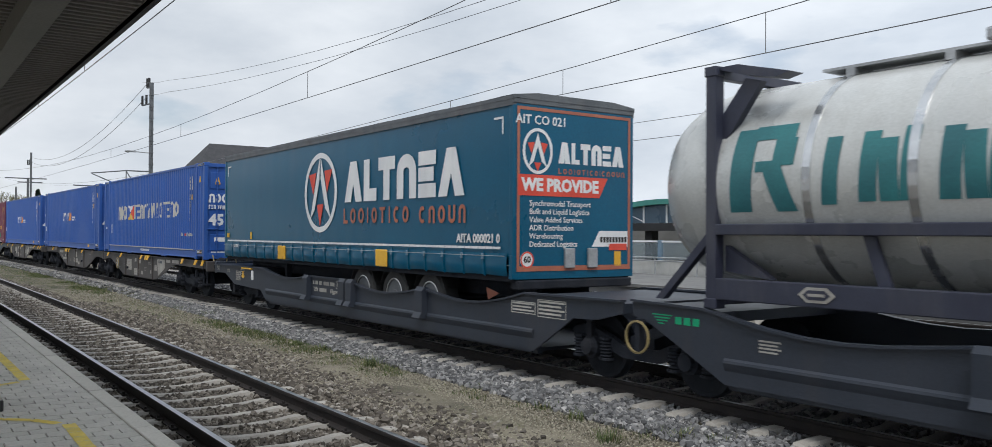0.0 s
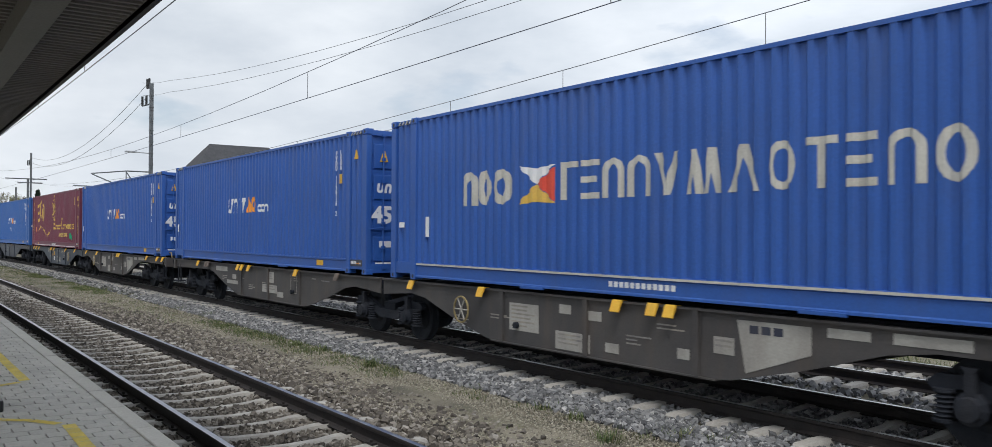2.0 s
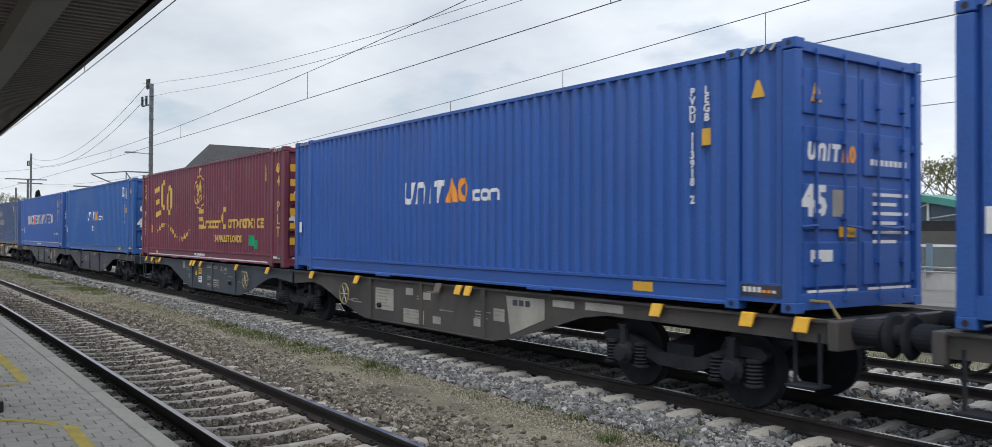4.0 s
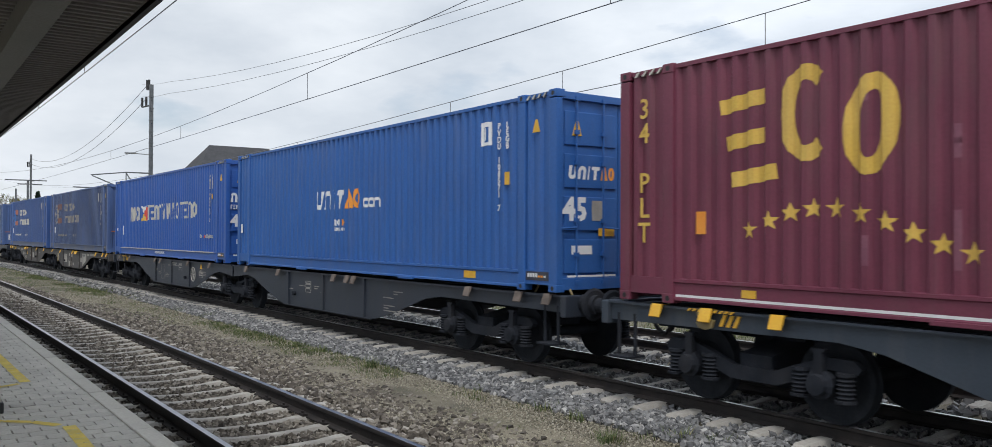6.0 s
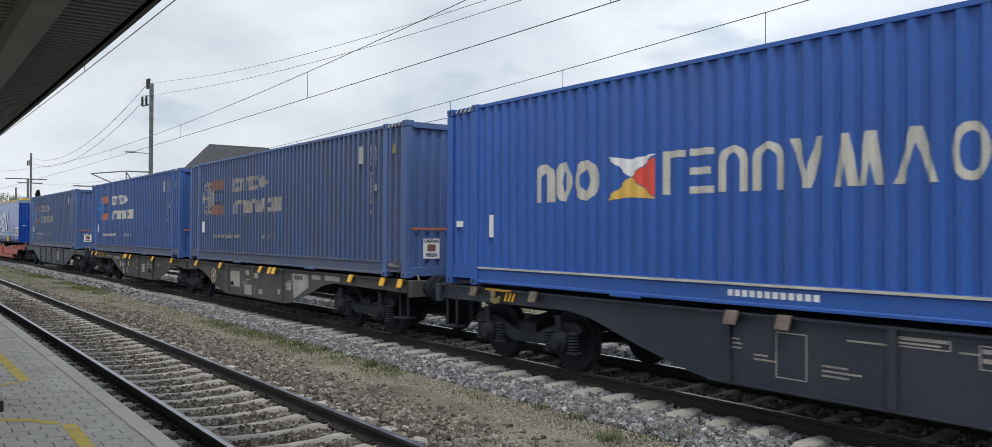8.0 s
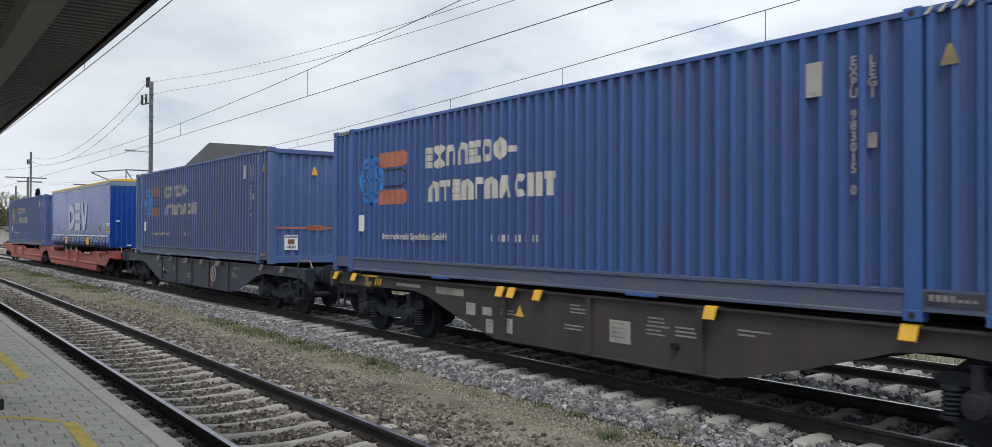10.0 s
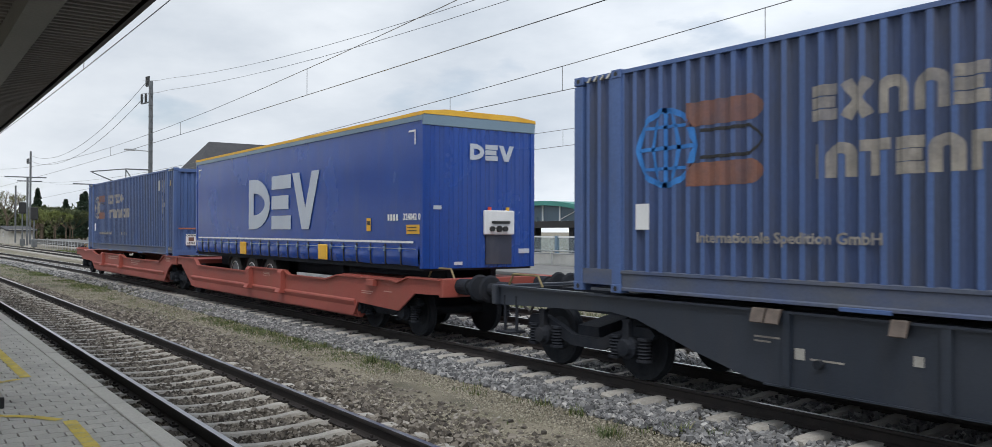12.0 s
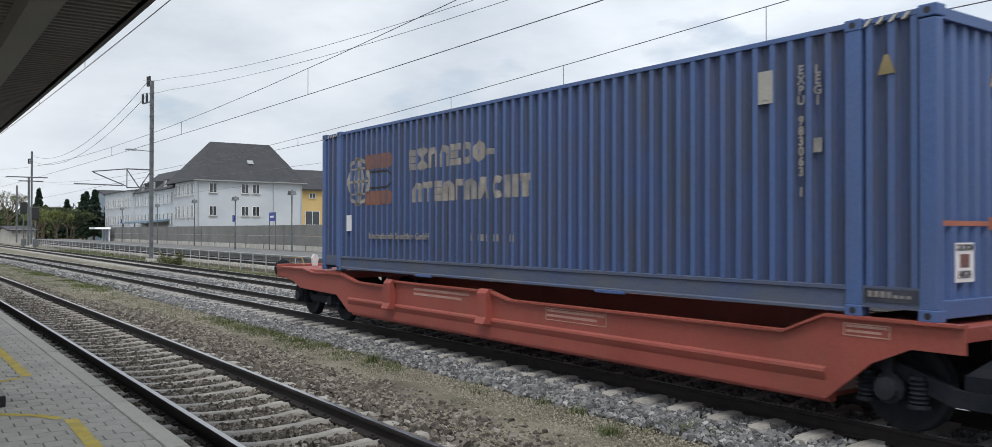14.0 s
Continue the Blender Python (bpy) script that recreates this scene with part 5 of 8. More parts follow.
def door_words(t, flag):
    x = HL - 0.034
    lettering("45", 0.46, M_WHITE, t, on_end(x, -0.88, 1.20), 0.02, "size_lettering")
    if flag:
        plate_row(t, ROW_PO, -1.12, -0.50, 1.74, 0.27, 0.07, M_WHITE, x, "x", "", 0.08)
        plate_row(t, ROW_FERRY, -1.12, -0.10, 1.54, 0.13, 0.024, M_WHITE, x, "x", "", 0.24)
    else:
        plate_row(t, ROW_UNIT, -1.02, -0.42, 1.66, 0.20, 0.055, M_WHITE, x, "x", "", 0.14, 0.14)
        plate_row(t, [("peak", 1.0), ("ring", 0.9)], -0.38, -0.10, 1.66, 0.20, 0.05, M_ORANGE, x, "x", "", 0.1)
    if flag:
        for y0, y1, z0, z1, m in ((-0.42, -0.12, 1.92, 2.0, M_WHITE), (-0.3, -0.12, 1.82, 1.92, M_REDMARK), (-0.42, -0.2, 1.74, 1.82, M_GOLD)):
            end_flat(t, y0, y1, z0, z1, m, "emblem", "", x)
    for r in range(6):
        end_flat(t, 0.25, 0.25 + (0.5 if r % 2 else 0.75), 1.30 - r * 0.11, 1.34 - r * 0.11, M_WHITE, "data_bar", "", x)
    for i in range(8):
        end_flat(t, 0.20 + i * 0.1, 0.27 + i * 0.1, 1.66, 1.73, M_WHITE, "address_bar", "", x)
    end_flat(t, -0.42, -0.10, 0.82, 0.94, M_YELLOW, "sticker", "yellow label", x)
    end_flat(t, -0.95, -0.55, 0.55, 0.68, M_WHITE, "sticker", "white label", x)
    end_flat(t, -0.55, -0.32, 1.05, 1.35, M_DIRTY_PLATE, "data_plate", "", x)
    for y0, y1 in ((-1.05, -0.1), (0.1, 1.0)):
        end_flat(t, y0, y1, 0.215, 0.245, M_WHITE, "reflective_strip", "white reflective strip", HL - 0.004)


def panel_bars(t, x0, x1, z0, z1, mat, frame_it, rows, y=-1.263):
    if frame_it:
        for a, b, c, d in ((x0, x1, z1 - 0.012, z1), (x0, x1, z0, z0 + 0.012), (x0, x0 + 0.012, z0, z1), (x1 - 0.012, x1, z0, z1)):
            flat(t, a, b, c, d, mat, "marking_frame", "painted frame line", y)
    for r in range(rows):
        h = (z1 - z0) / (rows + 0.6)
        flat(t, x0 + 0.03, x1 - 0.03 - (0.12 * (x1 - x0) if r % 2 else 0), z1 - h * (r + 0.85), z1 - h * (r + 0.35), mat, "marking_bar", "painted marking line", y)


def rope_hook(t, x):
    """A striped rope hook under the sill's flange."""
    for k in range(9):
        bm = bmn()
        prism(bm, [(x - 0.36 + k * 0.08, 1.115), (x - 0.32 + k * 0.08, 1.115), (x - 0.28 + k * 0.08, 1.148), (x - 0.32 + k * 0.08, 1.148)], "y", -1.236, -1.217)
        part("hazard_stripe", bm, M_YELLOW, t, "yellow stripe on the flange")
    bm = bmn()
    prism(bm, [(x - 0.20, 1.11), (x - 0.06, 1.11), (x - 0.09, 1.0), (x + 0.0, 0.99), (x + 0.03, 1.04), (x + 0.07, 1.03), (x + 0.04, 0.94), (x - 0.06, 0.91), (x - 0.16, 0.93), (x - 0.20, 0.99), (x - 0.14, 1.0)], "y", -1.25, -1.215)
    part("rope_hook", bm, M_DULL_YELLOW, t, "yellow cast rope hook")
    for k in range(3):
        bm = bmn()
        prism(bm, [(x + 0.10 + k * 0.10, 0.96), (x + 0.15 + k * 0.10, 0.96), (x + 0.22 + k * 0.10, 1.10), (x + 0.17 + k * 0.10, 1.10)], "y", -1.19, -1.176)
        part("hazard_stripe", bm, M_YELLOW, t, "yellow diagonal stripe")


def warning_mark(t, x, z):
    bm = bmn()
    prism(bm, [(x - 0.10, z), (x + 0.10, z), (x, z + 0.17)], "y", -1.182, -1.175)
    part("warning_triangle", bm, M_YELLOW, t, "yellow warning triangle")


def add_load(t, centre, z=DECK, across=0.0):
    MOVERS.append((t, centre, z, across))


WAGON_L = "grey steel container wagon section with fish-bellied sills"
PLAIN = M_DIRTY_PLATE
PAIRS = [(-40.6, M_WAGON, M_WAGON, 0.85, 0.75), (-70.55, M_WAGON, M_WAGON_SLATE, 0.7, 0.95), (-100.3, M_WAGON_DARK, M_WAGON_DARK, 0.15, 0.25), (-130.15, M_WAGON, M_WAGON_BROWN, 0.9, 0.95)]
for i, (joint, m1, m2, c1, c2) in enumerate(PAIRS):
    for m, mt, col in ((1, m1, c1), (-1, m2, c2)):
        pt = [(m * x, z, w, h, PLAIN) for x, z, w, h in ((-1.44, 0.75, 0.74, 0.42), (-0.46, 0.95, 0.26, 0.13), (0.14, 0.90, 0.34, 0.13), (-0.30, 0.50, 0.75, 0.26), (0.52, 0.50, 0.26, 0.13), (1.79, 0.57, 0.20, 0.13), (2.41, 0.74, 0.30, 0.2), (4.0, 1.02, 0.48, 0.10), (4.85, 1.03, 0.75, 0.11))]
        fl = [-4.79, -2.51, 0.68, 1.33, 1.63, 5.9, 7.3, 8.0]
        if mt is M_WAGON_SLATE:
            pt = [(-1.2, 0.855, 0.32, 0.19, M_YELLOW), (-1.2, 0.60, 0.32, 0.19, M_WHITE), (-2.93, 1.0, 0.26, 0.22, M_DIRTY_PLATE)]
            fl = [1.91, 1.61, 0.94, -2.28, -4.6, 5.6, 6.6, 7.4]
        elif mt is M_WAGON_DARK:
            pt = [(-m * 0.6, 0.72, 0.24, 0.30, M_BLACK), (m * 1.5, 0.75, 0.14, 0.13, PLAIN), (m * 2.9, 0.93, 0.16, 0.13, M_YELLOW)]
        wx, frames = (-3.08 if m == 1 else 3.0) if mt is not M_WAGON_DARK else None, []
        if m == -1 and i == 0:
            pt = [(x, z, w, h, PLAIN) for x, z, w, h in ((0.15, 0.90, 0.39, 0.27), (0.07, 0.61, 1.0, 0.20), (0.78, 0.50, 0.40, 0.13), (-2.6, 0.80, 0.30, 0.13), (-3.7, 0.99, 1.0, 0.13), (-2.75, 0.65, 0.9, 0.10))]
            fl, wx, frames = [5.73, 4.95, 4.75, 2.11, 1.8, 1.27, -1.91, -4.14], False, [(1.44, 1.81, 0.58, 1.07)]
        elif m == -1 and i == 3:
            pt = [(-2.5, 0.735, 0.27, 0.13, PLAIN), (-2.43, 0.50, 0.20, 0.22, PLAIN), (-1.93, 0.55, 0.25, 0.23, PLAIN), (-3.65, 0.99, 0.9, 0.12, M_FADED), (-2.98, 0.74, 0.27, 0.2, PLAIN), (-5.1, 1.02, 0.9, 0.06, M_FADED), (0.6, 0.7, 0.4, 0.3, PLAIN)]
            fl, wx = [8.1, 7.24, 2.04, 1.74, 1.08, -2.2, -4.6], False
        elif m == 1 and i == 2:
            pt, wx, frames = [], False, [(-1.0, -0.68, 0.68, 0.94)]
        elif m == -1 and i == 2:
            pt, fl, wx = [], [1.9, 1.2, -2.01, -4.2, 5.6, 7.2], 2.63
            frames = [(-1.35, -0.96, 0.47, 0.97), (2.96, 3.33, 0.68, 0.86), (0.0, 0.55, 0.96, 1.06), (0.80, 1.16, 0.83, 1.05)]
        wg = flat_wagon("container_wagon", WAGON_L if mt in (M_WAGON, M_WAGON_BROWN) else "dark painted container wagon section with fish-bellied sills", mt, 10 * i + m, m, -6.0, 8.36, None, 6.07, 2.5, 1.9, col, 3, wx, pt, fl)
        for x0, x1, z0, z1 in frames:
            panel_bars(wg, x0, x1, z0, z1, M_DIRTY_PLATE, True, 0 if z1 - z0 > 0.3 else 2, -1.175)
        if m == -1 and i > 0:
            rope_hook(wg, m * 6.55)
            warning_mark(wg, 3.17 if i == 2 else -1.62, 0.94 if i == 2 else 0.72)
        if mt is M_WAGON_SLATE:
            for x0, x1, z0, z1, rows in ((-0.59, 0.52, 0.95, 1.05, 2), (0.66, 0.95, 0.93, 1.07, 0), (1.01, 1.27, 0.86, 1.06, 1), (-0.49, -0.20, 0.62, 0.74, 1), (-0.49, -0.20, 0.42, 0.52, 1), (-0.03, 0.59, 0.44, 0.66, 3), (-2.45, -2.22, 0.55, 0.74, 2)):
                panel_bars(wg, x0, x1, z0, z1, M_DIRTY_PLATE, rows != 2, rows, -1.175)
            lettering("GE", 0.11, M_DIRTY_PLATE, wg, on_side(0.80, -1.177, 1.0), 0.003, "type_lettering")
        if mt is M_WAGON and m == 1:
            bm = bmn()
            prism(bm, [(m * 2.72, 0.46), (m * 2.60, 1.06), (m * 3.57, 1.06), (m * 3.57, 0.76)], "y", -1.1790, -1.1745)
            ow = part("owner_panel", bm, PLAIN, wg, "large pale owner panel")
            for k in range(3):
                bm = bmn()
                box(bm, m * 3.0 + k * 0.16 - 0.22, m * 3.0 + k * 0.16 - 0.10, -1.1815, -1.1795, 0.92, 1.01)
                part("name_block", bm, M_NAVY, ow)
        MOVERS.append((wg, joint + m * 6.07, 0.0))
        if m == 1:
            bogie(wg, -6.07)
wg = flat_wagon("container_wagon", "long dark brown container wagon with deep belly sills", M_WAGON_DARK, 77, 1, -8.9, 8.9, -6.9, 6.9, 3.95, 1.8, 0.0, 5, 2.36, [(1.95, 0.62, 0.28, 0.46, M_EMBER), (-2.0, 0.78, 0.10, 0.10, PLAIN), (-3.3, 0.70, 0.12, 0.12, PLAIN)], [-3.78, -3.58, -2.15, -0.53, -0.33, 1.2, 2.61, 2.81, 6.2, 7.6])
for x in (-1.05, 1.04):
    bm = bmn()
    lathe(bm, [(-1.1765, 0.09), (-1.1725, 0.09)], "y", 16, (x, 0, 0.80))
    part("sill_opening", bm, M_BLACK, wg, "round dark opening in the sill")
MOVERS.append((wg, -155.0, 0.0))

LOADS = [("p", -33.23, "FMBU 009059 1", "LEGB"), ("u", -48.0, "PVDU 113918 2", "LEGB"), ("u", -63.4, "PVDU 113918 2", "LEGB"), ("e", -77.8, "", ""), ("v", -92.85, "PVDU 108571 7", "LEGB"),
         ("p", -107.55, "FMBU 008403 2", "LEG1"), ("x", -122.7, "EXPU 983015 0", "LEG1"), ("y", -137.6, "EXPU 983015 0", "LEG1"), ("w", -155.05, "EXPU 983015 0", "LEG1"), ("z", -189.1, "EXPU 983063 1", "LEG1")]
for kind, c, num, leg in LOADS:
    if kind == "p":
        ct = container("shipping_container", "blue corrugated 45-foot container with cream name blocks and flag emblem", M_BLUE)
        side_words_p(ct, num, leg)
        door_words(ct, True)
    elif kind in "uv":
        ct = container("shipping_container", "blue corrugated 45-foot container with white and orange name blocks", M_BLUE if kind == "u" else M_BLUE_LIGHT)
        side_words_u(ct, num, leg, 2.0 if kind == "u" else 1.72, kind == "v")
        door_words(ct, False)
    elif kind == "e":
        ct = container("shipping_container", "maroon corrugated 45-foot container with golden lettering and stars", M_MAROON)
        side_words_e(ct)
        door_words(ct, False)
    else:
        ct = container("shipping_container", "weathered blue container with worn cream name blocks and arrow emblem", M_BLUE_WORN if kind == "y" else M_BLUE_DULL, doors=False, fold_tone=M_BLUE_WORN_SHADE if kind == "y" else M_BLUE_GRIME_SHADE, mark=M_DULL_YELLOW)
        side_words_x(ct, num, leg, 2 if kind == "y" else 1, "blue" if kind in "yw" else "worn")
    add_load(ct, c, DECK - 0.04 if kind == "z" else DECK)


def pocket_section(name, label, mat, top, bot, rib, stan, posts, bogies, heads):
    """Half of an articulated pocket wagon. top, bot: outline of the side sill; rib: reach of the lower ledge; stan: stanchions."""
    t = thing(name, label, "pocket wagon", "pocket wagon sections")
    for s in (-1, 1):
        bm = bmn()
        prism(bm, top + bot[::-1], "y", s * 1.24 - 0.02, s * 1.24 + 0.02)
        part("side_sill", bm, mat, t)
        bm = bmn()
        for (xa, za), (xb, zb) in zip(top, top[1:]):
            prism(bm, [(xa, za - 0.025), (xa, za + 0.004), (xb, zb + 0.004), (xb, zb - 0.025)], "y", *sorted((s * 1.20, s * 1.31)))
        part("sill_cap", bm, mat, t)
        bm = bmn()
        prism(bm, [(s * 1.25, 0.62), (s * 1.285, 0.585), (s * 1.292, 0.555), (s * 1.275, 0.50), (s * 1.17, 0.23), (s * 1.08, 0.23), (s * 1.08, 0.30)], "x", *rib)
        part("lower_ledge", bm, mat, t)
        for x in stan:
            bm = bmn()
            prism(bm, [(s * 1.25, 1.06), (s * 1.32, 1.07), (s * 1.38, 1.0), (s * 1.38, 0.62), (s * 1.44, 0.52), (s * 1.25, 0.50)], "x", x - 0.13, x + 0.13)
            part("stanchion", bm, mat, t)
    bm = bmn()
    box(bm, rib[0] + 0.1, rib[1] - 0.1, -1.22, 1.22, 0.25, 0.30)
    part("pocket_floor", bm, mat, t)
    for xa, xb in posts:
        bm = bmn()
        box(bm, xa, xb, -1.22, 1.22, 0.98, 1.11)
        part("end_deck", bm, mat, t)
    for x in bogies:
        bogie(t, x)
    for s, x in heads:
        bm = bmn()
        box(bm, x - 0.07, x + 0.07, -1.26, 1.26, 0.84, 1.17, 0.015)
        part("headstock", bm, mat, t)
        buffers(t, x + s * 0.07, s, mat)
        bm = bmn()
        handrail(bm, x - s * 0.9, s, -0.95, 1.16)
        part("shunter_handrail", bm, M_DULL_YELLOW, t, "dull yellow tubular handrail")
    return t


# red pair: leading half under the trailer, trailing half under the last container
C0 = -173.6
r1 = pocket_section("pocket_wagon", "red steel pocket wagon section with sunken side sills", M_RED,
                    [(x - C0, z) for x, z in ((-181.75, 1.15), (-179.85, 1.15), (-179.5, 0.95), (-175.1, 0.93), (-174.95, 1.06), (-172.6, 1.06), (-172.3, 0.96), (-170.2, 0.96), (-169.6, 1.08), (-167.3, 1.08), (-167.0, 1.05), (-166.6, 1.16), (-165.5, 1.16))],
                    [(x - C0, z) for x, z in ((-181.75, 0.92), (-181.4, 0.92), (-180.8, 0.60), (-180.2, 0.28), (-168.9, 0.28), (-168.7, 0.55), (-167.0, 0.50), (-166.4, 0.86), (-165.5, 0.88))],
                    (-180.2 - C0, -168.8 - C0), (-174.9 - C0, -172.7 - C0), ((-181.7 - C0, -179.9 - C0), (-169.5 - C0, -165.5 - C0)), (-181.9 - C0, -167.9 - C0), ((1, -165.5 - C0),))
MOVERS.append((r1, C0, 0.0))
panel_bars(r1, -168.55 - C0, -168.0 - C0, 0.72, 0.82, M_PINK_MARK, False, 2)
panel_bars(r1, -174.0 - C0, -173.6 - C0, 0.86, 0.96, M_PINK_MARK, True, 1)
panel_bars(r1, -167.6 - C0, -167.2 - C0, 0.80, 0.86, M_PINK_MARK, False, 1)
bm = bmn()
box(bm, -168.15 - C0, -167.85 - C0, -1.36, -1.26, 0.92, 1.05, 0.01)
part("lashing_box", bm, M_RED, r1)
C1 = -190.3
r2 = pocket_section("pocket_wagon", "red steel pocket wagon section carrying a weathered container", M_RED,
                    [(x - C1, z) for x, z in ((-198.6, 1.12), (-196.9, 1.12), (-196.4, 1.05), (-194.9, 1.08), (-194.2, 0.95), (-192.9, 0.93), (-192.7, 1.04), (-189.4, 1.03), (-188.9, 0.93), (-183.9, 0.94), (-183.4, 1.15), (-182.0, 1.15))],
                    [(x - C1, z) for x, z in ((-198.6, 0.90), (-197.6, 0.80), (-197.2, 0.66), (-195.2, 0.62), (-194.6, 0.30), (-183.4, 0.28), (-182.9, 0.70), (-182.5, 0.88), (-182.0, 0.88))],
                    (-194.6 - C1, -183.4 - C1), (-192.7 - C1, -189.5 - C1), ((-198.5 - C1, -195.0 - C1), (-183.4 - C1, -182.05 - C1)), (-196.6 - C1,), ((-1, -198.6 - C1),))
MOVERS.append((r2, C1, 0.0))
panel_bars(r2, -191.9 - C1, -190.0 - C1, 0.76, 0.98, M_PINK_MARK, False, 2)
panel_bars(r2, -188.0 - C1, -186.7 - C1, 0.70, 0.88, M_PINK_MARK, True, 2)
panel_bars(r2, -183.2 - C1, -182.7 - C1, 0.95, 1.08, M_PINK_MARK, True, 2)
bm = bmn()
prism(bm, [(-0.55, 1.13), (-0.45, 1.13), (-0.42, 1.33), (-0.47, 1.42), (-0.53, 1.42), (-0.58, 1.33)], "x", -198.15 - C1, -198.05 - C1)
part("tail_signal", bm, M_WHITE, r2, "white tail signal plate")
# dark pair with curved sills: trailing half under the trailer, leading half under the tank
C2 = -16.6


def scallop(xa, xb, za, zb, sag, n=7):
    return [(xa + (xb - xa) * i / n, za + (zb - za) * i / n - sag * math.sin(math.pi * i / n)) for i in range(1, n)]


d1 = pocket_section("pocket_wagon", "dark grey steel pocket wagon section with scalloped side sills", M_WAGON_DARK,
                    [(x - C2, z) for x, z in [(-25.27, 1.10), (-21.4, 1.13)] + scallop(-21.4, -18.5, 1.13, 1.05, 0.14) + [(-18.5, 1.05), (-16.5, 1.05)] + scallop(-16.5, -13.4, 1.05, 1.05, 0.17) + [(-13.4, 1.05)] + scallop(-13.4, -10.4, 1.05, 1.13, 0.18) + [(-10.4, 1.14), (-8.3, 1.16)]],
                    [(x - C2, z) for x, z in ((-25.27, 0.87), (-24.4, 0.88), (-23.6, 0.60), (-21.6, 0.55), (-21.2, 0.30), (-10.2, 0.28), (-9.3, 0.84), (-8.8, 0.86), (-8.3, 0.98))],
                    (-21.2 - C2, -10.2 - C2), (-18.5 - C2, -16.6 - C2, -16.25 - C2, -13.4 - C2), ((-25.2 - C2, -21.6 - C2), (-10.3 - C2, -8.3 - C2)), (-22.9 - C2, -8.2 - C2), ((-1, -25.27 - C2),))
MOVERS.append((d1, C2, 0.0))
for a, b in ((-18.28, -18.20), (-18.14, -18.0), (-17.94, -17.80), (-17.70, -17.42), (-17.36, -17.14)):
    flat(d1, a - C2, b - C2, 0.87, 0.95, M_DIRTY_PLATE, "number_bar", "painted number bar", -1.263)
lettering("GE", 0.14, M_DIRTY_PLATE, d1, on_side(-16.93 - C2, -1.264, 0.91), 0.003, "type_lettering")
for a, b, c, d in ((-17.06, -16.80, 0.985, 0.997), (-17.06, -16.80, 0.823, 0.835), (-17.06, -17.048, 0.835, 0.985), (-16.812, -16.80, 0.835, 0.985)):
    flat(d1, a - C2, b - C2, c, d, M_DIRTY_PLATE, "marking_frame", "painted frame line", -1.263)
lettering("TEN", 0.13, M_DIRTY_PLATE, d1, on_side(-18.12 - C2, -1.264, 0.76), 0.003, "type_lettering")
flat(d1, -17.92 - C2, -17.55 - C2, 0.72, 0.80, M_DIRTY_PLATE, "owner_bar", "painted owner bar", -1.263)
lettering("Sdggmrss", 0.13, M_DIRTY_PLATE, d1, on_side(-17.12 - C2, -1.264, 0.755), 0.003, "type_lettering")
panel_bars(d1, -10.75 - C2, -10.15 - C2, 0.82, 1.0, M_CREAM, True, 3)
panel_bars(d1, -10.1 - C2, -9.45 - C2, 0.80, 1.06, M_CREAM, True, 4)
panel_bars(d1, -23.1 - C2, -22.8 - C2, 0.86, 1.05, M_DIRTY_PLATE, True, 3)
bm = bmn()
box(bm, -22.2 - C2, -22.1 - C2, -1.30, -1.255, 0.78, 1.02, 0.01)
part("destination_holder", bm, M_WHITE, d1, "pale label holder")
# marks near its trailing end: gauge bracket, lattice table, yellow lifting mark
panel_bars(d1, -8.51, -8.28, 0.93, 1.08, M_DIRTY_PLATE, True, 2)
for a, b, c, d in ((-7.60, -7.585, 0.90, 1.0), (-7.395, -7.38, 0.88, 0.98), (-7.585, -7.395, 0.925, 0.94)):
    flat(d1, a, b, c, d, M_DIRTY_PLATE, "bracket_mark", "painted length bracket", -1.263)
for a, b in ((-7.56, -7.52), (-7.50, -7.45), (-7.43, -7.40)):
    flat(d1, a, b, 0.96, 1.0, M_DIRTY_PLATE, "length_bar", "", -1.263)
for k in range(7):
    flat(d1, -6.85 + k * 0.055, -6.838 + k * 0.055, 0.72, 0.97, M_DIRTY_PLATE, "table_line", "white table line", -1.263)
for k in range(6):
    flat(d1, -6.85, -6.508, 0.72 + k * 0.048, 0.735 + k * 0.048, M_DIRTY_PLATE, "table_line", "white table line", -1.2635)
bm = bmn()
prism(bm, [(-6.35, 0.98), (-6.25, 0.98), (-6.245, 0.87), (-6.18, 0.87), (-6.20, 0.82), (-6.30, 0.79), (-6.40, 0.82), (-6.42, 0.87), (-6.355, 0.87)], "y", -1.268, -1.262)
part("lifting_mark", bm, M_YELLOW, d1, "yellow painted lifting mark")
bm = bmn()
box(bm, -6.32, -5.6, -1.31, -1.25, 1.045, 1.085, 0.008)
part("grab_bar", bm, M_YELLOW, d1, "yellow bar on the sill")
C3 = -0.5
d2 = pocket_section("pocket_wagon", "dark grey steel pocket wagon section carrying a tank container", M_WAGON_DARK,
                    [(x - C3, z) for x, z in [(-8.1, 1.19), (-6.9, 1.16)] + scallop(-6.9, -3.8, 1.16, 1.06, 0.17) + [(-3.8, 1.05), (-1.4, 1.05)] + scallop(-1.4, 1.7, 1.05, 1.05, 0.17) + [(1.7, 1.05)] + scallop(1.7, 4.6, 1.05, 1.13, 0.16) + [(4.6, 1.14), (8.2, 1.14)]],
                    [(x - C3, z) for x, z in ((-8.1, 0.98), (-7.8, 0.90), (-7.3, 0.66), (-6.6, 0.30), (4.6, 0.28), (5.2, 0.58), (7.0, 0.6), (7.6, 0.88), (8.2, 0.92))],
                    (-6.6 - C3, 4.6 - C3), (-3.65 - C3, -1.5 - C3, 1.7 - C3), ((-8.05 - C3, -6.8 - C3), (4.6 - C3, 8.2 - C3)), (6.4 - C3,), ((1, 8.2 - C3),))
MOVERS.append((d2, C3, 0.0))
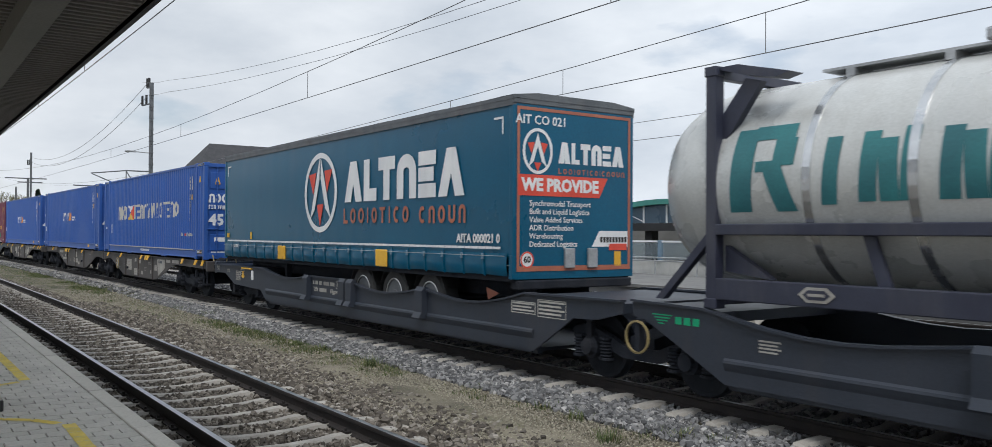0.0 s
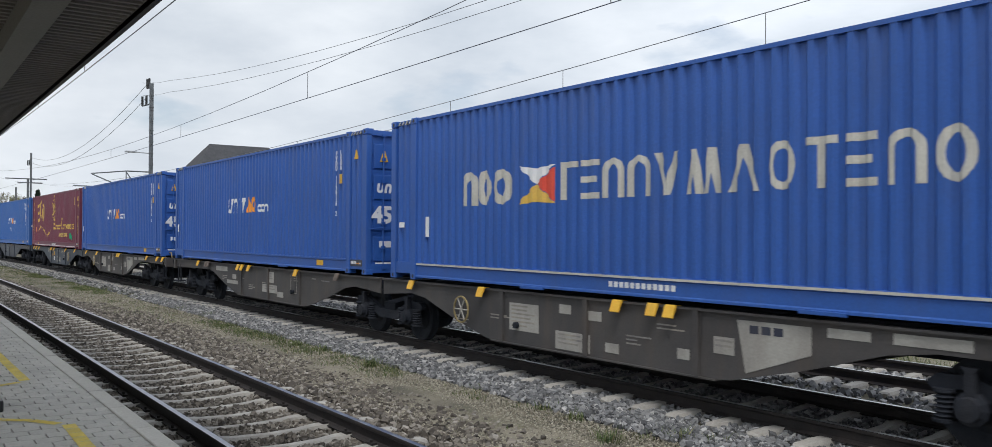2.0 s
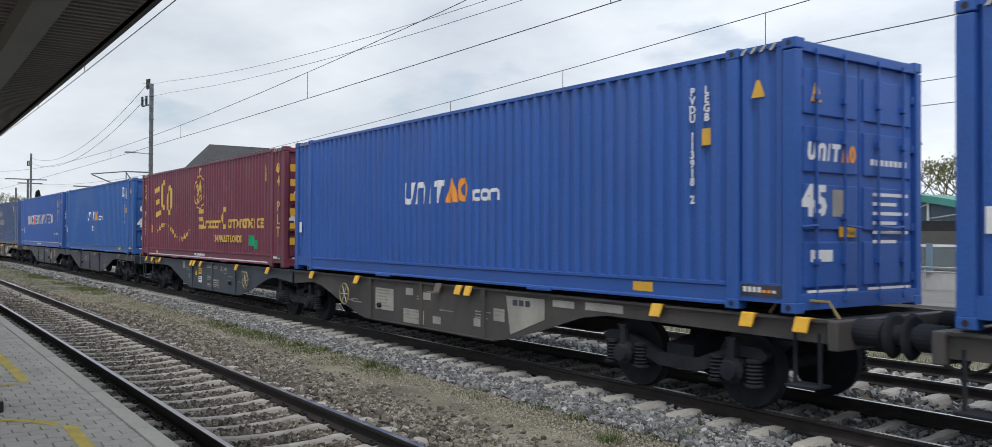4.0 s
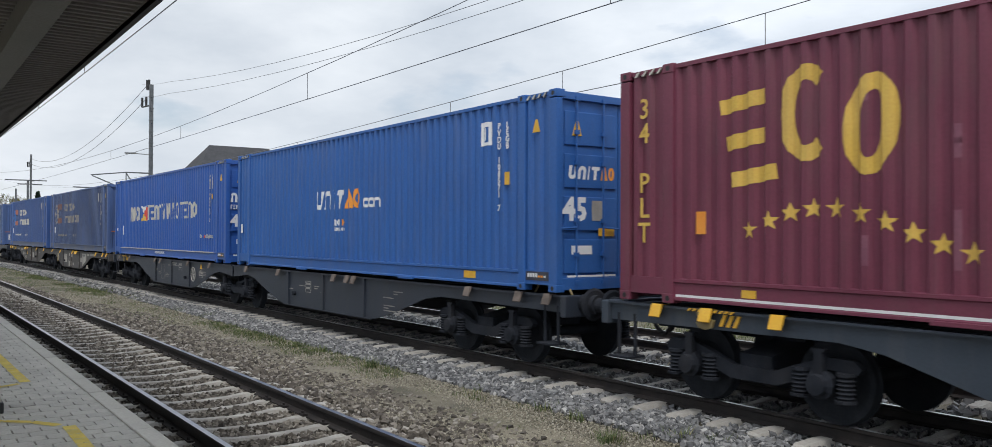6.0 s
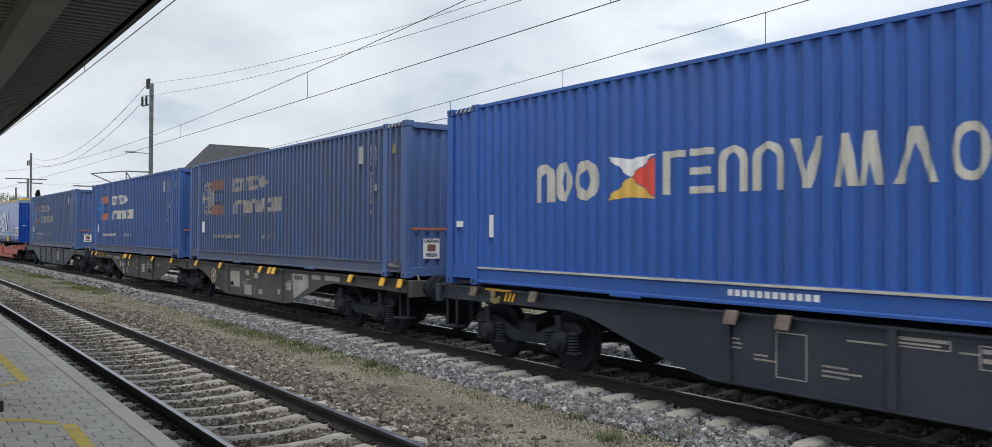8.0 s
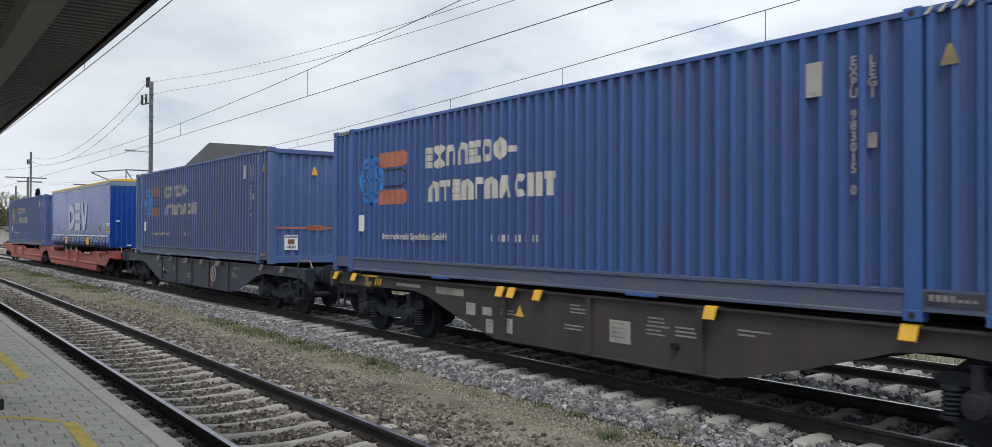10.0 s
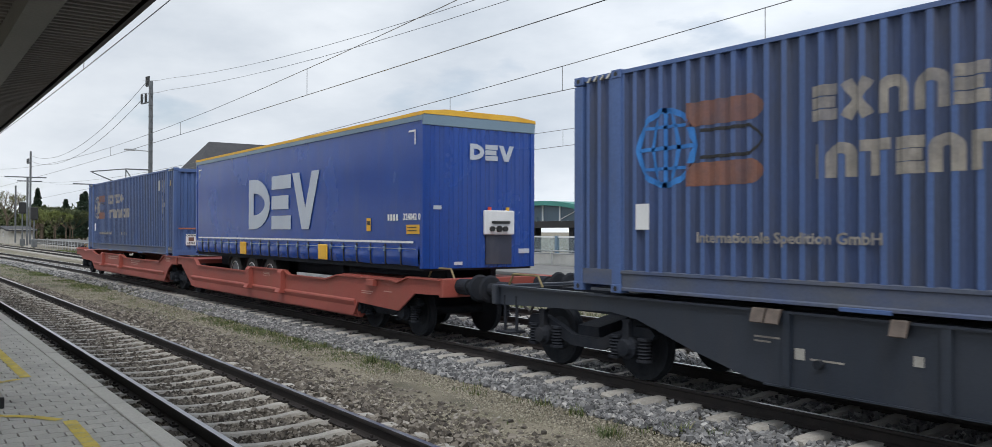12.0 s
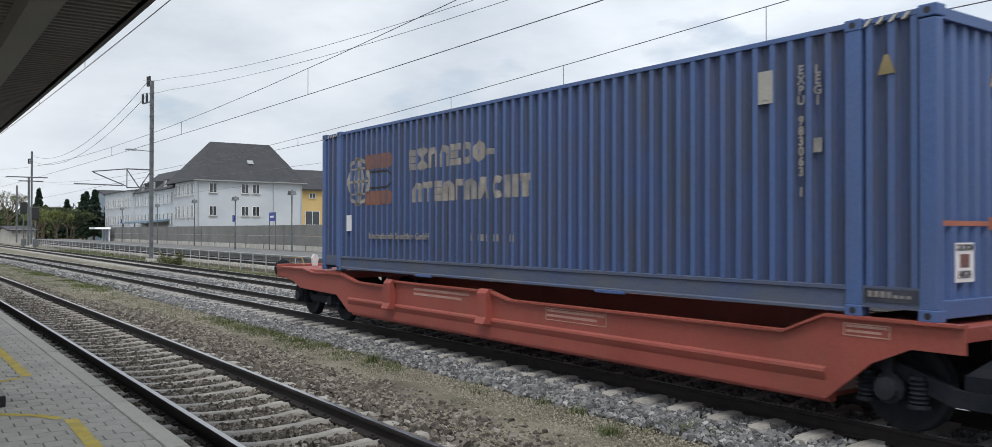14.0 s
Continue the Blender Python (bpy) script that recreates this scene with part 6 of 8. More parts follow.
for i, (a, b) in enumerate(((0.0, 0.33), (0.04, 0.30), (0.08, 0.26), (0.10, 0.20))):
    flat(d2, -7.75 + a - C3, -7.75 + b - C3, 1.02 - i * 0.035, 1.035 - i * 0.035, M_GREENMARK, "emblem_bar", "green painted emblem bar", -1.263)
for i in range(3):
    flat(d2, -7.36 + i * 0.14 - C3, -7.26 + i * 0.14 - C3, 0.93, 1.02, M_GREENMARK, "name_block", "green painted name block", -1.263)
panel_bars(d2, -6.15 - C3, -5.8 - C3, 0.70, 0.88, M_DIRTY_PLATE, False, 4)
bm = bmn()
lathe(bm, [(-1.33, 0.19), (-1.34, 0.215), (-1.36, 0.215), (-1.365, 0.19), (-1.33, 0.19)], "y", 24, (-7.93 - C3, 0, 0.72), False)
part("brake_handwheel", bm, M_DULL_YELLOW, d2, "dull yellow brake handwheel")
bm = bmn()
box(bm, -7.97 - C3, -7.89 - C3, -1.35, -1.25, 0.55, 0.95)
part("handwheel_bracket", bm, M_GEAR, d2)


TL, TW = 13.62, 1.275


def trailer(label, tarp, top_mat, strap_mat, front_leads, wheels):
    """A curtain-sided semitrailer: curtains, skirt with straps, roof, ends, axles. Heights are over the rails."""
    t = thing("semitrailer", label, "semitrailer", "semitrailers on the train")
    for s in (-1, 1):
        bm = bmn()
        cols = []
        for i in range(91):
            x = -TL / 2 + 0.10 + (TL - 0.20) * i / 90
            cols.append([bm.verts.new((x, s * (TW - 0.018 + 0.008 * noise.noise(Vector((x * 0.35, z * 0.8, 3 + s))) + 0.004 * noise.noise(Vector((x * 3, z * 0.6, 9)))), z)) for z in (1.64, 1.8, 2.1, 2.4, 2.7, 3.0, 3.3, 3.6, 3.85, 4.0)])
        for p, q in zip(cols, cols[1:]):
            for j in range(9):
                bm.faces.new((p[j], q[j], q[j + 1], p[j + 1]))
        part("curtain", bm, tarp, t, smooth=True)
        # loose lower skirt, bulging between its straps
        bm = bmn()
        cols = []
        nst = 22
        for i in range(nst * 6 + 1):
            x = -TL / 2 + 0.10 + (TL - 0.25) * i / (nst * 6)
            u = (i % 6) / 6
            bulge = 0.03 * math.sin(math.pi * u) + 0.012 * noise.noise(Vector((x * 1.3, s, 5)))
            cols.append([bm.verts.new((x, s * (TW + o + bulge * k), z + dz * noise.noise(Vector((x * 1.1, 7, s))))) for z, o, k, dz in ((1.70, 0.0, 0.2, 0), (1.62, 0.004, 0.6, 0), (1.52, 0.006, 1, 0), (1.42, 0.0, 1, 0.01), (1.35, -0.015, 0.5, 0.02))])
        for p, q in zip(cols, cols[1:]):
            for j in range(4):
                bm.faces.new((p[j], q[j], q[j + 1], p[j + 1]))
        part("curtain_skirt", bm, tarp, t, smooth=True)
        for i in range(1, nst):
            x = -TL / 2 + 0.10 + (TL - 0.25) * i / nst
            bm = bmn()
            prism(bm, [(s * (TW + 0.012), 1.74), (s * (TW + 0.03), 1.74), (s * (TW + 0.03), 1.62), (s * (TW + 0.022), 1.36), (s * (TW - 0.02), 1.33), (s * (TW - 0.02), 1.36), (s * (TW + 0.008), 1.38)], "x", x - 0.016, x + 0.016)
            sp = part("strap", bm, strap_mat, t)
            bm = bmn()
            box(bm, x - 0.03, x + 0.03, *sorted((s * (TW + 0.03), s * (TW + 0.05))), 1.60, 1.69, 0.006)
            part("buckle", bm, M_BLUEGREY, sp, "blue-grey steel strap buckle")
        bm = bmn()
        cyl(bm, (-TL / 2 + 0.1, s * (TW + 0.052), 1.655), (TL / 2 - 0.15, s * (TW + 0.052), 1.655), 0.006, 6)
        part("customs_cord", bm, M_GALV, t, "thin pale cord along the skirt")
        bm = bmn()
        prism(bm, [(s * (TW - 0.06), 4.0), (s * (TW + 0.008), 3.985), (s * (TW + 0.012), 4.08), (s * (TW - 0.06), 4.12)], "x", -TL / 2, TL / 2)
        part("cant_rail", bm, M_MAST if top_mat is not M_YELLOW else M_BLUEGREY, t)
        bm = bmn()
        prism(bm, [(s * (TW - 0.08), 4.085), (s * (TW + 0.016), 4.08), (s * (TW + 0.016), 4.14), (s * (TW - 0.3), 4.175)], "x", -TL / 2 - 0.01, TL / 2 + 0.01)
        part("roof_edge", bm, top_mat, t)
        for x in (-TL / 2 + 0.05, TL / 2 - 0.05):
            bm = bmn()
            box(bm, x - 0.05, x + 0.05, *sorted((s * (TW - 0.1), s * TW)), 1.30, 4.0, 0.01)
            part("corner_post", bm, tarp, t)
    bm = bmn()
    cols = []
    for i in range(41):
        x = -TL / 2 + TL * i / 40
        cols.append([bm.verts.new((x, y, 4.17 + 0.05 * math.cos(y * 1.1) - 0.03 + 0.012 * noise.noise(Vector((x, y, 1))))) for y in (-1.25, -0.8, -0.3, 0.3, 0.8, 1.25)])
    for p, q in zip(cols, cols[1:]):
        for j in range(5):
            bm.faces.new((p[j], q[j], q[j + 1], p[j + 1]))
    part("roof", bm, top_mat if top_mat is not M_YELLOW else M_GOLD, t, smooth=True)
    bm = bmn()
    box(bm, -TL / 2 + 0.05, TL / 2 - 0.05, -TW + 0.06, TW - 0.06, 1.26, 1.36)
    part("floor", bm, M_GEAR, t)
    for s in (-1, 1):
        bm = bmn()
        box(bm, -TL / 2 + 0.3, TL / 2 - 0.3, s * 0.5 - 0.06, s * 0.5 + 0.06, 0.95, 1.26)
        part("chassis_beam", bm, M_GEAR, t)
    for e in (-1, 1):
        bm = bmn()
        n = 12 if (e > 0) == front_leads else 2
        cols = []
        for i in range(n):
            y0, wd = -TW + 0.06 + (2 * TW - 0.12) * i / n, (2 * TW - 0.12) / n
            for f, d in ((0, 0), (0.45, 0), (0.55, 0.02), (0.9, 0.02)):
                cols.append((y0 + wd * f, d if n > 2 else 0))
        cols.append((TW - 0.06, 0))
        vs = [[bm.verts.new((e * (TL / 2 - d), y, z)) for z in (1.30, 4.02)] for y, d in cols]
        for p, q in zip(vs, vs[1:]):
            bm.faces.new((p[0], q[0], q[1], p[1]))
        part("end_wall", bm, tarp, t)
        bm = bmn()
        box(bm, *sorted((e * (TL / 2 - 0.05), e * (TL / 2 + 0.012))), -TW, TW, 3.90 if front_leads else 4.02, 4.13, 0.012)
        part("end_header", bm, M_BLUEGREY if front_leads else M_MAST, t)
        bm = bmn()
        prism(bm, [(-TW, 4.10), (TW, 4.10), (TW, 4.15), (0.8, 4.205), (-0.8, 4.205), (-TW, 4.15)], "x", *sorted((e * (TL / 2 - 0.12), e * (TL / 2 + 0.02))))
        part("roof_edge", bm, top_mat, t)
    for x in wheels:
        for s in (-1, 1):
            bm = bmn()
            lathe(bm, [(s * 0.82, 0.28), (s * 0.82, 0.44), (s * 0.86, 0.49), (s * 1.10, 0.49), (s * 1.15, 0.45), (s * 1.15, 0.30), (s * 1.10, 0.28)], "y", 28, (x, 0, 0.84))
            w = part("wheel", bm, M_RUBBER, t)
            bm = bmn()
            lathe(bm, [(s * 1.13, 0.30), (s * 1.14, 0.285), (s * 1.07, 0.26), (s * 1.03, 0.15), (s * 1.10, 0.12), (s * 1.14, 0.09), (s * 1.14, 0.0)], "y", 24, (x, 0, 0.84))
            part("rim", bm, M_MAST, w, "dull steel rim")
            bm = bmn()
            lathe(bm, [(s * 1.152, 0.285), (s * 1.160, 0.300), (s * 1.152, 0.312), (s * 1.145, 0.300), (s * 1.152, 0.285)], "y", 28, (x, 0, 0.84), False)
            part("rim_flange", bm, M_ALU, w, "bright rim flange")
        bm = bmn()
        cyl(bm, (x, -0.9, 0.84), (x, 0.9, 0.84), 0.07, 10)
        part("axle", bm, M_GEAR, t)
        for s in (-1, 1):
            bm = bmn()
            pts = [(x + 0.56 * math.cos(radians(a)), 0.86 + 0.56 * math.sin(radians(a))) for a in range(20, 161, 20)]
            prism(bm, pts + [(px, pz - 0.015) for px, pz in pts[::-1]], "y", *sorted((s * 0.82, s * 1.17)))
            part("mudguard", bm, M_BLACK, t)
    sg = -1 if front_leads else 1
    bm = bmn()
    box(bm, *sorted((-sg * 2.9, -sg * 3.0)), -1.0, -0.85, 0.55, 1.26)
    part("landing_leg", bm, M_GEAR, t)
    bm = bmn()
    box(bm, *sorted((-sg * 2.9, -sg * 3.0)), 0.85, 1.0, 0.55, 1.26)
    part("landing_leg", bm, M_GEAR, t)
    # reflective tape
    ty, YT_TAPE = -TW - 0.006, -TW + 0.004
    n = 64
    for i in range(n):
        x = -TL / 2 + 0.3 + (TL - 0.6) * i / n
        flat(t, x, x + 0.195, 1.76, 1.80, M_WHITE, "reflective_tape", "", ty - 0.004)
    for a, b, c, d in ((6.30, 6.55, 3.80, 3.835), (6.515, 6.55, 3.56, 3.80), (-6.55, -6.30, 3.80, 3.835), (-6.55, -6.515, 3.56, 3.80)):
        flat(t, a, b, c, d, M_WHITE, "reflective_tape", "white corner marking", YT_TAPE)
    for a, b in ((2.43, 2.88), (-2.64, -2.20)):
        bm = bmn()
        box(bm, a, b, -TW - 0.07, -TW - 0.03, 1.36, 1.69, 0.02)
        part("gripping_edge_flap", bm, M_YELLOW, t, "yellow gripping-edge cover flap")
    return t


def tarp_shape(t, pts, mat, name="name_block", label="painted name block", y=None):
    bm = bmn()
    y = -TW + 0.005 if y is None else y
    prism(bm, pts, "y", y - 0.003, y)
    return part(name, bm, mat, t, label)


def ring_pts(cx, cz, rx, rz, w, n, plane, t, mat, at):
    """A flat ring of short plates."""
    bm = bmn()
    o, i = [], []
    for k in range(n):
        a = 2 * math.pi * k / n
        for lst, d in ((o, 0), (i, w)):
            p = (cx + (rx - d) * math.cos(a), cz + (rz - d) * math.sin(a))
            lst.append(bm.verts.new((p[0], at, p[1]) if plane == "y" else (at, p[0], p[1])))
    for k in range(n):
        bm.faces.new((o[k], o[(k + 1) % n], i[(k + 1) % n], i[k]))
    part("ring_emblem", bm, mat, t, "white ring emblem")


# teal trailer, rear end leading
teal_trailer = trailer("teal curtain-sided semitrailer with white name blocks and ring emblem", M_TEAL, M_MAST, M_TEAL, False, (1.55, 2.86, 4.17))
add_load(teal_trailer, -17.46, 0.02, -0.05)
YT = -TW + 0.004
ring_pts(-0.33, 2.89, 0.86, 0.88, 0.12, 40, "y", teal_trailer, M_WHITE, YT)
tarp_shape(teal_trailer, [(-0.95, 3.30), (-0.70, 2.85), (-0.55, 3.34)], M_REDMARK, "emblem", "red triangle")
tarp_shape(teal_trailer, [(0.28, 3.38), (0.02, 2.88), (-0.12, 3.36)], M_REDMARK, "emblem", "red triangle")
tarp_shape(teal_trailer, [(-0.50, 2.62), (-0.16, 2.64), (-0.33, 2.14)], M_REDMARK, "emblem", "red triangle")
tarp_shape(teal_trailer, [(-0.36, 3.66), (-0.85, 2.30), (-0.60, 2.52), (-0.36, 3.20)], M_WHITE, "emblem", "white spearhead half", YT - 0.004)
tarp_shape(teal_trailer, [(-0.30, 3.66), (0.22, 2.32), (-0.05, 2.54), (-0.30, 3.20)], M_WHITE, "emblem", "white spearhead half", YT - 0.004)
plate_row(teal_trailer, [("peak", 1.05), ("corner", 0.72), ("tee", 0.88), ("arch", 0.95), ("bars", 0.8), ("peak", 1.1)], 0.92, 5.46, 2.64, 0.83, 0.25, M_WHITE, YT - 0.003, "y", "white painted name shape", 0.10)
plate_row(teal_trailer, [("corner", 0.8), ("ring", 1), ("ring", 1), ("bar", 0.4), ("ring", 0.9), ("tee", 0.9), ("bar", 0.4), ("hook", 0.9), ("ring", 0.9)], 0.87, 3.60, 2.20, 0.31, 0.065, M_BROWNRED, YT - 0.003, "y", "red painted name shape", 0.45)
plate_row(teal_trailer, [("hook", 1), ("arch", 0.9), ("ring", 1), ("cup", 0.95), ("arch", 0.9)], 3.98, 5.50, 2.18, 0.31, 0.065, M_BROWNRED, YT - 0.003, "y", "red painted name shape", 0.45)
for k in range(5):
    flat(teal_trailer, -5.92 + k * 0.09, -5.86 + k * 0.09, 1.60, 1.68, M_WHITE, "maker_bar", "", -TW - 0.036)
lettering("AITA 000021 0", 0.20, M_WHITE, teal_trailer, on_side(5.85, YT - 0.004, 1.92), 0.006, "code_lettering")
flat(teal_trailer, -6.62, -6.4, 1.86, 1.98, M_YELLOW, "sticker", "yellow label", YT)
flat(teal_trailer, -4.75, -4.62, 1.83, 2.02, M_YELLOW, "sticker", "yellow label", YT)
XE = TL / 2 + 0.004
for y0, y1, z0, z1 in ((-1.20, 1.20, 3.93, 3.98), (-1.20, 1.20, 1.42, 1.50), (-1.20, -1.15, 1.5, 3.93), (1.15, 1.20, 1.5, 3.93)):
    end_flat(teal_trailer, y0, y1, z0, z1, M_BROWNRED, "red_border", "red border stripe", XE)
lettering("AIT CO 021", 0.20, M_WHITE, teal_trailer, on_end(XE + 0.004, -0.72, 3.78), 0.003, "code_lettering")
ring_pts(-0.80, 3.30, 0.30, 0.36, 0.05, 30, "x", teal_trailer, M_WHITE, XE + 0.006)
for pts in ([(-0.80, 3.58), (-0.98, 3.05), (-0.88, 3.14), (-0.80, 3.38)], [(-0.80, 3.58), (-0.62, 3.05), (-0.72, 3.14), (-0.80, 3.38)]):
    bm = bmn()
    prism(bm, pts, "x", XE + 0.003, XE + 0.007)
    part("emblem", bm, M_WHITE, teal_trailer)
for pts in ([(-1.0, 3.42), (-0.92, 3.25), (-0.86, 3.44)], [(-0.6, 3.42), (-0.68, 3.25), (-0.74, 3.44)], [(-0.87, 3.12), (-0.73, 3.12), (-0.80, 2.98)]):
    bm = bmn()
    prism(bm, pts, "x", XE + 0.002, XE + 0.005)
    part("emblem", bm, M_REDMARK, teal_trailer)
plate_row(teal_trailer, [("peak", 1.05), ("corner", 0.72), ("tee", 0.88), ("arch", 0.95), ("bars", 0.8), ("peak", 1.1)], -0.38, 1.04, 3.13, 0.34, 0.095, M_WHITE, XE + 0.002, "x", "white painted name shape", 0.10)
plate_row(teal_trailer, [("corner", 0.8), ("ring", 1), ("ring", 1), ("bar", 0.4), ("ring", 0.9), ("tee", 0.9), ("bar", 0.4), ("hook", 0.9), ("ring", 0.9), ("bar", 0.2), ("hook", 1), ("arch", 0.9), ("ring", 1), ("cup", 0.95), ("arch", 0.9)], -0.38, 1.06, 2.96, 0.09, 0.02, M_BROWNRED, XE + 0.002, "x", "red painted name shape", 0.45)
bm = bmn()
prism(bm, [(-1.18, 2.60), (0.50, 2.60), (0.68, 2.93), (-1.18, 2.93)], "x", XE, XE + 0.004)
part("banner", bm, M_REDMARK, teal_trailer, "red banner panel")
lettering("WE PROVIDE", 0.27, M_WHITE, teal_trailer, on_end(XE + 0.007, -0.32, 2.765), 0.012, "banner_lettering")
for i, w in enumerate(("Synchromodal Transport", "Bulk and Liquid Logistics", "Value Added Services", "ADR Distribution", "Warehousing", "Dedicated Logistics")):
    lettering(w, 0.125, M_WHITE, teal_trailer, on_end(XE + 0.004, -0.96, 2.48 - i * 0.128), 0.001, "service_lettering", align="LEFT")
bm = bmn()
prism(bm, [(0.34, 1.80), (1.14, 1.80), (1.14, 2.06), (0.50, 2.06)], "x", XE, XE + 0.004)
part("address_panel", bm, M_WHITE, teal_trailer, "white slanted panel")
for i in range(9):
    end_flat(teal_trailer, 0.52 + i * 0.068, 0.57 + i * 0.068, 1.87, 1.96, M_BLACK, "address_bar", "", XE + 0.004)
end_flat(teal_trailer, 0.72, 1.12, 1.74, 1.85, M_REDMARK, "sticker", "red label", XE + 0.004)
end_flat(teal_trailer, 0.84, 0.99, 1.48, 1.72, M_YELLOW, "sticker", "yellow and black label", XE)
for y in (-0.16, 0.33):
    bm = bmn()
    box(bm, XE, XE + 0.05, y - 0.10, y + 0.10, 1.46, 1.78, 0.01)
    part("document_box", bm, M_GALV, teal_trailer, "grey metal box")
bm = bmn()
lathe(bm, [(XE, 0.13), (XE + 0.004, 0.13)], "x", 24, (0, -1.0, 1.60))
sg = part("speed_sign", bm, M_WHITE, teal_trailer, "round speed sign")
ring_pts(-1.0, 1.60, 0.13, 0.13, 0.025, 24, "x", sg, M_REDMARK, XE + 0.006)
lettering("60", 0.14, M_BLACK, sg, on_end(XE + 0.006, -1.0, 1.60), 0.004, "sign_lettering")
bm = bmn()
prism(bm, [(5.72, 1.12), (6.08, 1.04), (5.77, 0.92)], "y", -1.0, -0.99)
part("reflector_flag", bm, M_BROWNRED, teal_trailer, "red warning triangle")
bm = bmn()
box(bm, TL / 2 - 0.15, TL / 2 + 0.05, -1.2, 1.2, 1.14, 1.28, 0.02)
part("rear_bumper", bm, M_GEAR, teal_trailer)

# blue trailer, front end leading
blue_trailer = trailer("blue curtain-sided semitrailer with white name blocks and orange roof edge", M_TARP_BLUE, M_YELLOW, M_BLACK, True, (-3.55, -2.24, -0.93))
add_load(blue_trailer, -172.85, 0.02, -0.03)
plate_row(blue_trailer, [("half", 1.0)], -2.14, -0.63, 2.02, 1.29, 0.36, M_SILVER, YT - 0.003, "y", "pale grey painted name shape")
plate_row(blue_trailer, [("bars", 1.0)], -0.52, 0.72, 2.02, 1.31, 0.33, M_SILVER, YT - 0.003, "y", "pale grey painted name shape")
plate_row(blue_trailer, [("vee", 1.0)], 0.80, 2.34, 2.02, 1.32, 0.36, M_SILVER, YT - 0.003, "y", "pale grey painted name shape")
bm = bmn()
box(bm, 0.57, 2.87, -1.06, -1.03, 0.80, 1.0, 0.006)
part("side_guard", bm, M_WHITE, blue_trailer, "white side guard board")
lettering("324042 0", 0.17, M_WHITE, blue_trailer, on_side(6.42, YT - 0.004, 2.24), 0.004, "code_lettering")
for i in range(4):
    flat(blue_trailer, 5.50 + i * 0.11, 5.57 + i * 0.11, 2.18, 2.30, M_WHITE, "code_block", "", YT)
flat(blue_trailer, 6.22, 6.70, 1.93, 2.10, M_YELLOW, "sticker", "yellow label", YT)
for r in range(2):
    flat(blue_trailer, 6.26, 6.60, 2.04 - r * 0.06, 2.06 - r * 0.06, M_BLACK, "sticker_bar", "", YT - 0.003)
flat(blue_trailer, 4.62, 4.80, 1.98, 2.24, M_YELLOW, "sticker", "yellow and black label", YT)
flat(blue_trailer, 4.65, 4.77, 2.10, 2.18, M_BLACK, "sticker_bar", "", YT - 0.003)
plate_row(blue_trailer, [("half", 1.0), ("bars", 0.9), ("vee", 1.1)], -0.26, 0.76, 3.32, 0.30, 0.09, M_SILVER, XE + 0.002, "x", "pale grey painted name shape", 0.08)
bm = bmn()
box(bm, XE, XE + 0.06, 0.04, 0.74, 1.92, 2.38, 0.02)
cp = part("connector_panel", bm, M_WHITE, blue_trailer, "pale grey connector panel")
for y, r, m in ((0.20, 0.05, M_BLACK), (0.36, 0.06, M_BLACK), (0.5, 0.05, M_BLACK)):
    bm = bmn()
    cyl(bm, (XE + 0.06, y, 2.03), (XE + 0.12, y, 2.03), r, 12)
    part("coupling_socket", bm, m, cp)
bm = bmn()
box(bm, XE + 0.06, XE + 0.09, 0.2, 0.62, 2.13, 2.18, 0.01)
part("cable_tray", bm, M_BLACK, cp)
for y, m in ((0.18, M_REDMARK), (0.60, M_YELLOW)):
    bm = bmn()
    cyl(bm, (XE + 0.02, y, 2.38), (XE + 0.02, y, 2.44), 0.035, 10)
    part("air_coupling", bm, m, cp)
bm = bmn()
box(bm, XE - 0.02, XE + 0.02, 0.1, 0.7, 1.36, 1.92)
part("dark_recess", bm, M_NAVY, blue_trailer)
end_flat(blue_trailer, -1.05, -0.88, 2.38, 2.45, M_SILVER, "sticker", "white label", XE)
end_flat(blue_trailer, -0.60, -0.42, 1.36, 1.42, M_SILVER, "marker_plate", "", XE)
end_flat(blue_trailer, 0.88, 1.14, 1.56, 1.65, M_SILVER, "plate_bar", "white plate", XE)

